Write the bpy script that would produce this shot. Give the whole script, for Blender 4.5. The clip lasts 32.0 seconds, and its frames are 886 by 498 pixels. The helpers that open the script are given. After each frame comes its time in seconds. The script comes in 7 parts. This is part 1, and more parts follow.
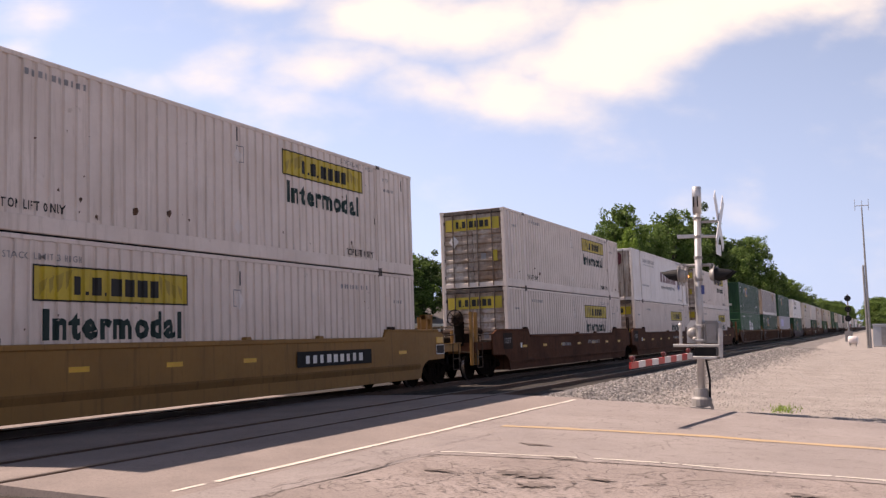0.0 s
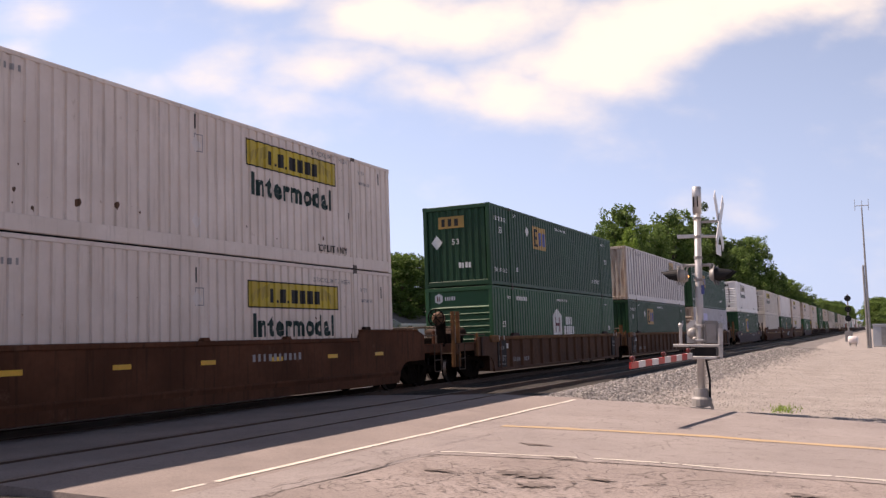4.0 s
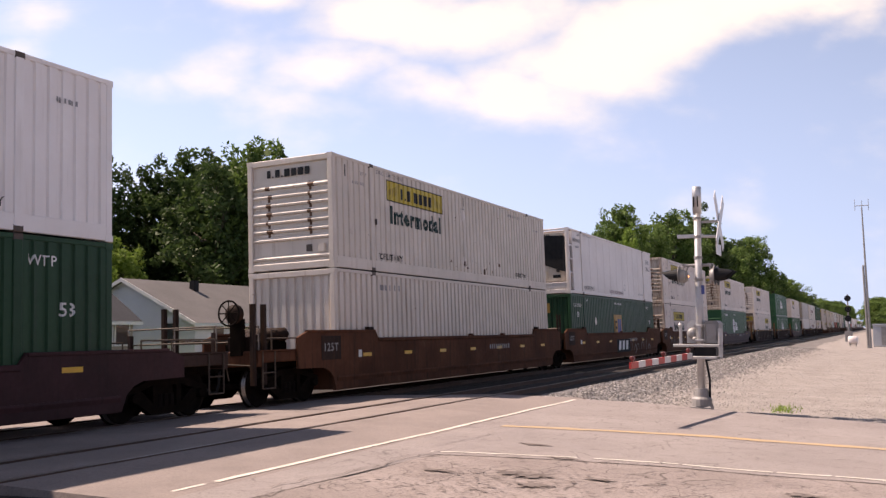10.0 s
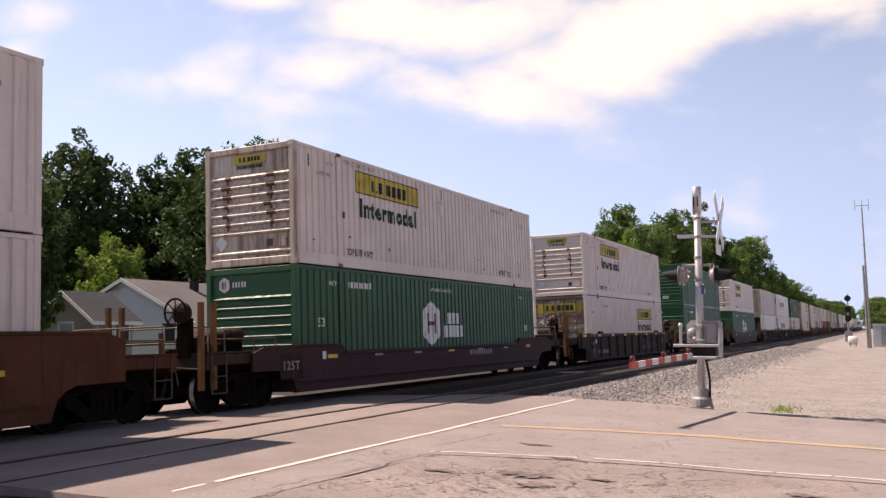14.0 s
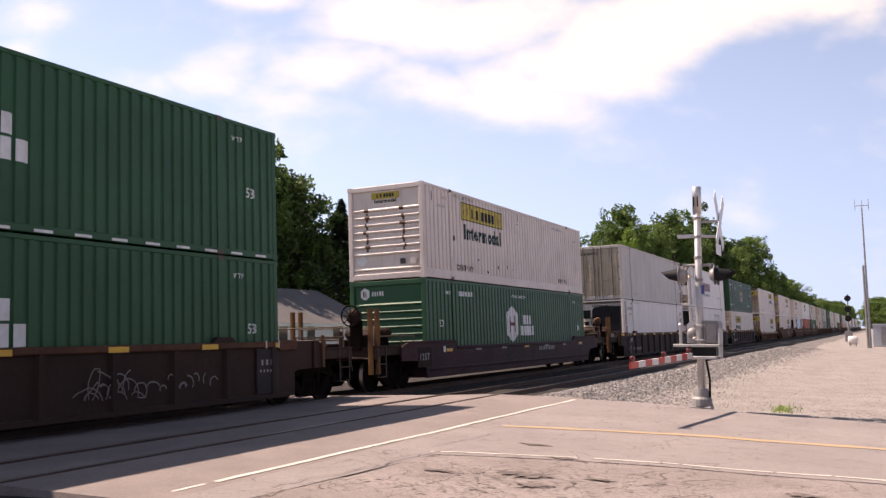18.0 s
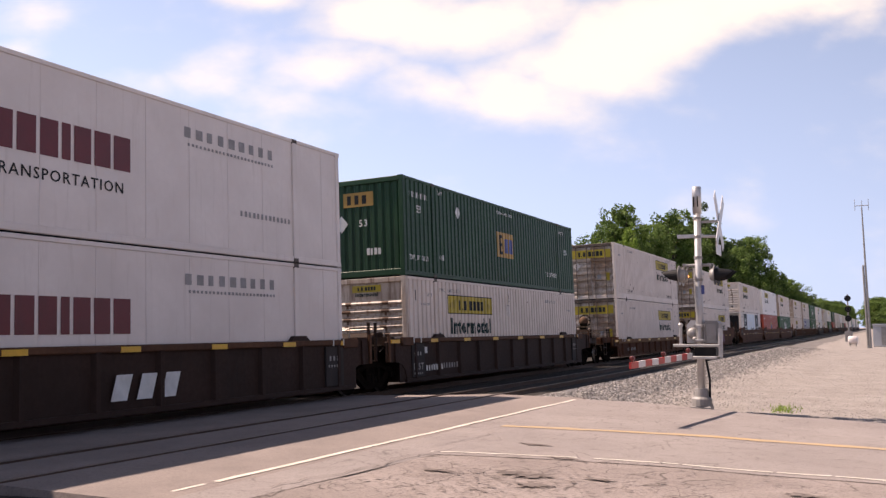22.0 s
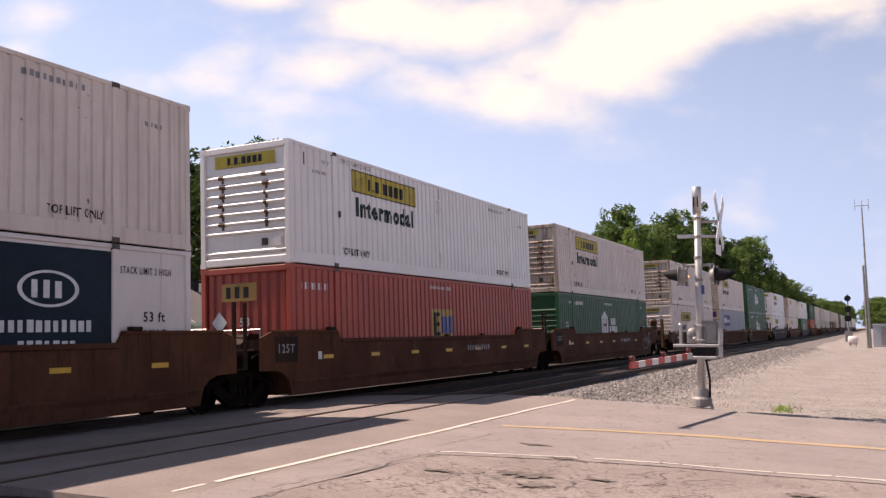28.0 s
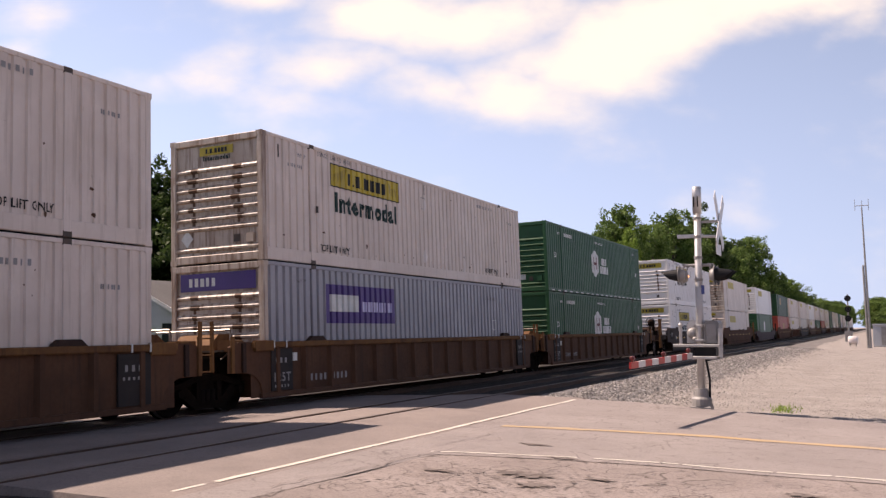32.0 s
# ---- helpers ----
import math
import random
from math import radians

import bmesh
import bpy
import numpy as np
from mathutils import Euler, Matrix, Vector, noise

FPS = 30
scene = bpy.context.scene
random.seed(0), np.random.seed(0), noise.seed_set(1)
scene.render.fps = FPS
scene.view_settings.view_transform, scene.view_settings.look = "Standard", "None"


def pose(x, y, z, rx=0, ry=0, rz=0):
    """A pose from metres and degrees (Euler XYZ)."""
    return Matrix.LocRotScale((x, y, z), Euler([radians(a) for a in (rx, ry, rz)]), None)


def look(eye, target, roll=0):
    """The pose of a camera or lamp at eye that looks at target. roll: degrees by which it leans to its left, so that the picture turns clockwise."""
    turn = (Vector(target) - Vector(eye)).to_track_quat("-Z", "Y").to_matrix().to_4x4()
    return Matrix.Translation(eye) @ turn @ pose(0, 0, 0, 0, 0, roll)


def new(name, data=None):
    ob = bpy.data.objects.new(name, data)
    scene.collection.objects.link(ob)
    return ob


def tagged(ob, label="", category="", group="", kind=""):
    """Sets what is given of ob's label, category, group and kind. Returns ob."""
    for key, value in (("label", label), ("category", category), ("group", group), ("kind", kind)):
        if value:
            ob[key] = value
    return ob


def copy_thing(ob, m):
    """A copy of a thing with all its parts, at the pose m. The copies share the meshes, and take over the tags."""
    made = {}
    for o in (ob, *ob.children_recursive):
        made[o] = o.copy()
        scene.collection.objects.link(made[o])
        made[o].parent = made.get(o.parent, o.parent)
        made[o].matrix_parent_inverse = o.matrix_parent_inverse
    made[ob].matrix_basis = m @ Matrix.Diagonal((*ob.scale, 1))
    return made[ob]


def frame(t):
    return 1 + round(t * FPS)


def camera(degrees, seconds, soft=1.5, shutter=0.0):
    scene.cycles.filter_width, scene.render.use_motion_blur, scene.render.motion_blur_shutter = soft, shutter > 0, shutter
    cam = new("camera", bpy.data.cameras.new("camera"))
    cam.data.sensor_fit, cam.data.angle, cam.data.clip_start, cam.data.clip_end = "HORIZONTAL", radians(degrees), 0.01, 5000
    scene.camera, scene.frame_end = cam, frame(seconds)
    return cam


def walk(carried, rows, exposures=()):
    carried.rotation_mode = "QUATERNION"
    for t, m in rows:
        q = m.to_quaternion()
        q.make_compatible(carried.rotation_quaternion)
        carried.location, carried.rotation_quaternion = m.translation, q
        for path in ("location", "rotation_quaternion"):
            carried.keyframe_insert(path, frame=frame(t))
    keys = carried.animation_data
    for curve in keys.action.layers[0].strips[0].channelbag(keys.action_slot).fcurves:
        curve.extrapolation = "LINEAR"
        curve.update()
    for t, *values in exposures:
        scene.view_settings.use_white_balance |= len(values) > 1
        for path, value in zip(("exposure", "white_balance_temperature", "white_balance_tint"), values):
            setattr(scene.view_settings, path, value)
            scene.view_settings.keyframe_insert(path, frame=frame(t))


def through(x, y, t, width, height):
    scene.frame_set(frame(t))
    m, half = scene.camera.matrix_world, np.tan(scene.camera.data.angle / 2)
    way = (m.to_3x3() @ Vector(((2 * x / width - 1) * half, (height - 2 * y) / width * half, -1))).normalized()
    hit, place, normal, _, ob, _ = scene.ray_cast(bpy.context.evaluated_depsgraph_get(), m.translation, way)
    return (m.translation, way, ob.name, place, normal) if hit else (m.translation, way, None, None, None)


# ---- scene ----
# Freight train on a double track, seen from beside a road crossing. Rail heads lie at z = 0, the track runs along +y.
cam = camera(51.07, 32.0, soft=1.4)
EYE = Vector((0, 0, 1.60))
YAW, PITCH = radians(25.098), radians(4.880)
AHEAD = Vector((-math.sin(YAW) * math.cos(PITCH), math.cos(YAW) * math.cos(PITCH), math.sin(PITCH)))
VIEW = look(EYE, EYE + AHEAD * 50, -0.155)
# the film camera opens a little when dark containers fill the picture
LEVELS = [(0.0, 0.58), (1.0, 0.54), (2.0, 0.51), (3.0, 0.47), (6.0, 0.8), (7.0, 0.76), (9.0, 0.66), (12.0, 0.68), (13.0, 0.64), (14.0, 0.63), (17.0, 0.73), (18.5, 0.73), (20.5, 0.66), (22.0, 0.64), (24.0, 0.6), (28.0, 0.58), (29.0, 0.56), (32.0, 0.56)]
walk(cam, [(0.0, VIEW), (32.0, VIEW)], exposures=[(t, e, 7950, 24) for t, e in LEVELS])

SPEED = 15.95          # the train's speed in metres a second, towards -y
TRACK = -13.297        # centre of the train's track
TRACK_B = -9.08        # centre of the empty track
RAIL_Z = -0.15         # the train's rails lie lower than those of the empty track
CANT = 2.0            # both tracks lean away from the road by this many degrees
CL, CW, CH = 16.154, 2.591, 2.896   # container length, width, height


# ---- sky and sun ----
def make_world():
    world = bpy.data.worlds.new("sky")
    scene.world = world
    world.use_nodes = True
    nt = world.node_tree
    nt.nodes.clear()
    n, link = nt.nodes.new, nt.links.new
    out, bg = n("ShaderNodeOutputWorld"), n("ShaderNodeBackground")
    sky = n("ShaderNodeTexSky")
    sky.sky_type, sky.sun_disc = "NISHITA", False
    sky.sun_elevation, sky.sun_rotation = radians(51.6), radians(-95.1)
    sky.air_density, sky.dust_density, sky.ozone_density = 0.6, 0.5, 1.2
    bg.inputs["Strength"].default_value = 0.096
    tc = n("ShaderNodeTexCoord")
    sep = n("ShaderNodeSeparateXYZ")
    link(tc.outputs["Generated"], sep.inputs[0])
    # clouds lie on an upright sheet that faces the railway
    turn = n("ShaderNodeVectorRotate"); turn.rotation_type = "Z_AXIS"; turn.inputs["Angle"].default_value = radians(-25)
    link(tc.outputs["Generated"], turn.inputs["Vector"])
    ahead = n("ShaderNodeSeparateXYZ")
    link(turn.outputs[0], ahead.inputs[0])
    far = n("ShaderNodeMath"); far.operation = "MAXIMUM"; far.inputs[1].default_value = 0.03
    link(ahead.outputs["Y"], far.inputs[0])
    flat = n("ShaderNodeCombineXYZ")
    for i, k in enumerate("XZ"):
        q = n("ShaderNodeMath"); q.operation = "DIVIDE"
        link(ahead.outputs[k], q.inputs[0]); link(far.outputs[0], q.inputs[1]); link(q.outputs[0], flat.inputs[i])
    div = flat
    noise_a = n("ShaderNodeTexNoise")
    noise_a.inputs["Scale"].default_value, noise_a.inputs["Detail"].default_value, noise_a.inputs["Roughness"].default_value = 7.0, 6, 0.52
    stretch = n("ShaderNodeVectorMath"); stretch.operation = "MULTIPLY"; stretch.inputs[1].default_value = (1.0, 1.7, 1)
    link(flat.outputs[0], stretch.inputs[0]); link(stretch.outputs[0], noise_a.inputs["Vector"])

    def blob(cx, cy, rx, ry, turn, thick):
        """A soft oval cloud bank at (cx, cy) of the sheet."""
        m = n("ShaderNodeMapping"); m.vector_type = "TEXTURE"
        m.inputs["Location"].default_value = (cx, cy, 0)
        m.inputs["Rotation"].default_value = (0, 0, radians(turn))
        m.inputs["Scale"].default_value = (rx, ry, 1)
        link(div.outputs[0], m.inputs["Vector"])
        ln = n("ShaderNodeVectorMath"); ln.operation = "LENGTH"
        link(m.outputs[0], ln.inputs[0])
        r = n("ShaderNodeMapRange"); r.interpolation_type = "SMOOTHSTEP"
        r.inputs["From Min"].default_value, r.inputs["From Max"].default_value = 1.0, 0.0
        r.inputs["To Max"].default_value = thick
        link(ln.outputs["Value"], r.inputs["Value"])
        return r.outputs[0]

    total = None
    for args in CLOUDS:
        b = blob(*args)
        if total is None:
            total = b
        else:
            mx = n("ShaderNodeMath"); mx.operation = "MAXIMUM"
            link(total, mx.inputs[0]); link(b, mx.inputs[1]); total = mx.outputs[0]
    worn = n("ShaderNodeMath"); worn.operation = "MULTIPLY_ADD"; worn.inputs[1].default_value, worn.inputs[2].default_value = 1.9, -0.93
    link(noise_a.outputs["Fac"], worn.inputs[0])
    gain = n("ShaderNodeMath"); gain.operation = "MULTIPLY_ADD"; gain.inputs[1].default_value = 0.95
    link(total, gain.inputs[0]); link(worn.outputs[0], gain.inputs[2])
    ramp = n("ShaderNodeMapRange"); ramp.interpolation_type = "SMOOTHSTEP"
    ramp.inputs["From Min"].default_value, ramp.inputs["From Max"].default_value = 0.0, 1.12
    link(gain.outputs[0], ramp.inputs["Value"])
    # thin haze towards the horizon
    hz = n("ShaderNodeMapRange")
    hz.inputs["From Min"].default_value, hz.inputs["From Max"].default_value = 0.75, 0.0
    hz.inputs["To Min"].default_value, hz.inputs["To Max"].default_value = 0.0, 0.9
    link(sep.outputs["Z"], hz.inputs["Value"])
    pale = n("ShaderNodeMixRGB"); pale.inputs[2].default_value = (4.2, 6.0, 9.3, 1)
    link(hz.outputs[0], pale.inputs[0]); link(sky.outputs[0], pale.inputs[1])
    # the haze is paler towards the sun
    side = n("ShaderNodeMapRange")
    side.inputs["From Min"].default_value, side.inputs["From Max"].default_value = 0.0, -0.8
    side.inputs["To Min"].default_value, side.inputs["To Max"].default_value = 0.88, 1.2
    link(sep.outputs["X"], side.inputs["Value"])
    lit = n("ShaderNodeVectorMath"); lit.operation = "SCALE"
    link(pale.outputs[0], lit.inputs[0]); link(side.outputs[0], lit.inputs["Scale"])
    mix = n("ShaderNodeMixRGB"); mix.inputs[2].default_value = (7.9, 7.8, 7.35, 1)
    link(ramp.outputs[0], mix.inputs[0]); link(lit.outputs[0], mix.inputs[1])
    link(mix.outputs[0], bg.inputs["Color"]); link(bg.outputs[0], out.inputs["Surface"])


# cloud banks on the sheet: x, y, half length, half width, turn, thickness
CLOUDS = [(0.20, 0.315, 0.30, 0.085, 17, 1.15), (0.33, 0.36, 0.30, 0.085, 14, 1.1), (-0.04, 0.345, 0.22, 0.062, -6, 1.05), (0.09, 0.255, 0.13, 0.062, -14, 1.0), (0.05, 0.335, 0.2, 0.07, 0, 1.0), (-0.12, 0.287, 0.12, 0.05, 6, 0.8), (-0.2, 0.365, 0.12, 0.03, -8, 0.8),
          (-0.26, 0.274, 0.1, 0.045, 6, 0.42), (-0.33, 0.265, 0.075, 0.032, -8, 0.5), (-0.46, 0.35, 0.11, 0.05, 10, 0.6), (-0.475, 0.3, 0.06, 0.045, 20, 0.52), (-0.02, 0.262, 0.15, 0.045, -10, 0.7), (-0.17, 0.25, 0.12, 0.035, 0, 0.4), (0.44, 0.33, 0.09, 0.03, 30, 0.38)]
make_world()

sun = new("sun", bpy.data.lights.new("sun", "SUN"))
sun.data.energy, sun.data.angle, sun.data.color = 5.0, radians(0.53), (1.0, 0.955, 0.9)
sun.matrix_world = look((0, 0, 60), (0.79 * 60, 0.07 * 60, 0))


# ---- materials ----
def material(name, c1, c2=None, scale=3.0, rough=0.6, metal=0.0, bump=0.0, bump_scale=40.0, streak=None, streak_amount=0.0,
             spots=None, spot_amount=0.0, spread=0.0, gloss=0.5, grain=0.0, crazed=0.0):
    """A painted or natural surface: two colours mixed by a broad and a fine noise, vertical streaks, spots, relief."""
    m = bpy.data.materials.new(name)
    m.use_nodes = True
    nt = m.node_tree
    n, link = nt.nodes.new, nt.links.new
    b = nt.nodes["Principled BSDF"]
    c2 = c2 or tuple(v * 0.8 for v in c1)
    tc, info = n("ShaderNodeTexCoord"), n("ShaderNodeObjectInfo")
    shift = n("ShaderNodeVectorMath"); shift.operation = "MULTIPLY_ADD"
    shift.inputs[0].default_value = (37.0, 53.0, 11.0)
    rnd = n("ShaderNodeCombineXYZ")
    for i in range(3):
        link(info.outputs["Random"], rnd.inputs[i])
    link(rnd.outputs[0], shift.inputs[1]); link(tc.outputs["Object"], shift.inputs[2])

    def tex(sc, detail=4, vec=None, rgh=0.55):
        t = n("ShaderNodeTexNoise")
        t.inputs["Scale"].default_value, t.inputs["Detail"].default_value, t.inputs["Roughness"].default_value = sc, detail, rgh
        link(vec or shift.outputs[0], t.inputs["Vector"])
        return t.outputs["Fac"]

    def ramp(v, a, z, lo=0.0, hi=1.0):
        r = n("ShaderNodeMapRange")
        r.inputs["From Min"].default_value, r.inputs["From Max"].default_value = a, z
        r.inputs["To Min"].default_value, r.inputs["To Max"].default_value = lo, hi
        link(v, r.inputs["Value"])
        return r.outputs[0]

    def mix(f, a, z):
        x = n("ShaderNodeMixRGB")
        link(f, x.inputs[0])
        for i, v in ((1, a), (2, z)):
            if isinstance(v, tuple):
                x.inputs[i].default_value = (*v[:3], 1)
            else:
                link(v, x.inputs[i])
        return x.outputs[0]

    col = mix(ramp(tex(scale), 0.35, 0.65), c1, c2)
    fine = tex(scale * 14, 3)
    col = mix(ramp(fine, 0.3, 0.75, 0.0, 0.35), col, c2)
    if grain:
        dark = tuple(v * 0.5 for v in c2)
        col = mix(ramp(tex(38.0, 3), 0.5, 0.72, 0.0, grain), col, dark)
        col = mix(ramp(tex(2.1, 6, None, 0.7), 0.52, 0.75, 0.0, 0.5 * grain), col, dark)
    if streak:
        sv = n("ShaderNodeVectorMath"); sv.operation = "MULTIPLY"
        sv.inputs[1].default_value = (5.0, 5.0, 0.35)
        link(shift.outputs[0], sv.inputs[0])
        s = tex(1.6, 5, sv.outputs[0], 0.65)
        col = mix(ramp(s, 0.6 - 0.17 * streak_amount, 0.77 - 0.17 * streak_amount, 0.0, min(1.0, 0.35 + 0.6 * streak_amount)), col, streak)
    if spots:
        s = tex(scale * 2.3, 6, None, 0.7)
        col = mix(ramp(s, 0.68 - 0.2 * spot_amount, 0.76, 0.0, 0.9), col, spots)
    if crazed:
        # a net of cracks that comes and goes over the surface
        wob = n("ShaderNodeTexNoise"); wob.inputs["Scale"].default_value = 2.4; wob.inputs["Detail"].default_value = 4
        link(shift.outputs[0], wob.inputs["Vector"])
        bent = n("ShaderNodeVectorMath"); bent.operation = "MULTIPLY_ADD"; bent.inputs[1].default_value = (0.5, 0.5, 0.0)
        link(wob.outputs["Color"], bent.inputs[0]); link(shift.outputs[0], bent.inputs[2])
        for sc, wide, lo in ((1.5, 0.02, 0.47), (4.2, 0.04, 0.53)):
            vo = n("ShaderNodeTexVoronoi"); vo.feature = "DISTANCE_TO_EDGE"; vo.inputs["Scale"].default_value = sc
            link(bent.outputs[0], vo.inputs["Vector"])
            both = n("ShaderNodeMath"); both.operation = "MULTIPLY"
            link(ramp(vo.outputs["Distance"], wide, 0.0, 0.0, crazed), both.inputs[0])
            link(ramp(tex(0.62 * (1 + sc * 0.2), 4, None, 0.6), lo, lo + 0.08), both.inputs[1])
            col = mix(both.outputs[0], col, tuple(v * 0.32 for v in c2))
    if spread:
        hsv = n("ShaderNodeHueSaturation")
        link(col, hsv.inputs["Color"])
        v = ramp(info.outputs["Random"], 0, 1, 1 - spread, 1 + spread)
        link(v, hsv.inputs["Value"])
        col = hsv.outputs[0]
    link(col, b.inputs["Base Color"])
    link(ramp(fine, 0.3, 0.7, max(0.03, rough - 0.08), min(1, rough + 0.08)), b.inputs["Roughness"])
    b.inputs["Metallic"].default_value, b.inputs["Specular IOR Level"].default_value = metal, gloss
    if bump:
        bp = n("ShaderNodeBump")
        bp.inputs["Strength"].default_value, bp.inputs["Distance"].default_value = bump, 0.02
        link(tex(bump_scale, 5, None, 0.65), bp.inputs["Height"]); link(bp.outputs[0], b.inputs["Normal"])
    return m


def glow(name, color, strength):
    m = bpy.data.materials.new(name)
    m.use_nodes = True
    b = m.node_tree.nodes["Principled BSDF"]
    b.inputs["Base Color"].default_value = (*color, 1)
    b.inputs["Emission Color"].default_value = (*color, 1)
    b.inputs["Emission Strength"].default_value = strength
    return m


def leafy(name, dark, light, through=0.35):
    """Leaves: the colour varies from clump to clump, some light comes through."""
    m = bpy.data.materials.new(name)
    m.use_nodes = True
    nt = m.node_tree
    n, link = nt.nodes.new, nt.links.new
    b = nt.nodes["Principled BSDF"]
    geo, info = n("ShaderNodeNewGeometry"), n("ShaderNodeObjectInfo")
    add = n("ShaderNodeMath"); add.operation = "MULTIPLY_ADD"; add.inputs[1].default_value = 0.75
    off = n("ShaderNodeMath"); off.operation = "MULTIPLY"; off.inputs[1].default_value = 0.3
    link(info.outputs["Random"], off.inputs[0])
    link(geo.outputs["Random Per Island"], add.inputs[0]); link(off.outputs[0], add.inputs[2])
    x = n("ShaderNodeMixRGB")
    x.inputs[1].default_value, x.inputs[2].default_value = (*dark, 1), (*light, 1)
    link(add.outputs[0], x.inputs[0]); link(x.outputs[0], b.inputs["Base Color"])
    b.inputs["Roughness"].default_value, b.inputs["Specular IOR Level"].default_value = 0.6, 0.2
    tr = n("ShaderNodeBsdfTranslucent")
    link(x.outputs[0], tr.inputs["Color"])
    ms = n("ShaderNodeMixShader"); ms.inputs[0].default_value = through
    out = nt.nodes["Material Output"]
    link(b.outputs[0], ms.inputs[1]); link(tr.outputs[0], ms.inputs[2]); link(ms.outputs[0], out.inputs["Surface"])
    return m


def pebbles(name, dark, light):
    """Crushed stone: each stone has its own grey."""
    m = bpy.data.materials.new(name)
    m.use_nodes = True
    nt = m.node_tree
    n, link = nt.nodes.new, nt.links.new
    b = nt.nodes["Principled BSDF"]
    geo, x, p = n("ShaderNodeNewGeometry"), n("ShaderNodeMixRGB"), n("ShaderNodeMath")
    p.operation, p.inputs[1].default_value = "POWER", 1.25
    x.inputs[1].default_value, x.inputs[2].default_value = (*dark, 1), (*light, 1)
    link(geo.outputs["Random Per Island"], p.inputs[0]); link(p.outputs[0], x.inputs[0]); link(x.outputs[0], b.inputs["Base Color"])
    b.inputs["Roughness"].default_value, b.inputs["Specular IOR Level"].default_value = 0.9, 0.2
    return m


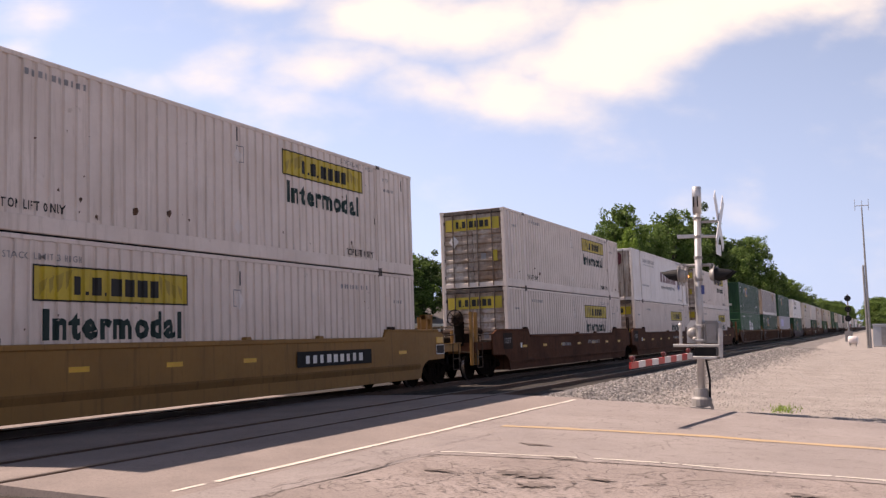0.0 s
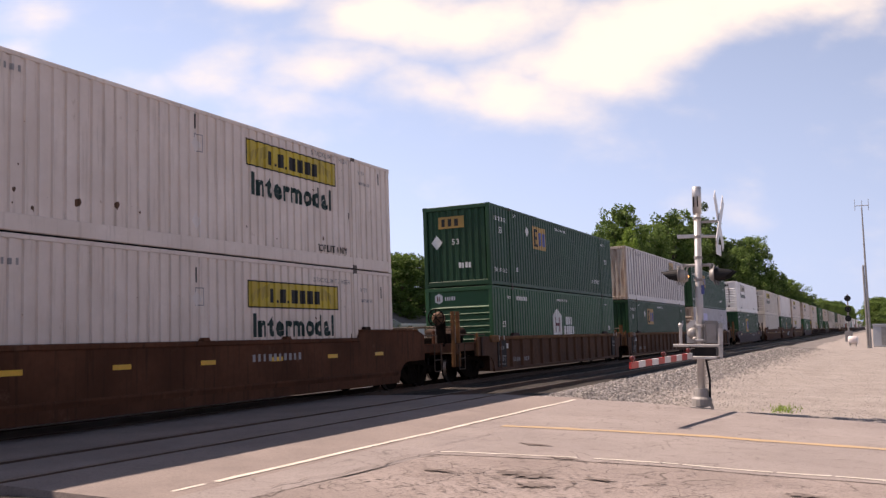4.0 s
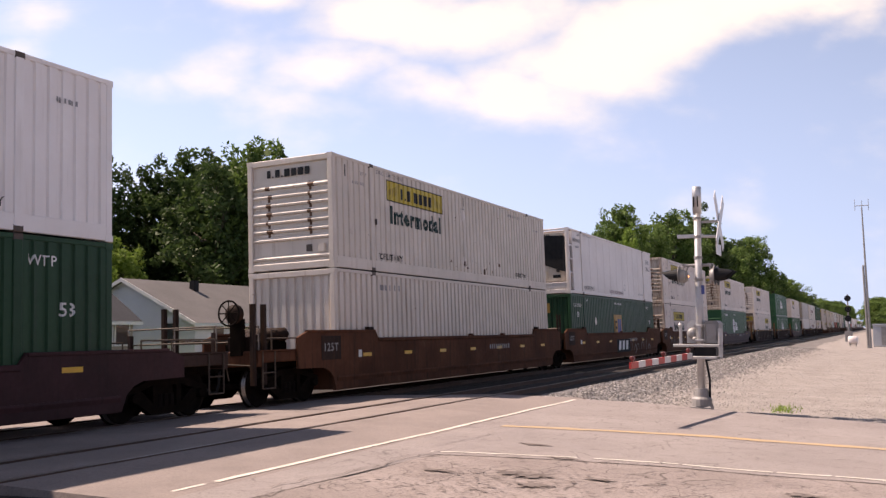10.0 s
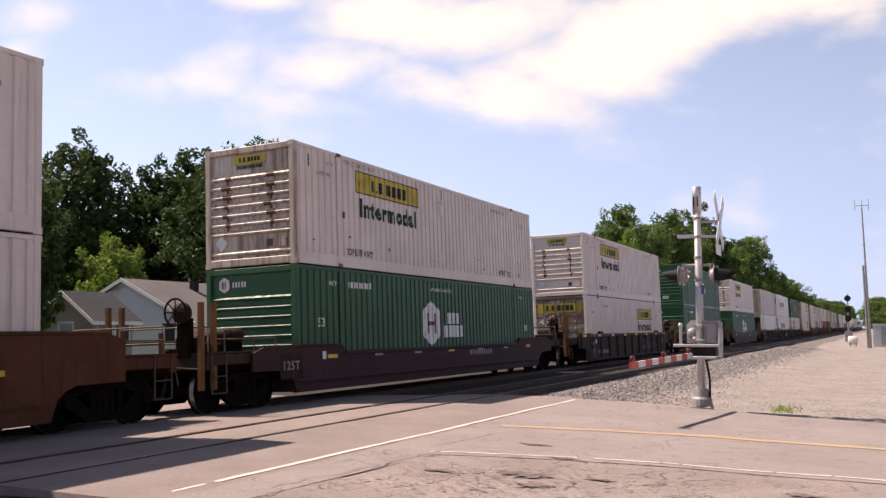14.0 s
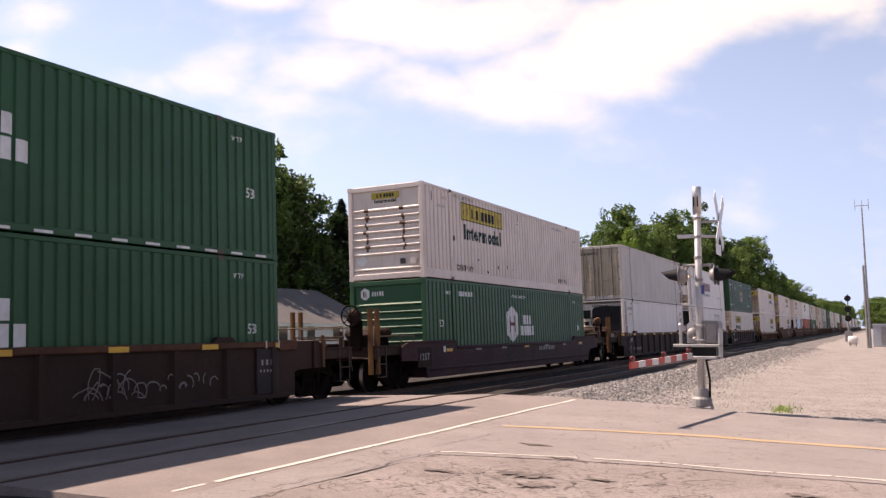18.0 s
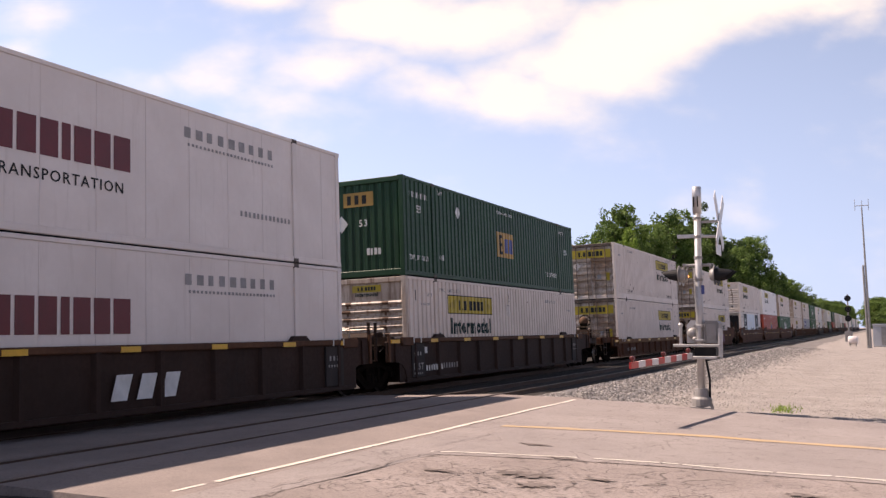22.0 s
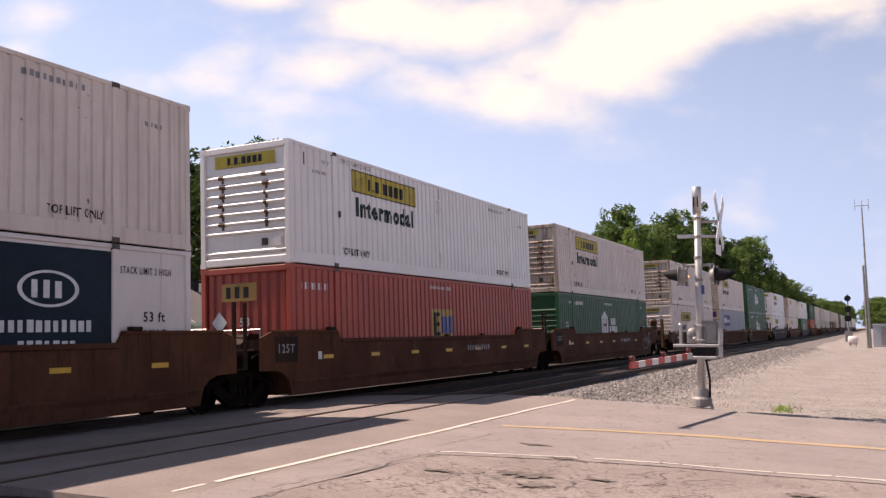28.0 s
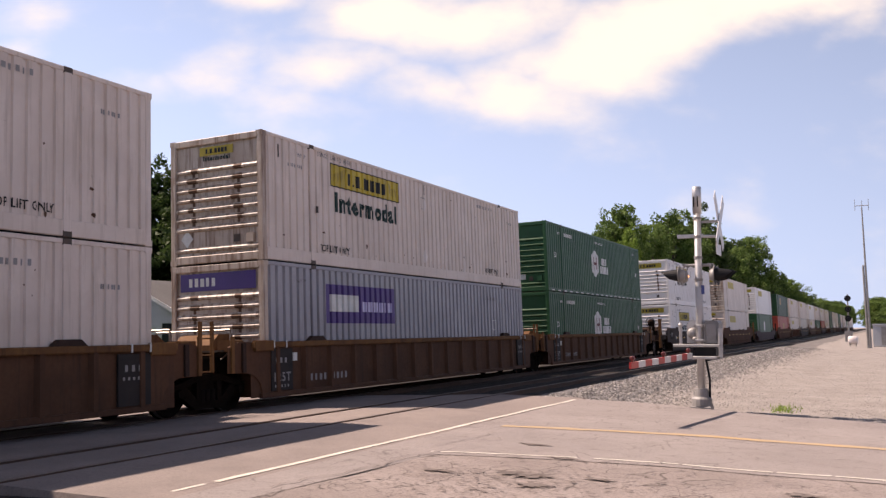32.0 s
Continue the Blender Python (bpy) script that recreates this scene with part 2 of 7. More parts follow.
RUST, GRIME, SOOT = (0.16, 0.07, 0.03), (0.22, 0.18, 0.15), (0.05, 0.045, 0.04)
M = {
    "white": material("white_container_paint", (0.71, 0.605, 0.54), (0.61, 0.51, 0.445), 0.9, 0.5, streak=(0.44, 0.35, 0.285), streak_amount=0.4, spots=(0.33, 0.23, 0.16), spot_amount=0.06),
    "bright": material("clean_white_paint", (0.8, 0.755, 0.73), (0.74, 0.69, 0.66), 0.9, 0.42, streak=(0.6, 0.54, 0.5), streak_amount=0.15),
    "cream": material("weathered_cream_paint", (0.64, 0.565, 0.5), (0.55, 0.485, 0.42), 0.8, 0.6, streak=(0.3, 0.2, 0.13), streak_amount=0.25, spots=(0.28, 0.17, 0.1), spot_amount=0.05),
    "ribwhite": material("dirty_white_sheet_metal", (0.65, 0.6, 0.57), (0.54, 0.48, 0.45), 1.2, 0.45, streak=(0.25, 0.16, 0.1), streak_amount=0.2),
    "reefer": material("insulated_white_panel", (0.72, 0.65, 0.61), (0.63, 0.56, 0.52), 0.6, 0.45, streak=(0.52, 0.45, 0.4), streak_amount=0.2),
    "green": material("green_container_paint", (0.014, 0.06, 0.026), (0.0105, 0.044, 0.02), 0.8, 0.5, streak=(0.03, 0.045, 0.035), streak_amount=0.2, gloss=0.25),
    "midgreen": material("mid_green_container_paint", (0.023, 0.095, 0.04), (0.018, 0.076, 0.033), 0.7, 0.48, streak=(0.035, 0.055, 0.04), streak_amount=0.15, gloss=0.25),
    "red": material("orange_red_container_paint", (0.42, 0.06, 0.03), (0.34, 0.05, 0.03), 0.8, 0.5, streak=(0.2, 0.05, 0.03), streak_amount=0.2),
    "lavender": material("pale_lavender_grey_paint", (0.48, 0.455, 0.485), (0.41, 0.385, 0.41), 0.8, 0.5, streak=(0.3, 0.28, 0.3), streak_amount=0.15),
    "grey": material("mid_grey_container_paint", (0.34, 0.34, 0.37), (0.28, 0.28, 0.31), 0.8, 0.5, streak=(0.2, 0.19, 0.19), streak_amount=0.15),
    "rusty": material("rust_stained_white_end", (0.57, 0.49, 0.42), (0.42, 0.32, 0.25), 0.9, 0.55, streak=(0.15, 0.07, 0.035), streak_amount=0.75, spots=(0.25, 0.13, 0.07), spot_amount=0.15),
    "door": material("rust_stained_door_sheet", (0.6, 0.52, 0.455), (0.25, 0.145, 0.085), 0.75, 0.4, 0.0, streak=(0.13, 0.062, 0.032), streak_amount=0.5, spots=(0.085, 0.038, 0.018), spot_amount=0.95),
    "yellow": material("yellow_panel_paint", (0.52, 0.38, 0.02), (0.4, 0.29, 0.02), 1.5, 0.5, streak=(0.2, 0.15, 0.03), streak_amount=0.35),
    "scroll": material("olive_scroll_print", (0.36, 0.27, 0.02), (0.28, 0.2, 0.02), 3, 0.5),
    "amber": material("orange_yellow_panel_paint", (0.45, 0.25, 0.045), (0.34, 0.19, 0.04), 1.5, 0.5),
    "stripe": material("yellow_reflector_strip", (0.75, 0.42, 0.03), (0.6, 0.33, 0.03), 3, 0.4),
    "ink": material("black_lettering", (0.02, 0.02, 0.02), (0.032, 0.031, 0.03), 3, 0.65, gloss=0.2),
    "darkgreen": material("dark_green_lettering", (0.011, 0.028, 0.026), (0.016, 0.036, 0.032), 3, 0.6, gloss=0.2),
    "chalk": material("white_lettering", (0.72, 0.72, 0.7), (0.55, 0.56, 0.54), 4, 0.55),
    "faint": material("faded_grey_lettering", (0.2, 0.19, 0.19), (0.28, 0.27, 0.27), 4, 0.6),
    "maroon": material("maroon_lettering", (0.14, 0.014, 0.02), (0.11, 0.014, 0.018), 3, 0.5),
    "purple": material("violet_panel_paint", (0.07, 0.03, 0.2), (0.06, 0.03, 0.16), 2, 0.5),
    "palepurple": material("faded_violet_panel", (0.46, 0.42, 0.68), (0.6, 0.57, 0.74), 2.5, 0.5),
    "navy": material("navy_panel_paint", (0.006, 0.013, 0.024), (0.009, 0.024, 0.036), 0.7, 0.6, gloss=0.15),
    "skyblue": material("light_blue_panel_paint", (0.45, 0.55, 0.66), (0.6, 0.66, 0.72), 0.7, 0.45),
    "blue": material("blue_lettering", (0.05, 0.07, 0.24), (0.04, 0.06, 0.2), 3, 0.5),
    "gold": material("gold_crest_paint", (0.3, 0.2, 0.07), (0.22, 0.14, 0.05), 4, 0.5),
    "casting": material("greasy_corner_casting", (0.05, 0.045, 0.042), (0.09, 0.06, 0.045), 9, 0.7, bump=0.3),
    "postgrey": material("worn_grey_post", (0.24, 0.22, 0.22), (0.36, 0.33, 0.32), 3, 0.6, streak=RUST, streak_amount=0.2),
    "barsteel": material("galvanised_locking_bar", (0.3, 0.28, 0.26), (0.16, 0.12, 0.09), 6, 0.4, 0.6),
    "black": material("black_plastic_grille", (0.012, 0.012, 0.013), (0.02, 0.02, 0.02), 5, 0.8, gloss=0.2),
    "brown": material("weathered_brown_car_steel", (0.12, 0.05, 0.028), (0.075, 0.031, 0.018), 0.7, 0.75, streak=(0.035, 0.019, 0.013), streak_amount=0.45, spots=(0.14, 0.08, 0.054), spot_amount=0.3, bump=0.15, bump_scale=25, gloss=0.06),
    "rustbrown": material("rust_brown_car_steel", (0.12, 0.056, 0.031), (0.08, 0.038, 0.023), 0.9, 0.72, streak=(0.05, 0.028, 0.02), streak_amount=0.35, bump=0.15, bump_scale=25, gloss=0.15),
    "darkbrown": material("sooty_brown_car_steel", (0.047, 0.025, 0.019), (0.032, 0.018, 0.014), 0.9, 0.7, streak=(0.02, 0.015, 0.013), streak_amount=0.3, bump=0.15, bump_scale=25, gloss=0.15),
    "maroonsteel": material("dark_maroon_car_steel", (0.055, 0.022, 0.024), (0.035, 0.016, 0.017), 0.9, 0.65, streak=(0.02, 0.012, 0.012), streak_amount=0.3, bump=0.1, bump_scale=25, gloss=0.15),
    "tan": material("tan_yellow_car_steel", (0.3, 0.16, 0.05), (0.24, 0.13, 0.045), 0.8, 0.6, streak=(0.1, 0.06, 0.03), streak_amount=0.3, bump=0.1, bump_scale=25, gloss=0.15),
    # the tan steel again, darkened as shade on the leaning sill, with grimy streaks
    "tanshade": material("grimy_tan_sill", (0.2, 0.105, 0.034), (0.15, 0.08, 0.028), 1.2, 0.75, streak=(0.04, 0.025, 0.015), streak_amount=0.3, gloss=0.15),
    # grimy steel; the deep shade under the cars is put into these near-black colours
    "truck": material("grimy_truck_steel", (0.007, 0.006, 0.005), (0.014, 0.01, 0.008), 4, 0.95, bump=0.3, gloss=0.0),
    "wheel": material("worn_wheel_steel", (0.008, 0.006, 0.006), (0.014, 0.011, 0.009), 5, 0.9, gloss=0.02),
    "ochre": material("rust_ochre_steel", (0.2, 0.095, 0.035), (0.12, 0.055, 0.025), 2.5, 0.75, streak=(0.06, 0.03, 0.018), streak_amount=0.4, gloss=0.15),
    "railing": material("grimy_railing_steel", (0.1, 0.075, 0.055), (0.055, 0.04, 0.03), 5, 0.7, gloss=0.2),
    "lockbar": material("dark_rusty_locking_bar", (0.07, 0.045, 0.035), (0.12, 0.09, 0.07), 6, 0.6, 0.2),
    "oldreefer": material("aged_insulated_panel", (0.52, 0.465, 0.425), (0.44, 0.385, 0.35), 0.6, 0.55, streak=(0.28, 0.23, 0.19), streak_amount=0.3),
    "grimedoor": material("rust_stained_cream_door", (0.5, 0.4, 0.29), (0.38, 0.29, 0.2), 0.9, 0.55, streak=(0.09, 0.045, 0.025), streak_amount=0.6, spots=(0.13, 0.065, 0.035), spot_amount=0.35),
    "tagwhite": material("white_spray_paint", (0.19, 0.17, 0.16), (0.11, 0.09, 0.08), 2.5, 0.7),
    "endbrown": material("oily_brown_end_steel", (0.04, 0.023, 0.017), (0.022, 0.014, 0.011), 1.6, 0.7, streak=(0.075, 0.035, 0.018), streak_amount=0.4, gloss=0.08),
    "ruststain": material("rust_stain", (0.13, 0.06, 0.03), (0.07, 0.035, 0.02), 6, 0.8),
    "grimewhite": material("stained_white_housing", (0.6, 0.53, 0.46), (0.45, 0.37, 0.29), 1.3, 0.45, streak=(0.22, 0.13, 0.07), streak_amount=0.4, spots=(0.2, 0.11, 0.06), spot_amount=0.3),
    "tankmetal": material("dull_tank_metal", (0.34, 0.27, 0.21), (0.22, 0.17, 0.13), 2.0, 0.4, 0.5),
    "tagdim": material("faded_grey_spray_paint", (0.1, 0.066, 0.052), (0.075, 0.045, 0.034), 2.0, 0.75),
    "slate": material("dark_stencil_panel_paint", (0.026, 0.022, 0.022), (0.04, 0.032, 0.03), 2.0, 0.65, streak=(0.05, 0.03, 0.022), streak_amount=0.3, gloss=0.15),
    "tagpink": material("pink_violet_spray_paint", (0.3, 0.1, 0.2), (0.18, 0.08, 0.2), 2.0, 0.7),
    "tread": material("polished_wheel_tread", (0.26, 0.25, 0.24), (0.18, 0.17, 0.165), 6, 0.3, 0.9),
    "rail": material("rusty_rail_steel", (0.11, 0.06, 0.04), (0.07, 0.042, 0.03), 3, 0.7, 0.3),
    "railhead": material("worn_rail_head", (0.2, 0.17, 0.16), (0.12, 0.09, 0.075), 2, 0.4, 0.7),
    "asphalt": material("sunbleached_asphalt", (0.31, 0.273, 0.26), (0.26, 0.228, 0.219), 0.5, 0.9, bump=0.7, bump_scale=45, spots=(0.17, 0.142, 0.13), spot_amount=0.0, gloss=0.15, grain=0.5, crazed=0.55),
    "apron": material("broken_patched_asphalt", (0.335, 0.288, 0.27), (0.258, 0.218, 0.203), 0.55, 0.95, bump=1.0, bump_scale=24, spots=(0.15, 0.118, 0.106), spot_amount=0.12, gloss=0.15, grain=0.75, crazed=0.9),
    "panel": material("crossing_surface_asphalt", (0.275, 0.232, 0.214), (0.22, 0.186, 0.174), 0.8, 0.9, bump=0.6, bump_scale=40, spots=(0.14, 0.11, 0.1), spot_amount=0.0, gloss=0.15, grain=0.45),
    "patch": material("dark_pothole_asphalt", (0.13, 0.104, 0.094), (0.2, 0.166, 0.152), 6, 0.95, bump=0.8, bump_scale=40),
    "linewhite": material("worn_white_road_paint", (0.62, 0.585, 0.52), (0.52, 0.47, 0.41), 2.5, 0.7, spots=(0.34, 0.3, 0.28), spot_amount=0.04),
    "lineyellow": material("faded_yellow_road_paint", (0.45, 0.3, 0.15), (0.37, 0.28, 0.19), 2.0, 0.75, spots=(0.3, 0.25, 0.22), spot_amount=0.12),
    "gravel": material("pale_gravel_ground", (0.35, 0.315, 0.292), (0.27, 0.242, 0.226), 0.8, 0.95, bump=1.0, bump_scale=22, spots=(0.2, 0.18, 0.168), spot_amount=0.25, gloss=0.15, grain=1.0),
    "grass": material("mown_grass", (0.06, 0.1, 0.03), (0.045, 0.075, 0.022), 0.4, 0.9, bump=0.8, bump_scale=30, gloss=0.15),
    "shoulder": material("grey_ballast_shoulder", (0.235, 0.216, 0.206), (0.145, 0.132, 0.126), 2.6, 0.95, bump=1.0, bump_scale=14, spots=(0.36, 0.335, 0.32), spot_amount=0.2, gloss=0.15, grain=0.8),
    # bed stone, its colour lowered to carry the shadow along the train
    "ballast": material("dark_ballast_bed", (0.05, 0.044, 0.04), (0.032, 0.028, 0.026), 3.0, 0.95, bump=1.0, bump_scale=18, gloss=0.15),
    "stone": pebbles("grey_crushed_stone", (0.15, 0.138, 0.13), (0.55, 0.515, 0.49)),
    "timber": material("creosoted_timber", (0.05, 0.038, 0.03), (0.08, 0.065, 0.055), 2.0, 0.9, bump=0.5),
    "alu": material("weathered_aluminium", (0.5, 0.49, 0.49), (0.4, 0.39, 0.39), 4, 0.45, 0.55, streak=(0.3, 0.28, 0.27), streak_amount=0.2),
    "greymetal": material("grey_signal_casting", (0.3, 0.29, 0.285), (0.22, 0.21, 0.205), 4, 0.55, 0.3),
    "signwhite": material("white_sign_sheet", (0.7, 0.69, 0.68), (0.6, 0.59, 0.58), 3, 0.45),
    "signred": material("red_reflective_sheet", (0.5, 0.04, 0.035), (0.42, 0.04, 0.035), 3, 0.4),
    "hood": material("black_lamp_hood", (0.01, 0.01, 0.012), (0.014, 0.014, 0.016), 4, 0.6, gloss=0.15),
    "lampred": material("dark_red_lamp_plastic", (0.16, 0.02, 0.02), (0.12, 0.016, 0.016), 3, 0.35),
    "lens": material("dark_red_lens", (0.14, 0.012, 0.012), (0.1, 0.01, 0.01), 3, 0.2),
    "pilot": glow("orange_pilot_light", (1.0, 0.35, 0.12), 3.0),
    "siding": material("pale_grey_siding", (0.74, 0.72, 0.74), (0.68, 0.66, 0.68), 0.7, 0.7),
    "siding_b": material("tan_siding", (0.34, 0.3, 0.25), (0.29, 0.25, 0.21), 0.7, 0.7),
    "shingle": material("grey_shingle_roof", (0.13, 0.118, 0.115), (0.105, 0.097, 0.094), 0.6, 0.9, bump=0.5, bump_scale=15),
    "shingle_b": material("dark_shingle_roof", (0.03, 0.03, 0.036), (0.045, 0.045, 0.052), 0.6, 0.9, bump=0.5, bump_scale=15),
    "trimwhite": material("white_trim_paint", (0.75, 0.74, 0.72), (0.68, 0.67, 0.66), 2, 0.6),
    "glass": material("dark_window_glass", (0.03, 0.035, 0.04), (0.04, 0.045, 0.05), 2, 0.08),
    "bark": material("grey_brown_bark", (0.11, 0.085, 0.065), (0.075, 0.058, 0.045), 4, 0.9, bump=0.6),
    "leaf": leafy("broad_leaves", (0.05, 0.095, 0.02), (0.155, 0.235, 0.062)),
    "leafdark": leafy("dark_leaves", (0.022, 0.046, 0.013), (0.075, 0.122, 0.036), 0.3),
    "leaflight": leafy("young_leaves", (0.13, 0.215, 0.035), (0.26, 0.36, 0.075)),
    "needles": leafy("spruce_needles", (0.02, 0.042, 0.02), (0.06, 0.1, 0.048)),
    "brickwall": material("dull_brown_brick_wall", (0.14, 0.1, 0.085), (0.11, 0.08, 0.07), 1.5, 0.9, bump=0.4, gloss=0.15),
    "tank": material("white_tank_paint", (0.72, 0.68, 0.67), (0.6, 0.52, 0.5), 1.5, 0.45),
    "shed": material("grey_cabinet_paint", (0.42, 0.44, 0.47), (0.36, 0.38, 0.41), 1.5, 0.6),
}


# ---- mesh tools ----
class Shape:
    """Gathers the faces of one mesh."""

    def __init__(self):
        self.v, self.f = [], []

    def add(self, verts, faces):
        o = len(self.v)
        self.v += [tuple(p) for p in verts]
        self.f += [tuple(i + o for i in f) for f in faces]
        return self

    def box(self, x0, x1, y0, y1, z0, z1, bev=0.0):
        if bev <= 0:
            return self.add([(x, y, z) for x in (x0, x1) for y in (y0, y1) for z in (z0, z1)],
                            [(0, 1, 3, 2), (4, 6, 7, 5), (0, 4, 5, 1), (2, 3, 7, 6), (0, 2, 6, 4), (1, 5, 7, 3)])
        # edges along the longest side are chamfered
        d = (x1 - x0, y1 - y0, z1 - z0)
        k = d.index(max(d))
        a, b = [i for i in range(3) if i != k]
        lo, hi = (x0, y0, z0), (x1, y1, z1)
        ring = [(lo[a] + bev, lo[b]), (hi[a] - bev, lo[b]), (hi[a], lo[b] + bev), (hi[a], hi[b] - bev),
                (hi[a] - bev, hi[b]), (lo[a] + bev, hi[b]), (lo[a], hi[b] - bev), (lo[a], lo[b] + bev)]
        vs = []
        for end in (lo[k], hi[k]):
            for u, w in ring:
                p = [0, 0, 0]
                p[k], p[a], p[b] = end, u, w
                vs.append(p)
        return self.add(vs, [tuple(range(7, -1, -1)), tuple(range(8, 16))] + [(i, (i + 1) % 8, 8 + (i + 1) % 8, 8 + i) for i in range(8)])

    def tube(self, p, q, r, r2=None, n=10, caps=True):
        p, q = Vector(p), Vector(q)
        r2 = r if r2 is None else r2
        w = (q - p).normalized()
        u = w.orthogonal().normalized()
        t = w.cross(u)
        vs = [c + (u * math.cos(2 * math.pi * i / n) + t * math.sin(2 * math.pi * i / n)) * s for c, s in ((p, r), (q, r2)) for i in range(n)]
        fs = [(i, (i + 1) % n, n + (i + 1) % n, n + i) for i in range(n)]
        if caps:
            fs += [tuple(range(n - 1, -1, -1)), tuple(range(n, 2 * n))]
        return self.add(vs, fs)

    def rings(self, axis, centre, profile, n=20):
        """A turned body: profile is (along, radius) pairs about the axis 0, 1 or 2."""
        a, b = [i for i in range(3) if i != axis]
        vs, fs = [], []
        for s, r in profile:
            for i in range(n):
                p = list(centre)
                p[axis] += s
                p[a] += r * math.cos(2 * math.pi * i / n)
                p[b] += r * math.sin(2 * math.pi * i / n)
                vs.append(p)
        for k in range(len(profile) - 1):
            fs += [(k * n + i, k * n + (i + 1) % n, (k + 1) * n + (i + 1) % n, (k + 1) * n + i) for i in range(n)]
        fs += [tuple(range(n - 1, -1, -1)), tuple(range((len(profile) - 1) * n, len(profile) * n))]
        return self.add(vs, fs)

    def prism(self, outline, axis, lo, hi):
        """A flat outline drawn out along an axis; the outline's two numbers are the other axes in order."""
        a, b = [i for i in range(3) if i != axis]
        n, vs = len(outline), []
        for end in (lo, hi):
            for u, w in outline:
                p = [0, 0, 0]
                p[axis], p[a], p[b] = end, u, w
                vs.append(p)
        return self.add(vs, [tuple(range(n - 1, -1, -1)), tuple(range(n, 2 * n))] + [(i, (i + 1) % n, n + (i + 1) % n, n + i) for i in range(n)])

    def mesh(self, name, mat, smooth=False):
        me = bpy.data.meshes.new(name)
        me.from_pydata(self.v, [], self.f)
        bm = bmesh.new()
        bm.from_mesh(me)
        bmesh.ops.recalc_face_normals(bm, faces=bm.faces)
        bm.to_mesh(me)
        bm.free()
        if smooth:
            for f in me.polygons:
                f.use_smooth = True
        me.materials.append(M[mat])
        return me


def part(name, shape, mat, parent, label="", smooth=False, at=None):
    """One mesh object under a thing or under a part."""
    me = shape.mesh(name, mat, smooth) if isinstance(shape, Shape) else shape
    ob = new(name, me)
    ob.parent = parent
    if at is not None:
        ob.location = at
    return tagged(ob, label, kind="stuff" if name in ("number_marking", "graffiti", "rust_smear") else "")


def thing(name, label, category, group="", kind=""):
    return tagged(new(name), label, category, group, kind)


def solid(name, shape, mat, label, category, kind="", smooth=False):
    return tagged(new(name, shape.mesh(name, mat, smooth)), label, category, "", kind)


LETTERS = {}


def lettering(words, size, heavy=0.012):
    """The flat faces of a line of words: points (u, v) and triangles; u runs from 0 to the width."""
    if words not in LETTERS:
        cu = bpy.data.curves.new("words", "FONT")
        cu.body, cu.size, cu.resolution_u, cu.offset, cu.space_character = words, 1.0, 2, heavy, 1.18
        ob = bpy.data.objects.new("words", cu)
        scene.collection.objects.link(ob)
        dg = bpy.context.evaluated_depsgraph_get()
        me = bpy.data.meshes.new_from_object(ob.evaluated_get(dg))
        me.calc_loop_triangles()
        LETTERS[words] = ([(v.co.x, v.co.y) for v in me.vertices], [tuple(t.vertices) for t in me.loop_triangles])
        bpy.data.objects.remove(ob)
        bpy.data.curves.remove(cu)
        bpy.data.meshes.remove(me)
    pts, tris = LETTERS[words]
    x0 = min(p[0] for p in pts)
    return [((u - x0) * size, w * size) for u, w in pts], tris


# ---- containers ----
PITCH_C, DEPTH_C = 0.279, 0.036
HL, HW = CL / 2, CW / 2
POST40 = HL - 1.981


def wave(y):
    """How deep the corrugated sheet lies at y."""
    f = ((y + 100 * PITCH_C) / PITCH_C) % 1.0
    if f < 0.60:
        return 0.0
    if f < 0.68:
        return DEPTH_C * (f - 0.60) / 0.08
    if f < 0.92:
        return DEPTH_C
    return DEPTH_C * (1 - (f - 0.92) / 0.08)


def breaks(a, b):
    ys = [a]
    k = math.floor((a + 100 * PITCH_C) / PITCH_C)
    while True:
        for f in (0.0, 0.60, 0.68, 0.92):
            y = (k + f) * PITCH_C - 100 * PITCH_C
            if y >= b - 1e-4:
                return ys + [b]
            if y > a + 1e-4:
                ys.append(y)
        k += 1


def corrugated(s, a, b, z0, z1, x, deep=1.0):
    """A corrugated sheet on the side s (+1 or -1) from y = a to b."""
    sh = Shape()
    ys = breaks(a, b)
    vs = [(s * (x - deep * wave(y)), y, z) for y in ys for z in (z0, z1)]
    n = len(ys)
    fs = [(2 * i, 2 * i + 2, 2 * i + 3, 2 * i + 1) for i in range(n - 1)]
    return sh.add(vs, fs)


def draped(pts, tris, s, yc, zc, x, waved):
    """Flat faces (u to the reader's right, v up, centred) laid on the side s, following the corrugation."""
    bm = bmesh.new()
    vs = [bm.verts.new((0, yc + s * u, zc + v)) for u, v in pts]
    for t in tris:
        try:
            bm.faces.new([vs[i] for i in t])
        except ValueError:
            pass
    if waved:
        lo, hi = min(v.co.y for v in bm.verts), max(v.co.y for v in bm.verts)
        for y in breaks(lo, hi)[1:-1]:
            bmesh.ops.bisect_plane(bm, geom=bm.verts[:] + bm.edges[:] + bm.faces[:], plane_co=(0, y, 0), plane_no=(0, 1, 0))
    for v in bm.verts:
        v.co.x = s * (x + 0.008 - waved * wave(v.co.y))
    bm.verts.index_update()
    sh = Shape()
    sh.add([v.co[:] for v in bm.verts], [[v.index for v in f.verts] for f in bm.faces])
    bm.free()
    return sh


def flat_words(words, size, width=None, heavy=0.012):
    pts, tris = lettering(words, size, heavy)
    w = max(p[0] for p in pts)
    k = (width / w) if width else 1.0
    h = max(p[1] for p in pts)
    return [((u - w / 2) * k, v - h / 2) for u, v in pts], tris


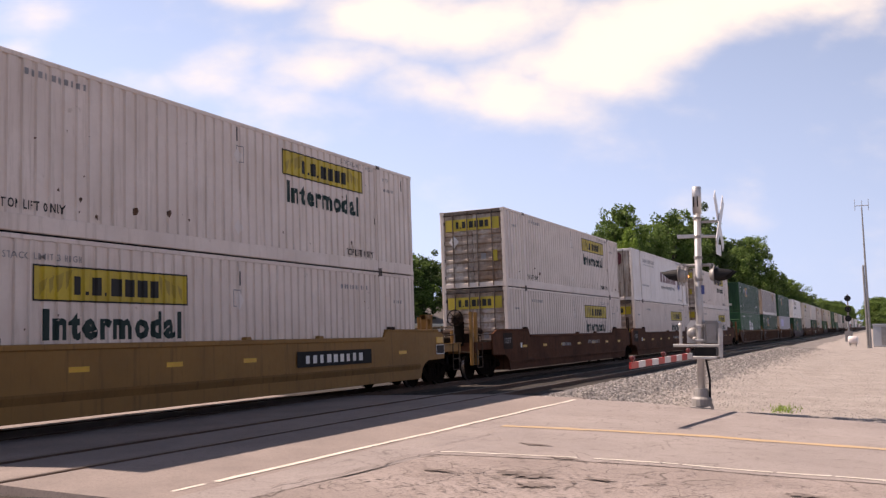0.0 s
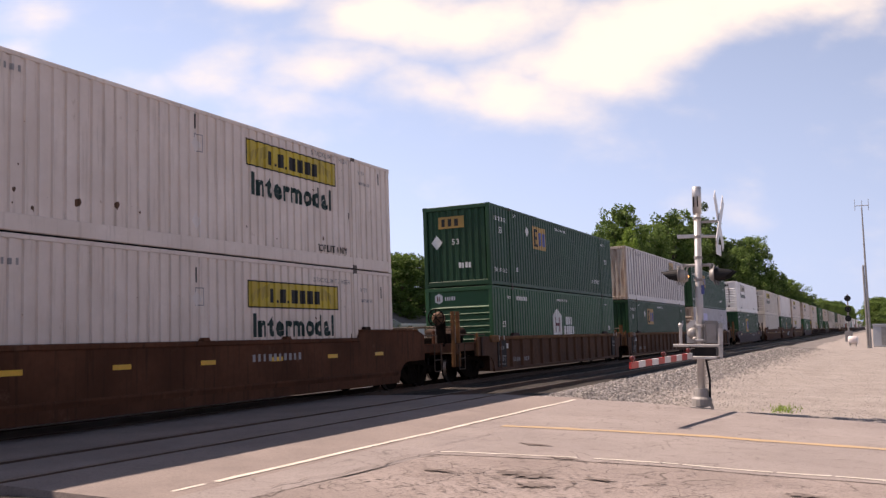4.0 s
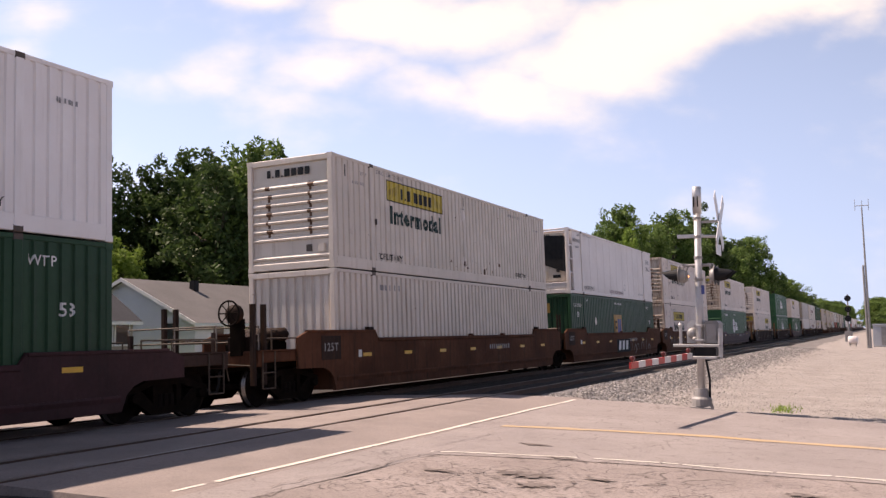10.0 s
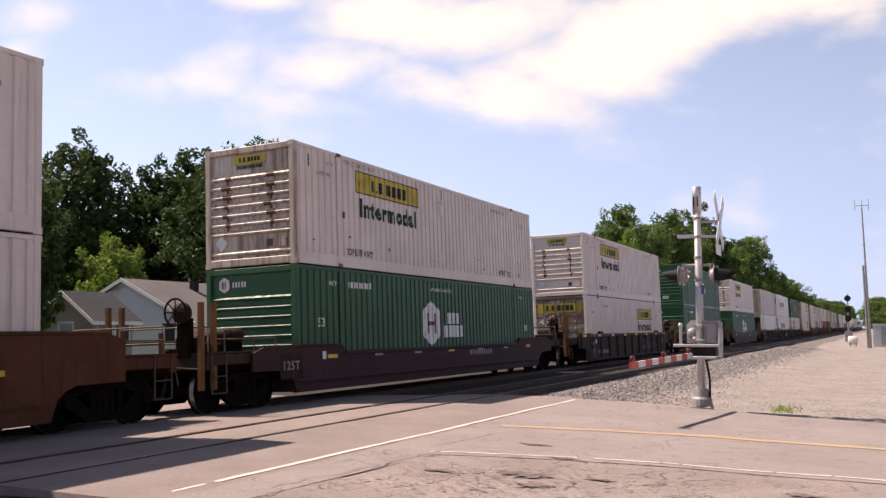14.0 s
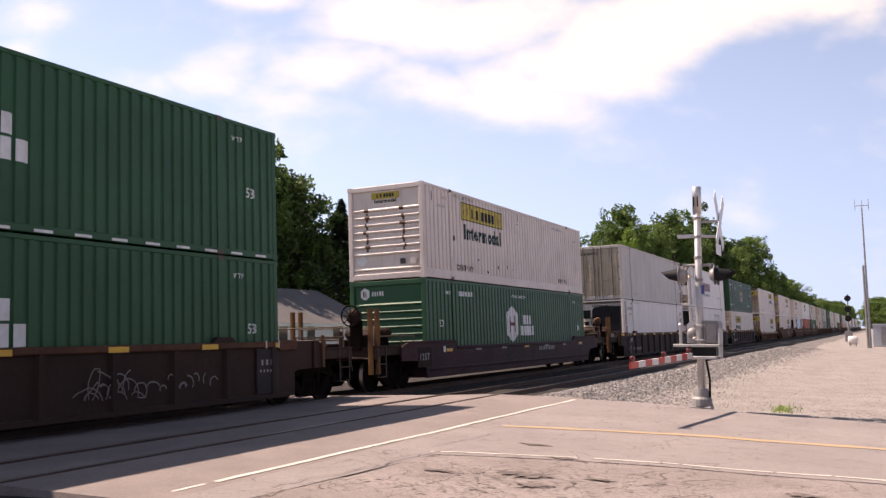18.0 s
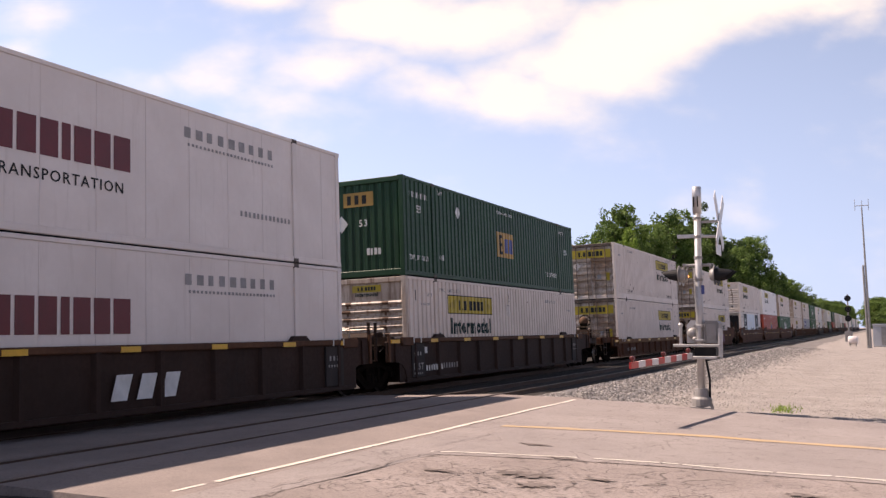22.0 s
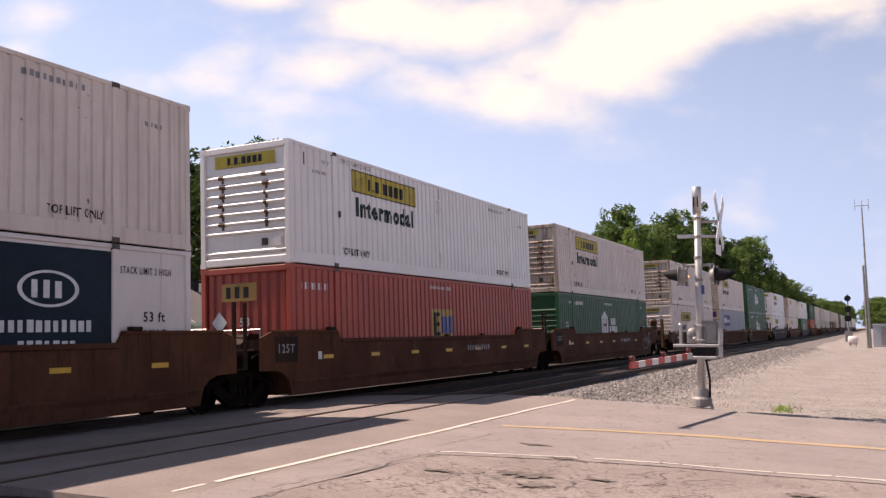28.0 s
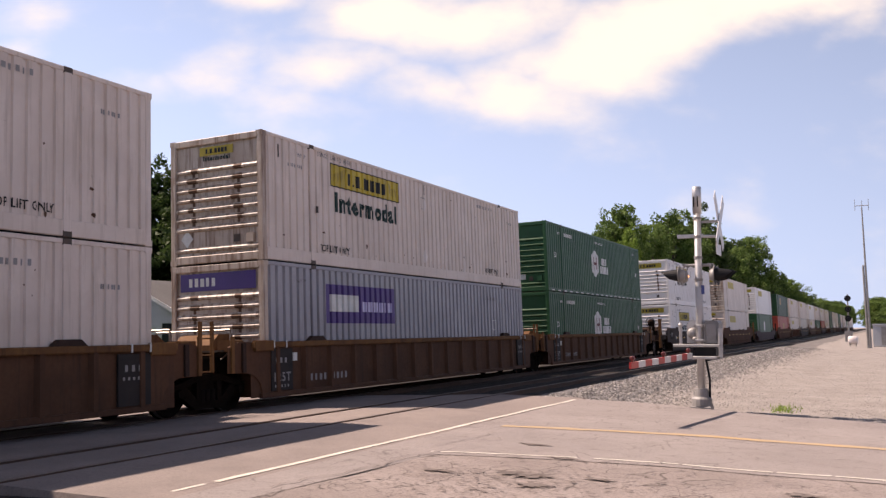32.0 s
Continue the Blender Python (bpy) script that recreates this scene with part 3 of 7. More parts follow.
def flat_rect(w, h):
    return [(-w / 2, -h / 2), (w / 2, -h / 2), (w / 2, h / 2), (-w / 2, h / 2)], [(0, 1, 2, 3)]


def flat_poly(pts):
    return list(pts), [tuple(range(len(pts)))]


def flat_bars(n, w, h, fill=0.66, seed=1):
    """A row of plain upright bars, in place of a name."""
    rr = random.Random(seed)
    step = w / n
    pts, fs = [], []
    for i in range(n):
        a = -w / 2 + i * step
        b = a + step * fill * rr.uniform(0.75, 1.1)
        t = h / 2 * rr.uniform(0.82, 1.0)
        o = len(pts)
        pts += [(a, -h / 2), (b, -h / 2), (b, t), (a, t)]
        fs.append((o, o + 1, o + 2, o + 3))
    return pts, fs


def flat_blocks(widths, w, h, gap=0.16):
    """A row of heavy plain blocks in place of a brand name; a width below zero stands for a small square."""
    total = sum(abs(q) for q in widths) + gap * (len(widths) - 1)
    k = w / total
    pts, fs = [], []
    x = -w / 2
    for q in widths:
        b = x + abs(q) * k
        hi = -h / 2 + h * 0.2 if q < 0 else h / 2
        o = len(pts)
        pts += [(x, -h / 2), (b, -h / 2), (b, hi), (x, hi)]
        fs.append((o, o + 1, o + 2, o + 3))
        x = b + gap * k
    return pts, fs


BAND_NAME = (0.4, -0.18, 0.5, -0.18, 0.6, 0.55, 0.6, 0.5)


def flat_up(shape, x, z, y):
    """Flat faces stood upright across the track, facing -y."""
    return Shape().add([(x + p, y, z + q) for p, q in shape[0]], shape[1])


def flat_frame(w, h, t):
    a, b = w / 2, h / 2
    pts = [(-a, -b), (a, -b), (a, b), (-a, b), (-a + t, -b + t), (a - t, -b + t), (a - t, b - t), (-a + t, b - t)]
    return pts, [(0, 1, 5, 4), (1, 2, 6, 5), (2, 3, 7, 6), (3, 0, 4, 7)]


def stains(seed, count, u0, u1, z0, z1, size):
    """Rust spots with short drips, as faces over a stretch of a side (about its middle)."""
    rr = random.Random(seed)
    pts, fs = [], []
    for _ in range(count):
        u, v, r = rr.uniform(u0, u1) - (u0 + u1) / 2, rr.uniform(z0, z1) - (z0 + z1) / 2, size * rr.uniform(0.3, 1.0) ** 2
        n = 7
        o = len(pts)
        for i in range(n):
            a = 6.283 * i / n
            drop = 2.2 * rr.random() if math.sin(a) < -0.7 else 1.0
            pts.append((u + r * rr.uniform(0.5, 1.0) * math.cos(a), v + r * rr.uniform(0.6, 1.1) * drop * math.sin(a)))
        fs.append(tuple(range(o, o + n)))
    return [("rust_stain", (pts, fs), (u0 + u1) / 2, (z0 + z1) / 2, "ruststain", 0)]


def band_decals(faded=False):
    pale = "cream" if faded else "yellow"
    c = 4.64
    d = [("logo_panel", flat_rect(3.64, 0.59), c, 2.31, pale, 0), ("logo_border", flat_frame(3.64, 0.59, 0.03), c, 2.31, "ink", 1),
         ("logo_mark", flat_blocks(BAND_NAME, 2.0, 0.31), c + 0.02, 2.29, "ink", 1),
         ("lettering", flat_words("Intermodal", 0.655, 3.24, 0.046), c + 0.02, 1.655, "darkgreen", 0),
         ("lettering", flat_words("TOP LIFT ONLY", 0.24, 1.36, 0.02), 3.0, 0.44, "ink", 0), ("lettering", flat_words("TOP LIFT ONLY", 0.21, 1.25), CL - 2.85, 0.46, "ink", 0),
         ("lettering", flat_words("STACK LIMIT 3 HIGH", 0.15, 1.6), 3.05, 2.73, "faint", 0), ("number_marking", flat_bars(10, 1.35, 0.11, 0.6, 5), CL - 3.3, 2.62, "faint", 0),
         ("number_marking", flat_bars(9, 0.62, 0.08, 0.6, 6), 1.35, 2.28, "faint", 0), ("lettering", flat_words("WTP", 0.15), 1.55, 2.55, "faint", 0),
         ("placard_holder", flat_frame(0.26, 0.36, 0.02), 8.0, 2.2, "faint", 0), ("placard_holder", flat_poly([(0, 0.2), (0.15, 0), (0, -0.2), (-0.15, 0)]), 8.07, 2.16, "reefer", 1),
         ("placard_holder", flat_poly([(0, 0.2), (0.15, 0), (0, -0.2), (-0.15, 0)]), 8.07, 0.62, "reefer", 0),
         ("vent_slot", flat_rect(0.05, 0.3), 0.62, 2.52, "ink", 0), ("vent_slot", flat_rect(0.04, 0.3), 8.1, 2.62, "ink", 0), ("lashing_point", flat_rect(0.06, 0.16), 2.2, 1.35, "casting", 5), ("number_marking", flat_bars(6, 0.5, 0.09, 0.6, 9), CL - 1.0, 2.3, "faint", 0)]
    # curled scroll lines in both corners of the panel
    for side in (-1, 1):
        for j in range(4):
            x0, w = 1.02 + 0.17 * j, 0.14
            d.append(("logo_mark", flat_poly([(side * x0, 0.24 - 0.05 * j), (side * (x0 + w), 0.2 - 0.07 * j), (side * (x0 + w * 0.9), -0.1 - 0.04 * j), (side * (x0 + 0.35 * w), -0.03 - 0.02 * j)]), c, 2.31, "oldreefer" if faded else "scroll", 1))
    return d


def square_decals(tint="chalk", at=(5.25, 2.04), tall=0.9):
    return [("logo_panel", flat_rect(1.55, tall), *at, "amber", 0), ("logo_mark", flat_poly([(-0.6, 0.35), (-0.22, 0.35), (-0.22, 0.24), (-0.46, 0.24), (-0.46, 0.06), (-0.25, 0.06), (-0.25, -0.06),
             (-0.46, -0.06), (-0.46, -0.24), (-0.22, -0.24), (-0.22, -0.35), (-0.6, -0.35)]), *at, "ink", 1),
            ("logo_mark", flat_blocks((0.8, 0.7), 0.78, 0.52 + (tall - 0.9), 0.12), at[0] + 0.3, at[1] - 0.02, "blue", 1),
            ("placard_holder", flat_poly([(0, 0.25), (0.19, 0), (0, -0.25), (-0.19, 0)]), 3.82, 2.2 if tall < 1 else 1.7, tint, 0),
            ("lettering", flat_words("53", 0.3), 1.0, 2.0, tint, 0), ("lettering", flat_words("53", 0.32, None, 0.02), CL - 0.98, 1.72, tint, 0), ("lettering", flat_words("TOP LIFT ONLY", 0.25, 1.5, 0.02), CL - 3.0, 0.66, tint, 0),
            ("number_marking", flat_bars(9, 1.25, 0.17, 0.6, 8), 1.05, 2.4, tint, 0), ("lettering", flat_words("WARNING HIGH CUBE", 0.14, 1.5), 8.0, 2.62, tint, 0),
            ("lettering", flat_words("TOP LIFT ONLY", 0.2, 1.25), 0.95, 0.55, tint, 0), ("lettering", flat_words("WTP", 0.17), 2.55, 2.66, tint, 0),
            ("lettering", flat_words("WTP", 0.24, None, 0.02), CL - 1.5, 2.5, tint, 0), ("number_marking", flat_bars(3, 0.3, 0.16, 0.6, 2), 2.55, 0.66, tint, 0)]


def badge_decals(dashes=False):
    hexa = [(0, 0.67), (0.6, 0.36), (0.6, -0.36), (0, -0.67), (-0.6, -0.36), (-0.6, 0.36)]
    d = [("logo_panel", flat_poly(hexa), 7.12, 1.54, "chalk", 0), ("logo_mark", flat_poly([(-0.3, 0.30), (-0.17, 0.30), (-0.17, 0.06), (0.17, 0.06), (0.17, 0.30), (0.3, 0.30), (0.3, -0.30),
            (0.17, -0.30), (0.17, -0.06), (-0.17, -0.06), (-0.17, -0.30), (-0.3, -0.30)]), 7.12, 1.54, "maroon", 1),
         ("logo_mark", flat_blocks((0.7, 0.65, 0.65), 0.82, 0.34), 8.73, 1.7, "chalk", 0), ("logo_mark", flat_blocks((0.75, 0.45, 0.7, 0.65, 0.7), 1.43, 0.36), 8.73, 1.3, "chalk", 0),
         ("lettering", flat_words("53", 0.3), 1.05, 1.55, "chalk", 0), ("lettering", flat_words("53", 0.3, None, 0.02), CL - 0.95, 1.4, "chalk", 0),
         ("number_marking", flat_bars(9, 1.2, 0.16, 0.6, 7), 2.95, 2.5, "chalk", 0), ("lettering", flat_words("WARNING HIGH CUBE", 0.13, 1.45), 7.9, 2.55, "chalk", 0),
         ("lettering", flat_words("WTP", 0.15), 1.6, 2.5, "chalk", 0), ("lettering", flat_words("WTP", 0.15), CL - 1.4, 2.5, "chalk", 0),
         ("casting_mark", flat_rect(0.14, 0.16), 2.0, 2.78, "chalk", 0), ("casting_mark", flat_rect(0.14, 0.16), CL - 2.0, 2.78, "chalk", 0)]
    if dashes:
        for i in range(19):
            d.append(("reflector_strip", flat_rect(0.38, 0.05), 0.6 + i * 0.83, 0.06, "chalk", 0))
    return d


def crested_decals():
    d = []
    for k, (c, o) in enumerate((("gold", 0), ("maroon", 1))):
        d.append(("crest_mark", flat_poly([(-0.15 + 0.05 * k, 0.28), (-0.13 + 0.05 * k, 0.5 - 0.1 * k), (0, 0.62 - 0.14 * k), (0.13 - 0.05 * k, 0.5 - 0.1 * k), (0.15 - 0.05 * k, 0.28)]), 3.3, 1.75, c, o))
    d += [("crest_mark", flat_poly([(-0.58, 0.42), (-0.4, 0.5), (-0.3, 0.3), (-0.28, -0.3), (-0.36, -0.56), (-0.56, -0.4), (-0.44, -0.1), (-0.56, 0.1)]), 3.3, 1.55, "maroon", 0),
          ("crest_mark", flat_poly([(0.58, 0.42), (0.56, 0.1), (0.44, -0.1), (0.56, -0.4), (0.36, -0.56), (0.28, -0.3), (0.3, 0.3), (0.4, 0.5)]), 3.3, 1.55, "maroon", 0),
          ("crest_mark", flat_poly([(-0.27, 0.3), (0.27, 0.3), (0.27, -0.3), (0, -0.62), (-0.27, -0.3)]), 3.3, 1.5, "blue", 1),
          ("crest_mark", flat_bars(2, 0.4, 0.42, 0.6, 2), 3.32, 1.56, "gold", 2),
          ("logo_mark", flat_blocks((0.9, -0.2, 0.85, -0.2, 0.85, 0.6, 0.6, 0.3, 0.6, 0.6, 0.65), 4.7, 0.62, 0.12), 6.6, 1.62, "maroon", 0),
          ("lettering", flat_words("GLOBAL TRANSPORTATION", 0.27, 4.15), 6.7, 1.0, "ink", 0),
          ("logo_mark", flat_bars(9, 3.1, 0.22, 0.6, 12), 11.95, 2.36, "faint", 0), ("logo_mark", flat_bars(24, 2.9, 0.06, 0.6, 13), 11.95, 2.12, "faint", 0),
          ("number_marking", flat_bars(13, 1.9, 0.12, 0.6, 14), 13.1, 0.93, "faint", 0),
          ("lettering", flat_words("STACK LIMIT 3 HIGH", 0.14, 1.6), 3.1, 2.76, "faint", 0), ("lettering", flat_words("TOP LIFT ONLY", 0.2, 1.3), 2.9, 0.3, "faint", 0),
          ("lettering", flat_words("WTP", 0.17), 1.5, 2.68, "ink", 0), ("lettering", flat_words("53", 0.16), 1.0, 0.4, "faint", 0),
          ("number_marking", flat_bars(8, 0.75, 0.1, 0.6, 15), 1.3, 2.2, "faint", 0)]
    return d


def reefer_decals():
    return [("lettering", flat_words("TOP LIFT ONLY", 0.24, 1.7, 0.02), 3.05, 0.33, "ink", 0), ("lettering", flat_words("HI-CUBE CHASSIS REQUIRED", 0.21, 2.7, 0.02), 8.0, 0.30, "maroon", 0),
            ("lettering", flat_words("WTP", 0.16), 1.6, 2.68, "ink", 0), ("number_marking", flat_bars(10, 1.15, 0.17, 0.6, 5), 1.35, 2.42, "faint", 0),
            ("number_marking", flat_bars(6, 0.6, 0.1, 0.6, 6), 1.4, 2.12, "faint", 0), ("lettering", flat_words("53 ft", 0.34, None, 0.02), CL - 0.85, 2.3, "ink", 0),
            ("lettering", flat_words("XHC", 0.34, None, 0.02), CL - 0.85, 1.9, "ink", 0), ("placard_holder", flat_frame(0.3, 0.3, 0.03), 9.7, 0.6, "faint", 0),
            ("lettering", flat_words("STACK LIMIT 3 HIGH", 0.12, 1.3), 3.0, 2.74, "faint", 0), ("lettering", flat_words("TOP LIFT ONLY", 0.16, 1.1), CL - 2.9, 0.33, "faint", 0)]


def advert_decals():
    d = [q for q in reefer_decals()[2:] if not (q[2] == CL - 0.85)]
    d += [("lettering", flat_words("53 ft", 0.25, None, 0.02), CL - 1.0, 1.62, "ink", 0), ("lettering", flat_words("XHC", 0.25, None, 0.02), CL - 0.98, 1.3, "ink", 0), ("lettering", flat_words("STACK LIMIT 3 HIGH", 0.18, 1.3), CL - 1.2, 2.45, "ink", 0)]
    d += [("panel_print", flat_rect(2.5, 2.3), 3.35, 1.6, "navy", 0), ("panel_print", flat_rect(6.4, 2.3), 7.85, 1.6, "skyblue", 0), ("panel_print", flat_rect(2.7, 2.3), 12.75, 1.6, "navy", 0),
          ("lettering", flat_words("DELIVERING", 0.5, 3.0), 7.4, 1.75, "chalk", 1), ("lettering", flat_words("THE FUTURE", 0.5, 3.3), 8.8, 1.2, "navy", 1)]
    for u in (3.35, 12.75):
        ring, n = [], 28
        for r in (1.0, 0.86):
            ring += [(0.62 * r * math.cos(2 * math.pi * i / n), 0.30 * r * math.sin(2 * math.pi * i / n)) for i in range(n)]
        d.append(("logo_mark", (ring, [(i, (i + 1) % n, n + (i + 1) % n, n + i) for i in range(n)]), u, 2.05, "chalk", 1))
        d.append(("logo_mark", flat_bars(3, 0.7, 0.3, 0.6, 3), u, 2.05, "chalk", 1))
        d.append(("logo_mark", flat_bars(11, 1.9, 0.2, 0.7, 4), u, 1.45, "chalk", 1))
        d.append(("logo_mark", flat_bars(7, 1.2, 0.2, 0.7, 5), u, 1.12, "chalk", 1))
    return d


def violet_decals(pale):
    d = [("logo_panel", flat_rect(3.58, 0.95), 4.3, 2.0, "palepurple" if pale else "purple", 0), ("number_marking", flat_bars(9, 1.1, 0.12, 0.6, 3), 13.0, 2.4, "faint", 0),
         ("placard_holder", flat_frame(0.3, 0.34, 0.03), 13.3, 1.5, "chalk", 0), ("lettering", flat_words("WTP", 0.14), 1.5, 2.5, "faint", 0)]
    if not pale:
        d += [("logo_mark", flat_blocks((0.65, 0.65, 0.65, 0.65, 0.65), 1.35, 0.42, 0.1), 3.4, 2.02, "chalk", 1), ("logo_mark", flat_blocks((0.6, 0.6, 0.6, 0.6, 0.35, 0.6), 1.6, 0.26), 5.05, 1.95, "palepurple", 1)]
    return d


def container(label, paint, sides, nose, decals, end_paint=None, lite=False, full=1, nose_decals=(), door_paint=None, deep_rail=True, vented=False, dz=0.0):
    """A 53 ft container: nose at -y, doors at +y, standing on z = 0."""
    root = thing("shipping_container", label, "container", "containers on the train")
    merged, turned_away = {}, {}
    back_end = full          # +1: the doors face away from the road crossing, -1: the nose does

    def put(name, sh, mat, parent=None, lab="", smooth=False, s=0, e=0):
        if lite:
            m = merged.setdefault(mat, Shape())
            m.add(sh.v, sh.f)
            return None
        if s == -full or e == back_end:
            turned_away.setdefault(mat, Shape()).add(sh.v, sh.f)
            return None
        return part(name, sh, mat, parent or root, lab, smooth)

    end_paint = end_paint or paint
    rail = 0.3 if deep_rail else 0.15
    xs = HW - 0.012
    y_box = -HL + (0.74 if nose == "reefer" else 0.15)      # where the closed box begins behind the end frame
    for s in (1, -1):
        o = sorted((s * HW, s * (HW - 0.1)))
        put("bottom_rail", Shape().box(o[0], o[1], -HL + 0.16, HL - 0.16, 0.02, rail, 0.012), paint)
        put("top_rail", Shape().box(o[0], o[1], -HL + 0.16, HL - 0.16, CH - 0.09, CH - 0.005, 0.012), paint)
        z0, z1 = rail - 0.02, CH - 0.08
        if lite or sides not in ("corr", "deep"):
            xp = xs - 0.015
            put("side_panel", Shape().box(*sorted((s * xp, s * (xp - 0.03))), y_box, HL - 0.15, z0, z1), paint)
            if sides == "flat" and not lite:
                for i in range(13):
                    y = -HL + 0.95 + i * 1.2
                    put("panel_seam", Shape().box(*sorted((s * (xp + 0.006), s * (xp - 0.01))), y - 0.01, y + 0.01, z0, z1), paint, s=s)
            if sides == "rib":
                for i in range(26):
                    y = -HL + 0.62 + i * 0.598
                    put("side_post", Shape().box(*sorted((s * (xp + 0.03), s * xp)), y - 0.045, y + 0.045, z0, z1), "postgrey", s=s)
        else:
            put("side_panel", corrugated(s, -HL + 0.15, HL - 0.15, z0, z1, xs, 1.7 if sides == "deep" else 1.0), paint)
        for e in (-1, 1):
            put("intermediate_post", Shape().box(*sorted((s * (HW + 0.014), s * (HW - 0.06))), e * POST40 - 0.085, e * POST40 + 0.085, 0.1, CH - 0.1, 0.012), paint)
            for z in (0.0, CH - 0.118):
                put("corner_casting", Shape().box(*sorted((s * (HW + 0.012), s * (HW - 0.16))), e * POST40 - 0.09, e * POST40 + 0.09, z, z + 0.118, 0.015), "casting", s=s)
            sh = Shape().box(*sorted((s * HW, s * (HW - 0.15))), *sorted((e * HL, e * (HL - 0.16))), 0.11, CH - 0.1, 0.02)
            for z in (0.0, CH - 0.118):
                sh.box(*sorted((s * (HW + 0.003), s * (HW - 0.17))), *sorted((e * (HL + 0.003), e * (HL - 0.17))), z, z + 0.118, 0.012)
            put("corner_post", sh, end_paint if e < 0 else paint)
    put("roof", Shape().box(-HW + 0.06, HW - 0.06, y_box - 0.05, HL - 0.1, CH - 0.07, CH - 0.03), paint)
    put("floor_frame", Shape().box(-HW + 0.08, HW - 0.08, -HL + 0.1, HL - 0.1, 0.08, 0.2), "darkbrown")
    inner = HW - 0.15
    dp_dark = door_paint is None
    for e in (-1, 1):
        put("end_sill", Shape().box(-inner, inner, *sorted((e * HL, e * (HL - 0.12))), 0.02, 0.2, 0.015), end_paint if e < 0 else paint)
        put("end_header", Shape().box(-inner, inner, *sorted((e * HL, e * (HL - 0.1))), CH - (0.085 if nose == "reefer" and e < 0 else 0.16), CH - 0.01, 0.015), end_paint if e < 0 else "lockbar" if dp_dark else paint)
    yb = -HL + 0.07
    # nose end
    if nose == "louver":
        put("end_wall", Shape().box(-inner, inner, yb, yb + 0.04, 0.2, CH - 0.15), end_paint)
        for i in range(7):
            z = 0.82 + i * 0.225
            put("louver", Shape().prism([(yb + 0.005, z - 0.07), (yb - 0.055, z - 0.05), (yb - 0.064, z - 0.01), (yb + 0.005, z + 0.075)], 0, -inner + 0.01, inner - 0.01), end_paint, e=-1)
        if end_paint not in ("midgreen", "green"):
            rr = random.Random(len(label) + 3 * len(decals))
            rub = Shape()
            for x0 in (-0.66, 0.6):
                for i in range(1, 7):
                    z, x, w = 0.82 + i * 0.225, x0 + rr.gauss(0, 0.03), rr.uniform(0.03, 0.1) * (1.5 if end_paint == "rusty" else 1.0)
                    rub.prism([(yb + 0.004, z - 0.074), (yb - 0.057, z - 0.054), (yb - 0.068, z - 0.01), (yb - 0.03, z + 0.035), (yb - 0.02, z + 0.03)], 0, x - w, x + w)
                rub.box(x0 - 0.04, x0 + 0.035, yb - 0.004, yb, 0.86, rr.uniform(1.9, 2.3))
            put("rust_smear", rub, "ruststain", e=-1)
        put("end_ledge", Shape().prism([(yb + 0.005, 0.27), (yb - 0.055, 0.3), (yb - 0.062, 0.34), (yb + 0.005, 0.41)], 0, -inner, inner), end_paint)
        put("document_box", Shape().box(inner - 0.32, inner - 0.12, yb - 0.06, yb, 0.42, 0.62, 0.01), end_paint)
        put("socket_box", Shape().box(inner - 0.68, inner - 0.52, yb - 0.03, yb, 0.45, 0.62), "casting")
    elif nose == "corr":
        sh = Shape()
        n = 9
        step = 2 * inner / n
        vs = []
        for i in range(n):
            a = -inner + i * step
            for f, d in ((0.0, 0.045), (0.12, 0.045), (0.27, 0.0), (0.73, 0.0), (0.88, 0.045)):
                vs.append((a + f * step, yb - 0.02 + d))
        vs.append((inner, yb + 0.025))
        sh.add([(x, y, z) for x, y in vs for z in (0.2, CH - 0.15)], [(2 * i, 2 * i + 2, 2 * i + 3, 2 * i + 1) for i in range(len(vs) - 1)])
        put("end_wall", sh, end_paint)
    elif nose == "reefer":
        yw = y_box
        put("end_wall", Shape().box(-inner - 0.1, inner + 0.1, yw, yw + 0.05, 0.2, CH - 0.1), "reefer")
        plan = [(-0.98, yw), (-1.0, yb + 0.26), (-0.86, yb + 0.13), (-0.5, yb + 0.06), (0.5, yb + 0.06), (0.86, yb + 0.13), (1.0, yb + 0.26), (0.98, yw)]
        skin = "bright" if vented else "grimewhite"
        unit = put("cooling_unit", Shape().prism(plan, 2, 0.86 if vented else 0.56, CH - 0.2), skin, lab="white cooling unit housing")
        if vented:
            # louvred opening beside the white housing, a dark belt, a control panel and a tank below
            put("grille", Shape().prism([(0.12, yb + 0.02), (0.12, yw), (1.02, yw), (1.02, yb + 0.22), (0.86, yb + 0.07), (0.5, yb + 0.02)], 2, 1.62, CH - 0.3), "black", unit)
            for i in range(4):
                z = 1.76 + 0.24 * i
                put("grille_slat", Shape().box(0.16, 0.86, yb + 0.005, yb + 0.05, z, z + 0.03), "casting", unit)
            put("dark_belt", Shape().prism([(x * 1.012, y - 0.01) for x, y in plan], 2, 1.53, 1.61), "black", unit)
            put("control_panel", Shape().box(-0.78, -0.06, yb + 0.03, yb + 0.1, 1.64, 1.94, 0.01), "black", unit)
            put("notice_plate", Shape().box(-0.6, -0.2, yb + 0.045, yb + 0.1, 2.02, 2.3), "faint", unit)
            put("side_duct", Shape().box(-1.08, -0.92, yb + 0.2, yw, 1.7, CH - 0.4, 0.03), "black", unit)
            for x0, x1 in ((-0.72, -0.5), (-0.4, -0.14), (0.52, 0.74)):
                put("hatch_slot", Shape().box(x0, x1, yb + 0.045, yb + 0.08, 0.98, 1.07), "black", unit)
            put("panel_joint", Shape().box(0.2, 0.215, yb + 0.052, yb + 0.08, 0.9, 1.5), "faint", unit)
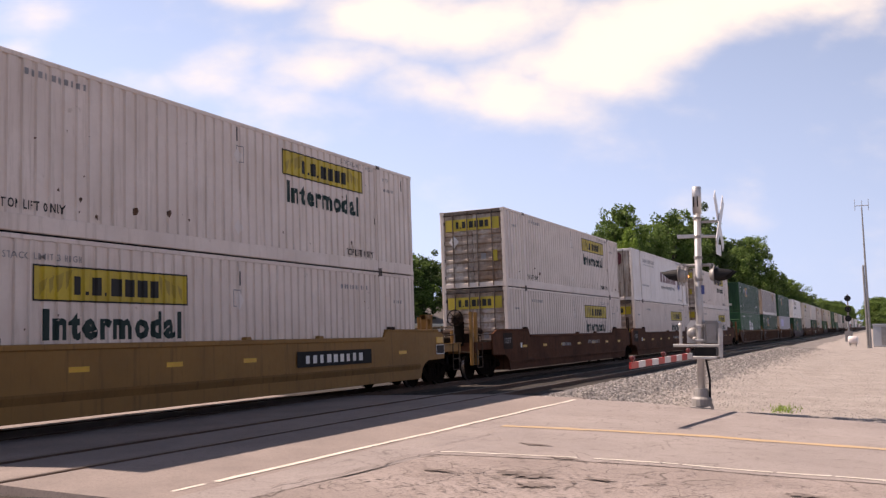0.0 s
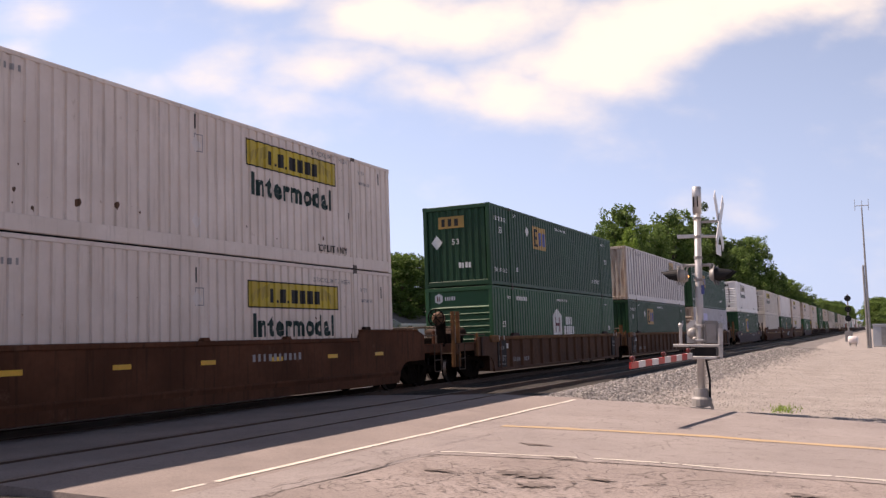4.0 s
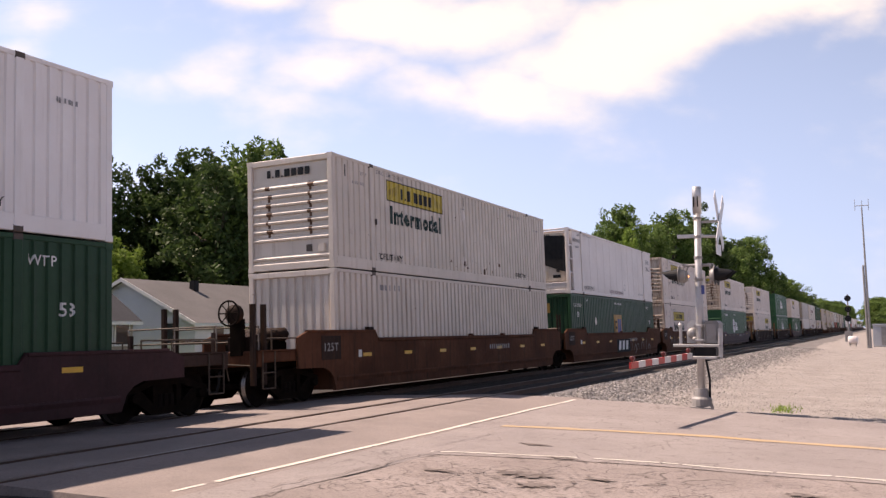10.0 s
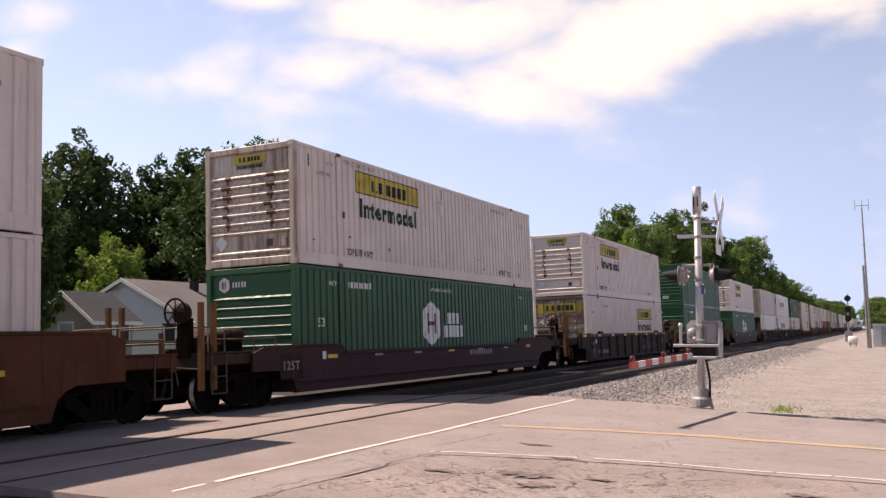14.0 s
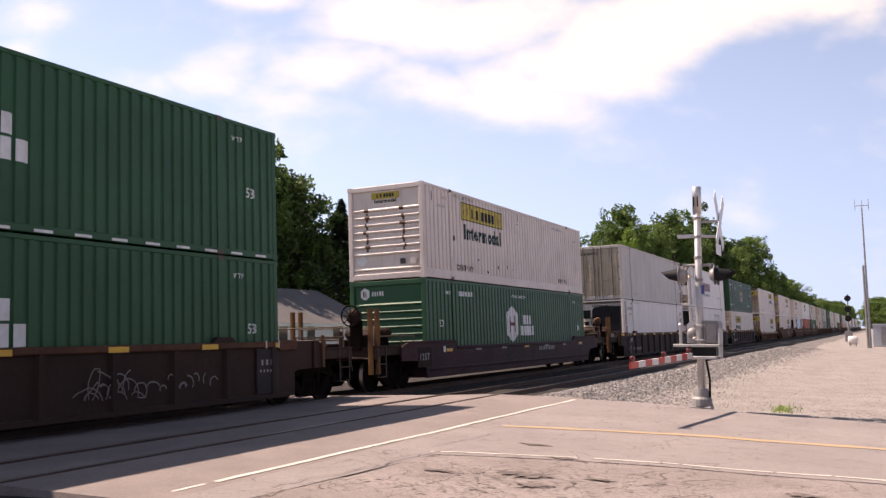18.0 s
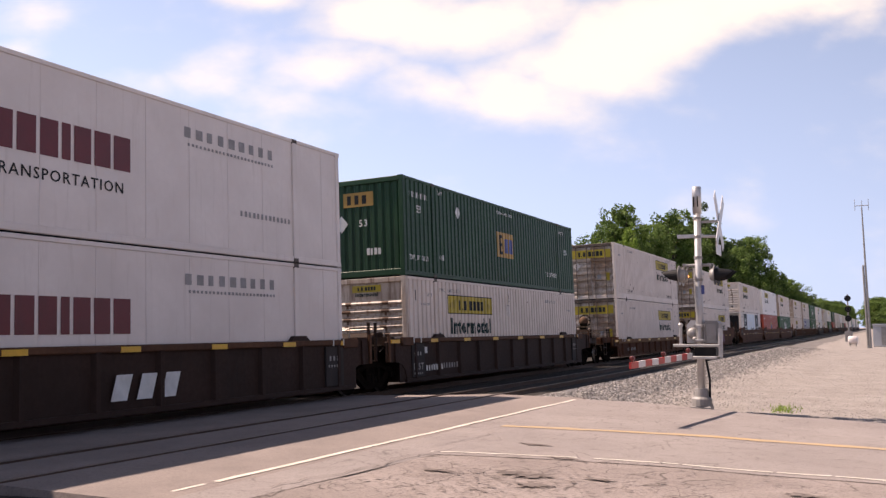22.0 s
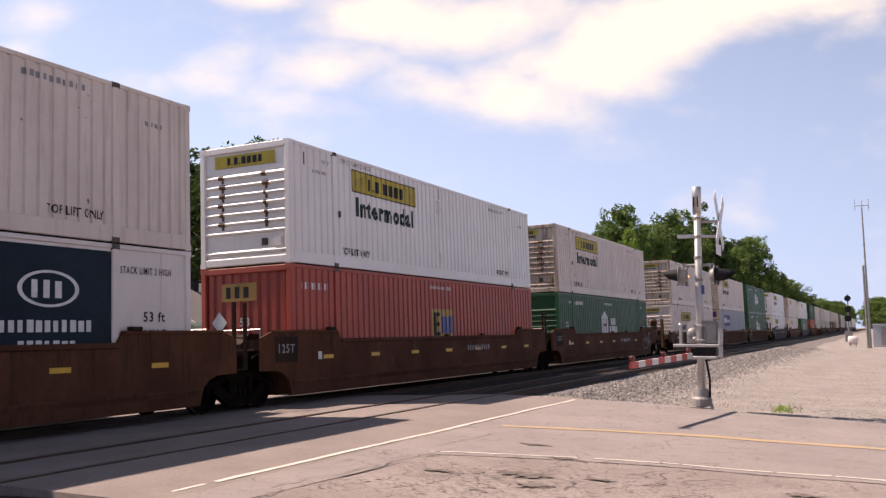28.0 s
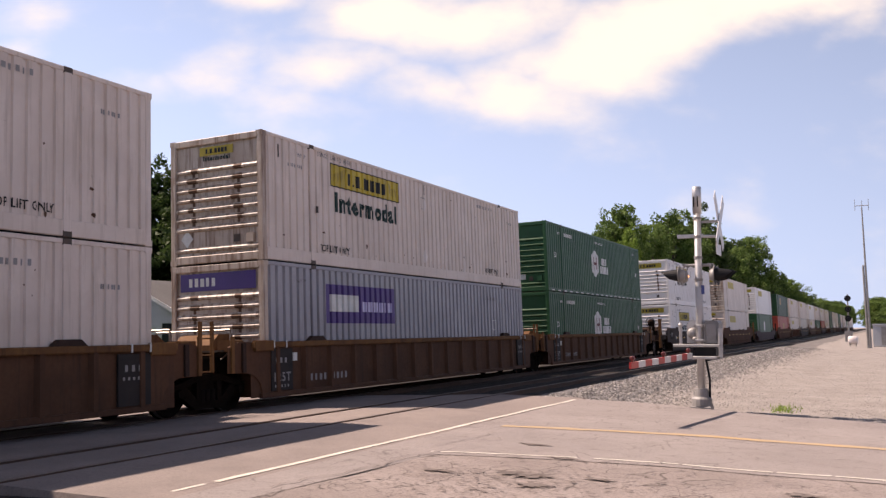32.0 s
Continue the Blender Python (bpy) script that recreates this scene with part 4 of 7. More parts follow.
            tank = put("fuel_tank", Shape().rings(0, (0, -HL + 0.34, 0.5), [(-0.96, 0.1), (-0.92, 0.2), (0.92, 0.2), (0.96, 0.1)], 16), "tankmetal", unit, "dull metal fuel tank", smooth=True)
            for x in (-0.62, 0.3):
                put("tank_strap", Shape().rings(0, (x, -HL + 0.34, 0.5), [(0, 0.21), (0.07, 0.21)], 16), "casting", tank)
        else:
            put("grille", Shape().prism([(-0.34, CH - 0.36), (-0.46, CH - 0.5), (-0.46, 1.42), (-0.1, 1.36), (0.35, 1.22), (0.7, 1.08), (1.0, 0.98), (1.03, CH - 0.34), (0.3, CH - 0.3)], 1, yb + 0.02, yb + 0.3), "black", unit)
            put("side_grille", Shape().box(-0.96, -0.56, yb + 0.05, yb + 0.2, 1.95, CH - 0.5, 0.01), "black", unit)
            put("side_grille", Shape().box(-0.9, -0.66, yb + 0.06, yb + 0.2, 1.6, 1.8, 0.01), "black", unit)
            put("access_hatch", Shape().box(-0.4, 0.3, yb + 0.04, yb + 0.08, 0.66, 1.25, 0.01), skin, unit)
            put("hatch_slot", Shape().box(0.5, 0.84, yb + 0.05, yb + 0.1, 0.7, 0.84), "black", unit)
            put("hatch_slot", Shape().box(-0.25, -0.05, yb + 0.03, yb + 0.1, 0.86, 0.94), "black", unit)
            put("filler_cap", Shape().rings(1, (0.72, yb + 0.06, 1.02), [(0, 0.07), (0.06, 0.08)], 12), "casting", unit)
            put("unit_lettering", flat_up(flat_bars(9, 0.9, 0.1, 0.6, 4), 0.0, CH - 0.29, yb + 0.052), "ink", unit)
        put("guard_beam", Shape().box(-inner, inner, -HL + 0.01, -HL + 0.09, 0.2, 0.24 if vented else 0.46, 0.01), "ribwhite")
        if not vented:
            put("guard_lip", Shape().box(-inner, inner, -HL + 0.0, -HL + 0.16, 0.46, 0.5, 0.01), "bright")
            for x in (-0.4, 0.4):
                put("guard_post", Shape().box(x - 0.03, x + 0.03, -HL, -HL + 0.05, 0.1, 0.46), "ribwhite")
        for s in (-1, 1):
            if vented:
                for z in (CH - 0.2, 0.28):
                    put("brace", Shape().tube((s * (inner + 0.08), -HL + 0.1, z), (s * (inner + 0.08), yw, 1.5), 0.032, n=6), "reefer")
            else:
                put("frame_post", Shape().box(*sorted((s * (inner + 0.04), s * (inner + 0.13))), yw - 0.1, yw - 0.02, 0.2, CH - 0.1, 0.01), "reefer")
                for z in (0.9, 1.5, 2.1):
                    put("frame_rung", Shape().box(*sorted((s * (inner + 0.05), s * (inner + 0.12))), -HL + 0.14, yw - 0.1, z, z + 0.07, 0.01), "reefer")
    # door end
    yd = HL - 0.06
    dp = door_paint or "door"
    flat_door = sides == "flat"
    for s in (-1, 1):
        edge = sorted((s * 0.012, s * (inner - 0.01)))
        if flat_door or lite:
            sh = Shape().box(*edge, yd - 0.05, yd, 0.21, CH - 0.17, 0.01)
        else:
            # pressed sheet with six broad ridges
            line = [(yd - 0.06, 0.21), (yd, 0.21)]
            for i in range(6):
                z = 0.4 + 0.335 * i
                line += [(yd, z - 0.13), (yd + 0.05, z - 0.1), (yd + 0.05, z), (yd, z + 0.09)]
            sh = Shape().prism(line + [(yd, CH - 0.17), (yd - 0.06, CH - 0.17)], 0, *edge)
        if flat_door and not lite:
            for x in (0.34, 0.92):
                sh.prism([(s * (x - 0.12), yd - 0.005), (s * (x - 0.1), yd + 0.014), (s * (x + 0.1), yd + 0.014), (s * (x + 0.12), yd - 0.005)], 2, 0.3, CH - 0.3)
        leaf = put("door", sh, dp)
        for x in (0.2, 0.78):
            put("locking_bar", Shape().tube((s * x, yd + 0.065, 0.06), (s * x, yd + 0.065, CH - 0.06), 0.022, n=8), "lockbar", leaf, e=1)
        for z in (0.35, 1.0, 1.65, 2.4):
            put("hinge", Shape().box(*sorted((s * (inner - 0.03), s * (inner + 0.07))), yd - 0.01, yd + 0.05, z, z + 0.12, 0.01), "casting", leaf, e=1)
        put("door_handle", Shape().tube((s * 0.2, yd + 0.085, 1.02), (s * 0.62, yd + 0.085, 1.0), 0.016, n=6), "barsteel", leaf, e=1)
    # prints
    for name, (pts, fs), u, z, mat, layer in decals:
        if lite and (name != "logo_panel"):
            continue
        for s in (1, -1):
            if s != full and name not in ("logo_panel", "panel_print") and not (name == "lettering" and mat == "darkgreen"):
                continue        # the side away from the road stays plainer
            xx = (xs if sides in ("corr", "deep") and not lite else xs - 0.015) + 0.003 * layer
            strip = name == "reflector_strip"
            put(name, draped(pts, fs, s, -HL + u, z + dz, HW - 0.004 if strip else xx, 0 if lite or strip else {"corr": 1, "deep": 1.7}.get(sides, 0)), mat)
    for name, (pts, fs), u, z, mat, layer, end in nose_decals:
        if lite and layer:
            continue
        yy = (-HL + 0.045 - 0.003 * layer) if end < 0 else ((yd + 0.02 if flat_door else yd + 0.054) + 0.003 * layer)
        put(name, Shape().add([(u + (p if end < 0 else -p), yy, z + q) for p, q in pts], fs), mat)
    for mat, sh in turned_away.items():
        tagged(part("far_side_trim", sh, mat, root), kind="stuff")
    for mat, sh in merged.items():
        big = mat == paint
        tagged(part("body" if big else "joined_trim", sh, mat, root), kind="" if big else "stuff")
    return root


def yellow_door():
    """The yellow band over the doors and the small panel on the nose."""
    return [("logo_panel", flat_rect(2.14, 0.43), 0, 2.36, "yellow", 0, 1), ("logo_mark", flat_blocks(BAND_NAME, 1.3, 0.25), 0, 2.36, "ink", 1, 1), ("placard", flat_rect(0.22, 0.4), -0.86, 1.15, "yellow", 0, 1), ("placard_holder", flat_poly([(0, 0.24), (0.2, 0), (0, -0.24), (-0.2, 0)]), 0.75, 1.75, "reefer", 0, 1), ("notice_plate", flat_rect(0.2, 0.22), -0.42, 1.15, "faint", 0, 1),
            ("logo_panel", flat_rect(0.95, 0.2), 0.0, 2.58, "yellow", 0, -1), ("logo_mark", flat_blocks(BAND_NAME, 0.6, 0.11), 0.0, 2.58, "ink", 1, -1), ("lettering", flat_words("Intermodal", 0.15, 0.75), 0.0, 2.42, "darkgreen", 0, -1),
            ("placard_holder", flat_poly([(0, 0.2), (0.18, 0), (0, -0.2), (-0.18, 0)]), -0.85, 0.6, "chalk", 0, -1)]


def broad_nose():
    return [("logo_panel", flat_rect(1.75, 0.3), 0, 2.53, "yellow", 0, -1), ("logo_mark", flat_blocks(BAND_NAME, 1.0, 0.18), 0, 2.53, "ink", 1, -1)] + yellow_door()[:5]


def plain_nose():
    return [("logo_mark", flat_blocks(BAND_NAME, 1.3, 0.2), -0.05, 2.52, "ink", 1, -1)] + yellow_door()[:5]


def square_end():
    r = []
    for e in (-1, 1):
        y = -1 if e < 0 else 1
        r += [("logo_panel", flat_rect(1.0, 0.42), -0.2, 2.3, "amber", 2, e), ("logo_mark", flat_bars(3, 0.75, 0.28, 0.62, 3), -0.2, 2.3, "ink", 3, e),
              ("placard_holder", flat_poly([(0, 0.26), (0.22, 0), (0, -0.26), (-0.22, 0)]), -0.78, 1.6, "chalk", 2, e),
              ("lettering", flat_words("53", 0.28), -0.05, 1.6, "chalk", 2, e), ("number_marking", flat_bars(4, 0.5, 0.2, 0.7, 2), 0.3, 0.75, "chalk", 2, e)]
    return r


def badge_end():
    hexa = [(0, 0.19), (0.15, 0.1), (0.15, -0.1), (0, -0.19), (-0.15, -0.1), (-0.15, 0.1)]
    return [("logo_panel", flat_poly(hexa), -0.78, 2.5, "chalk", 0, -1), ("logo_mark", flat_bars(2, 0.16, 0.18, 0.55, 2), -0.77, 2.5, "maroon", 1, -1), ("logo_mark", flat_bars(5, 0.42, 0.14, 0.68, 4), -0.33, 2.5, "chalk", 0, -1),
            ("label_plate", flat_rect(0.42, 0.22), 0.1, 0.62, "chalk", 0, -1)]


STYLES = {}


def style(key, lite=False, full=1, low=False):
    """Builds one container of a style the first time that it is asked for."""
    low = low and key.startswith("band")
    if (key, lite, full, low) in STYLES:
        return STYLES[key, lite, full, low]
    a = dict(lite=lite, full=full, dz=-0.17 if low else 0.0)
    if key == "band":
        ob = container("white corrugated container with a yellow panel and dark lettering", "white", "corr", "louver", band_decals() + stains(4, 12, 1, 15, 0.4, 2.6, 0.035) + stains(14, 11, 3, 14, 0.34, 0.95, 0.085), "white", nose_decals=yellow_door(), **a)
    elif key == "band_rust":
        ob = container("weathered white corrugated container with a rust-stained louvered end", "white", "corr", "louver", band_decals() + stains(6, 16, 0.5, 15, 0.33, 2.6, 0.05) + stains(16, 9, 2, 15, 0.34, 0.8, 0.08), "rusty", nose_decals=yellow_door(), **a)
    elif key == "band_broad":
        ob = container("clean white corrugated container with a yellow panel on its louvered end", "bright", "corr", "louver", band_decals(), "bright", nose_decals=broad_nose(), **a)
    elif key == "band_plain":
        ob = container("bright white corrugated container with dark lettering on its louvered end", "bright", "corr", "louver", band_decals(True), "bright", nose_decals=plain_nose(), **a)
    elif key == "band_cream":
        ob = container("stained cream corrugated container with a yellow panel and dents", "cream", "corr", "louver", band_decals() + stains(9, 16, 6.8, 11.5, 0.4, 0.9, 0.11) + stains(10, 14, 1, 15, 0.4, 2.6, 0.04), "cream", nose_decals=plain_nose(), **a)
    elif key == "cream":
        ob = container("plain stained cream corrugated container without lettering", "cream", "deep", "corr", [("number_marking", flat_bars(9, 1.2, 0.16, 0.6, 7), 2.9, 2.5, "faint", 0)], "cream", **a)
    elif key == "square":
        ob = container("dark green corrugated container with an orange square panel", "green", "corr", "corr", square_decals(), "green", nose_decals=square_end(), door_paint="green", deep_rail=False, **a)
    elif key == "square_rear":
        ob = container("dark green corrugated container with an orange square panel near its middle", "green", "corr", "corr", square_decals("chalk", (8.0, 1.47)), "green", nose_decals=square_end(), door_paint="green", deep_rail=False, **a)
    elif key in ("square_mid", "square_back"):
        ob = container("dark green corrugated container with a tall orange panel", "green", "corr", "corr", square_decals("chalk", (6.55, 1.61) if key == "square_mid" else (7.9, 1.4), 1.3), "green", nose_decals=square_end(), door_paint="green", deep_rail=False, **a)
    elif key == "square_red":
        ob = container("orange-red corrugated container with a small square panel", "red", "corr", "corr", square_decals("chalk", (8.1, 1.52))[:3] + square_decals()[6:9], "red", nose_decals=square_end(), door_paint="red", deep_rail=False, **a)
    elif key == "square_white":
        ob = container("dirty white sheet-metal container with dark side posts", "ribwhite", "rib", "corr",
                       [("logo_panel", flat_rect(1.35, 0.9), 12.05, 2.25, "amber", 12), ("logo_mark", flat_bars(3, 1.0, 0.5, 0.6, 3), 12.05, 2.25, "ink", 13), ("number_marking", flat_bars(10, 1.2, 0.14, 0.6, 3), 2.9, 2.6, "faint", 11),
                        ("placard_holder", flat_poly([(0, 0.25), (0.19, 0), (0, -0.25), (-0.19, 0)]), 8.1, 1.4, "faint", 11)], "rusty", nose_decals=square_end()[:3], **a)
    elif key == "badge":
        ob = container("green corrugated container with a white hexagon badge", "midgreen", "corr", "louver", badge_decals(), "midgreen", nose_decals=badge_end(), door_paint="midgreen", deep_rail=False, **a)
    elif key == "badge_dash":
        ob = container("green corrugated container with a white hexagon badge and white strips", "midgreen", "corr", "louver", badge_decals(True), "midgreen", nose_decals=badge_end(), door_paint="midgreen", deep_rail=False, **a)
    elif key == "violet":
        ob = container("grey corrugated container with a violet panel", "grey", "deep", "louver", violet_decals(False), "rusty", nose_decals=[("logo_panel", flat_rect(2.1, 0.4), 0, 2.5, "purple", 0, -1), ("logo_mark", flat_bars(5, 0.8, 0.2, 0.7, 3), -0.4, 2.5, "chalk", 1, -1)], **a)
    elif key == "lavender":
        ob = container("pale lavender corrugated container with a faded violet panel", "lavender", "deep", "louver", violet_decals(True), "rusty", nose_decals=[("logo_mark", flat_bars(5, 0.8, 0.2, 0.7, 3), -0.2, 2.5, "palepurple", 1, -1)], **a)
    elif key == "reefer":
        ob = container("white insulated container with a cooling unit in its end frame", "reefer", "flat", "reefer", reefer_decals(), "reefer", deep_rail=False, door_paint="grimedoor", **a)
    elif key == "reefer_old":
        ob = container("aged grey-white insulated container with rust-stained doors", "oldreefer", "flat", "reefer", [d for d in reefer_decals()[2:] if d[2] < CL - 1.5], "oldreefer", deep_rail=False, door_paint="grimedoor",
                       nose_decals=[("number_marking", flat_bars(10, 0.95, 0.14, 0.6, 5), 0.45, 2.5, "ink", 0, 1), ("placard_holder", flat_frame(0.26, 0.26, 0.03), 0.35, 1.6, "faint", 0, 1)], **a)
    elif key == "crested":
        ob = container("white insulated container with maroon lettering and a crest", "reefer", "flat", "reefer", crested_decals(), "reefer", deep_rail=False, vented=True, door_paint="rusty",
                       nose_decals=[("logo_panel", flat_rect(0.34, 0.5), 0.9, 2.35, "maroon", 0, 1), ("crest_mark", flat_poly([(-0.2, 0.25), (0, 0.42), (0.2, 0.25), (0.16, -0.2), (0, -0.34), (-0.16, -0.2)]), -0.5, 2.3, "maroon", 0, 1),
                                    ("logo_mark", flat_bars(6, 1.0, 0.17, 0.7, 3), 0.15, 1.3, "ink", 0, 1)], **a)
    elif key == "advert":
        ob = container("white insulated container with navy and pale blue printed panels", "reefer", "flat", "reefer", advert_decals(), "reefer", deep_rail=False, door_paint="grimedoor", **a)
    STYLES[key, lite, full, low] = ob
    return ob


# ---- well cars ----
TRUCK_AT = HL + 1.575
CARS = {}
WHEEL_R = 0.457


def truck(root, y, lite):
    """A two-axle truck under a car: bolster > side frames, wheelsets."""
    b = part("truck", Shape().box(-1.0, 1.0, -0.22, 0.22, 0.42, 0.78, 0.03), "truck", root, "grimy cast-steel truck, darkened for the shade under the car", at=(0, y, RAIL_Z + 0.015))
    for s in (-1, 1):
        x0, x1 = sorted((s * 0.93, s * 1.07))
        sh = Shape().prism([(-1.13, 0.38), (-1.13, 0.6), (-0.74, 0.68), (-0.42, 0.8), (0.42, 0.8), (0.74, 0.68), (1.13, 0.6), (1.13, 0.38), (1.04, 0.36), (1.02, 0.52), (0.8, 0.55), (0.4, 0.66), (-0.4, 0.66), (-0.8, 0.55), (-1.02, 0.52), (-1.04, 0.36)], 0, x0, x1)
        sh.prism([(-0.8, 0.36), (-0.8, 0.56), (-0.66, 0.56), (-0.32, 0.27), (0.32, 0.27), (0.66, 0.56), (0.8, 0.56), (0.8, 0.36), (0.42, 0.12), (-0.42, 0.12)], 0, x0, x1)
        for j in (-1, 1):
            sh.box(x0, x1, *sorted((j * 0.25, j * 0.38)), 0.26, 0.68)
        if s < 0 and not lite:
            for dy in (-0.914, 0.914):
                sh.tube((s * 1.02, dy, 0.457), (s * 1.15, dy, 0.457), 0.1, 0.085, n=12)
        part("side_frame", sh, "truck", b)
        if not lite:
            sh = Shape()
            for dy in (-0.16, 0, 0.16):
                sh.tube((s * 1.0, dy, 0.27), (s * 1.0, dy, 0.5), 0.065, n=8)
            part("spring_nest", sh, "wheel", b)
            for dy in (-0.914, 0.914) if s > 0 else ():
                part("bearing_cap", Shape().tube((s * 1.02, dy, 0.457), (s * 1.15, dy, 0.457), 0.1, 0.085, n=12), "truck", b)
    for dy in (-0.914, 0.914):
        sh = Shape().tube((-1.0, 0, 0), (1.0, 0, 0), 0.085, n=8)
        for s in (-1, 1):
            sh.rings(0, (s * 0.752, 0, 0), [(-s * 0.085, 0.2), (-s * 0.075, 0.485), (-s * 0.045, 0.485), (-s * 0.04, WHEEL_R), (s * 0.06, WHEEL_R - 0.004), (s * 0.065, 0.385), (s * 0.02, 0.365), (s * 0.015, 0.2), (s * 0.06, 0.16)], 18 if lite else 28)
        me = sh.mesh("wheelset", "wheel", True)
        me.materials.append(M["tread"])
        for f in me.polygons:
            if all(abs(math.hypot(me.vertices[i].co.y, me.vertices[i].co.z) - WHEEL_R) < 0.006 for i in f.vertices):
                f.material_index = 1
        w = part("wheelset", me, "wheel", b, "worn steel wheels on one axle", at=(0, dy, WHEEL_R))
        w["axle"] = 0 if dy < 0 else 1
    return b


def spray(seed, count, w, h, thick):
    """Loose looping strokes of spray paint, w by h."""
    rr = random.Random(seed)
    pts, fs = [], []
    for i in range(count):
        x = w * (i + 0.5) / count + rr.uniform(-0.1, 0.1) * w / count
        y, a = rr.uniform(0.0, 0.4) * h, rr.uniform(0.6, 2.4)
        bend = rr.choice((-1, 1)) * rr.uniform(0.15, 0.5)
        last = None
        for k in range(rr.randint(7, 12)):
            d = h * 0.13
            q = (-math.sin(a) * thick / 2, math.cos(a) * thick / 2)
            now = len(pts)
            pts += [(x - q[0], y - q[1]), (x + q[0], y + q[1])]
            if last is not None:
                fs.append((last, now, now + 1, last + 1))
            last = now
            x, y, a = x + d * math.cos(a), min(h, max(0, y + d * math.sin(a))), a + bend + rr.gauss(0, 0.15)
    return pts, fs


def well_car(kind, paint, front, rear, lite=False, tag=""):
    """One unit of a well car; it runs along y about the container's middle. front, rear: coupled or jointed."""
    label = {"smooth": "smooth-sided %s well car with raised ends", "dropped": "%s well car with smooth dropped sides", "ribbed": "%s well car with ribbed sides and a top chord", "low": "low-sided %s well car with ribbed sides"}[kind] % \
        {"brown": "brown", "rustbrown": "rust-brown", "darkbrown": "sooty dark brown", "maroonsteel": "dark maroon", "tan": "tan yellow"}[paint]
    root = thing("well_car", label, "railway car", "cars of the train")
    merged, turned_away = {}, {}

    def put(name, sh, mat, parent=None, lab="", smooth=False, s=0):
        if lite:
            merged.setdefault(mat, Shape()).add(sh.v, sh.f)
            return None
        if s < 0:
            turned_away.setdefault(mat, Shape()).add(sh.v, sh.f)
            return None
        return part(name, sh, mat, parent or root, lab, smooth)

    top = {"smooth": 1.325, "dropped": 1.02, "ribbed": 1.29, "low": 0.98}[kind]
    plain = kind in ("smooth", "dropped")
    sill = "tanshade" if paint == "tan" else paint
    post = "tan" if tag in ("tan", "yellow_posts") else "endbrown" if paint == "brown" and kind == "smooth" else "ochre"
    beam = paint if paint != "maroonsteel" else "darkbrown"
    out, low = HW + 0.075, 0.07 if paint == "darkbrown" else 0.09 if paint == "brown" else 0.1 if kind == "ribbed" else 0.135
    reach = {-1: HL + (1.75 if front == "coupled" else 1.28), 1: HL + (1.75 if rear == "coupled" else 1.28)}
    # lower edge from the end of the car to the well: an arch over the wheels
    arch = [(0.0, 0.66), (-0.62, 0.64), (-0.85, 0.56), (-1.02, 0.42), (-1.14, low)]
    for s in (1, -1):
        if plain:
            hi = 1.53 if kind == "smooth" else 1.2
            k = HL - 2.0
            ef, er = reach[-1], reach[1]
            o = [(-ef, 0.66)] + [(-HL - 1.28 - d, z) for d, z in arch[1:]] + [(HL + 1.28 + d, z) for d, z in arch[:0:-1]] + [(er, 0.66), (er, hi - 0.16), (er - 0.4, hi - 0.03), (k + 0.14, hi), (k, top),
                 (-k, top), (-k - 0.14, hi), (-ef + 0.4, hi - 0.03), (-ef, hi - 0.16)]
            put("side_sill", Shape().prism(o, 0, *sorted((s * out, s * (out - 0.06)))), paint)
            put("top_chord", Shape().box(*sorted((s * (out + 0.03), s * (out - 0.1))), -k, k, top - 0.1, top + 0.006, 0.02), paint)
            # the lower side leans inwards; on tan cars its shade is in the colour
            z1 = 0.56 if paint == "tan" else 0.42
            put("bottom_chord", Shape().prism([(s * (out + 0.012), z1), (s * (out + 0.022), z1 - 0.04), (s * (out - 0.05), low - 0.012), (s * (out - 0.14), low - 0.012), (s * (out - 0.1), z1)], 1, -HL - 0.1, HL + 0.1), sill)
            for e in (-1, 1):
                put("end_cap", Shape().box(*sorted((s * (out + 0.025), s * (out - 0.1))), *sorted((e * (k + 0.16), e * (reach[e] - 0.42))), hi - 0.06, hi + 0.008, 0.015), paint)
            for i in range(7):
                y = -HL + 1.4 + i * 2.3
                if s > 0 and (kind == "smooth" or not lite):
                    put("reflector", Shape().box(*sorted((s * (out + 0.003), s * (out - 0.03))), y - 0.22, y + 0.22, 0.86, 0.95), "stripe" if kind == "smooth" or i % 3 == 0 else "faint")
            if s > 0 and kind == "smooth":
                for y in (0.15, 2.95):
                    put("latch", Shape().prism([(y - 0.11, top), (y - 0.07, top + 0.07), (y + 0.07, top + 0.07), (y + 0.11, top)], 0, out - 0.09, out + 0.035), paint)
                for e in (-1, 1):
                    put("latch", Shape().box(out - 0.08, out + 0.04, *sorted((e * (k + 0.3), e * (k + 0.56))), hi, hi + 0.08, 0.015), "endbrown")
        else:
            e = HL + 0.55
            chord = "ochre" if paint in ("brown", "rustbrown") else "rustbrown" if paint == "darkbrown" else paint
            put("side_sheet", Shape().box(*sorted((s * (out - 0.045), s * (out - 0.06))), -e, e, low + 0.01, top - 0.05), paint)
            put("top_chord", Shape().box(*sorted((s * (out + 0.045), s * (out - 0.06))), -e, e, top - 0.13 if kind == "ribbed" else top - 0.22, top, 0.02), chord)
            put("bottom_sill", Shape().box(*sorted((s * (out + 0.03), s * (out - 0.06))), -e + 0.3, e - 0.3, low - 0.01, low + 0.1, 0.015), paint)
            n = 15 if paint == "rustbrown" else 11
            for i in range(n):
                y = -HL + 0.35 + i * (CL - 0.7) / (n - 1)
                put("rib", Shape().prism([(s * (out - 0.047), y - 0.1), (s * (out + 0.04), y - 0.05), (s * (out + 0.04), y + 0.05), (s * (out - 0.047), y + 0.1)], 2, low + 0.08, top - 0.1), paint, s=s)
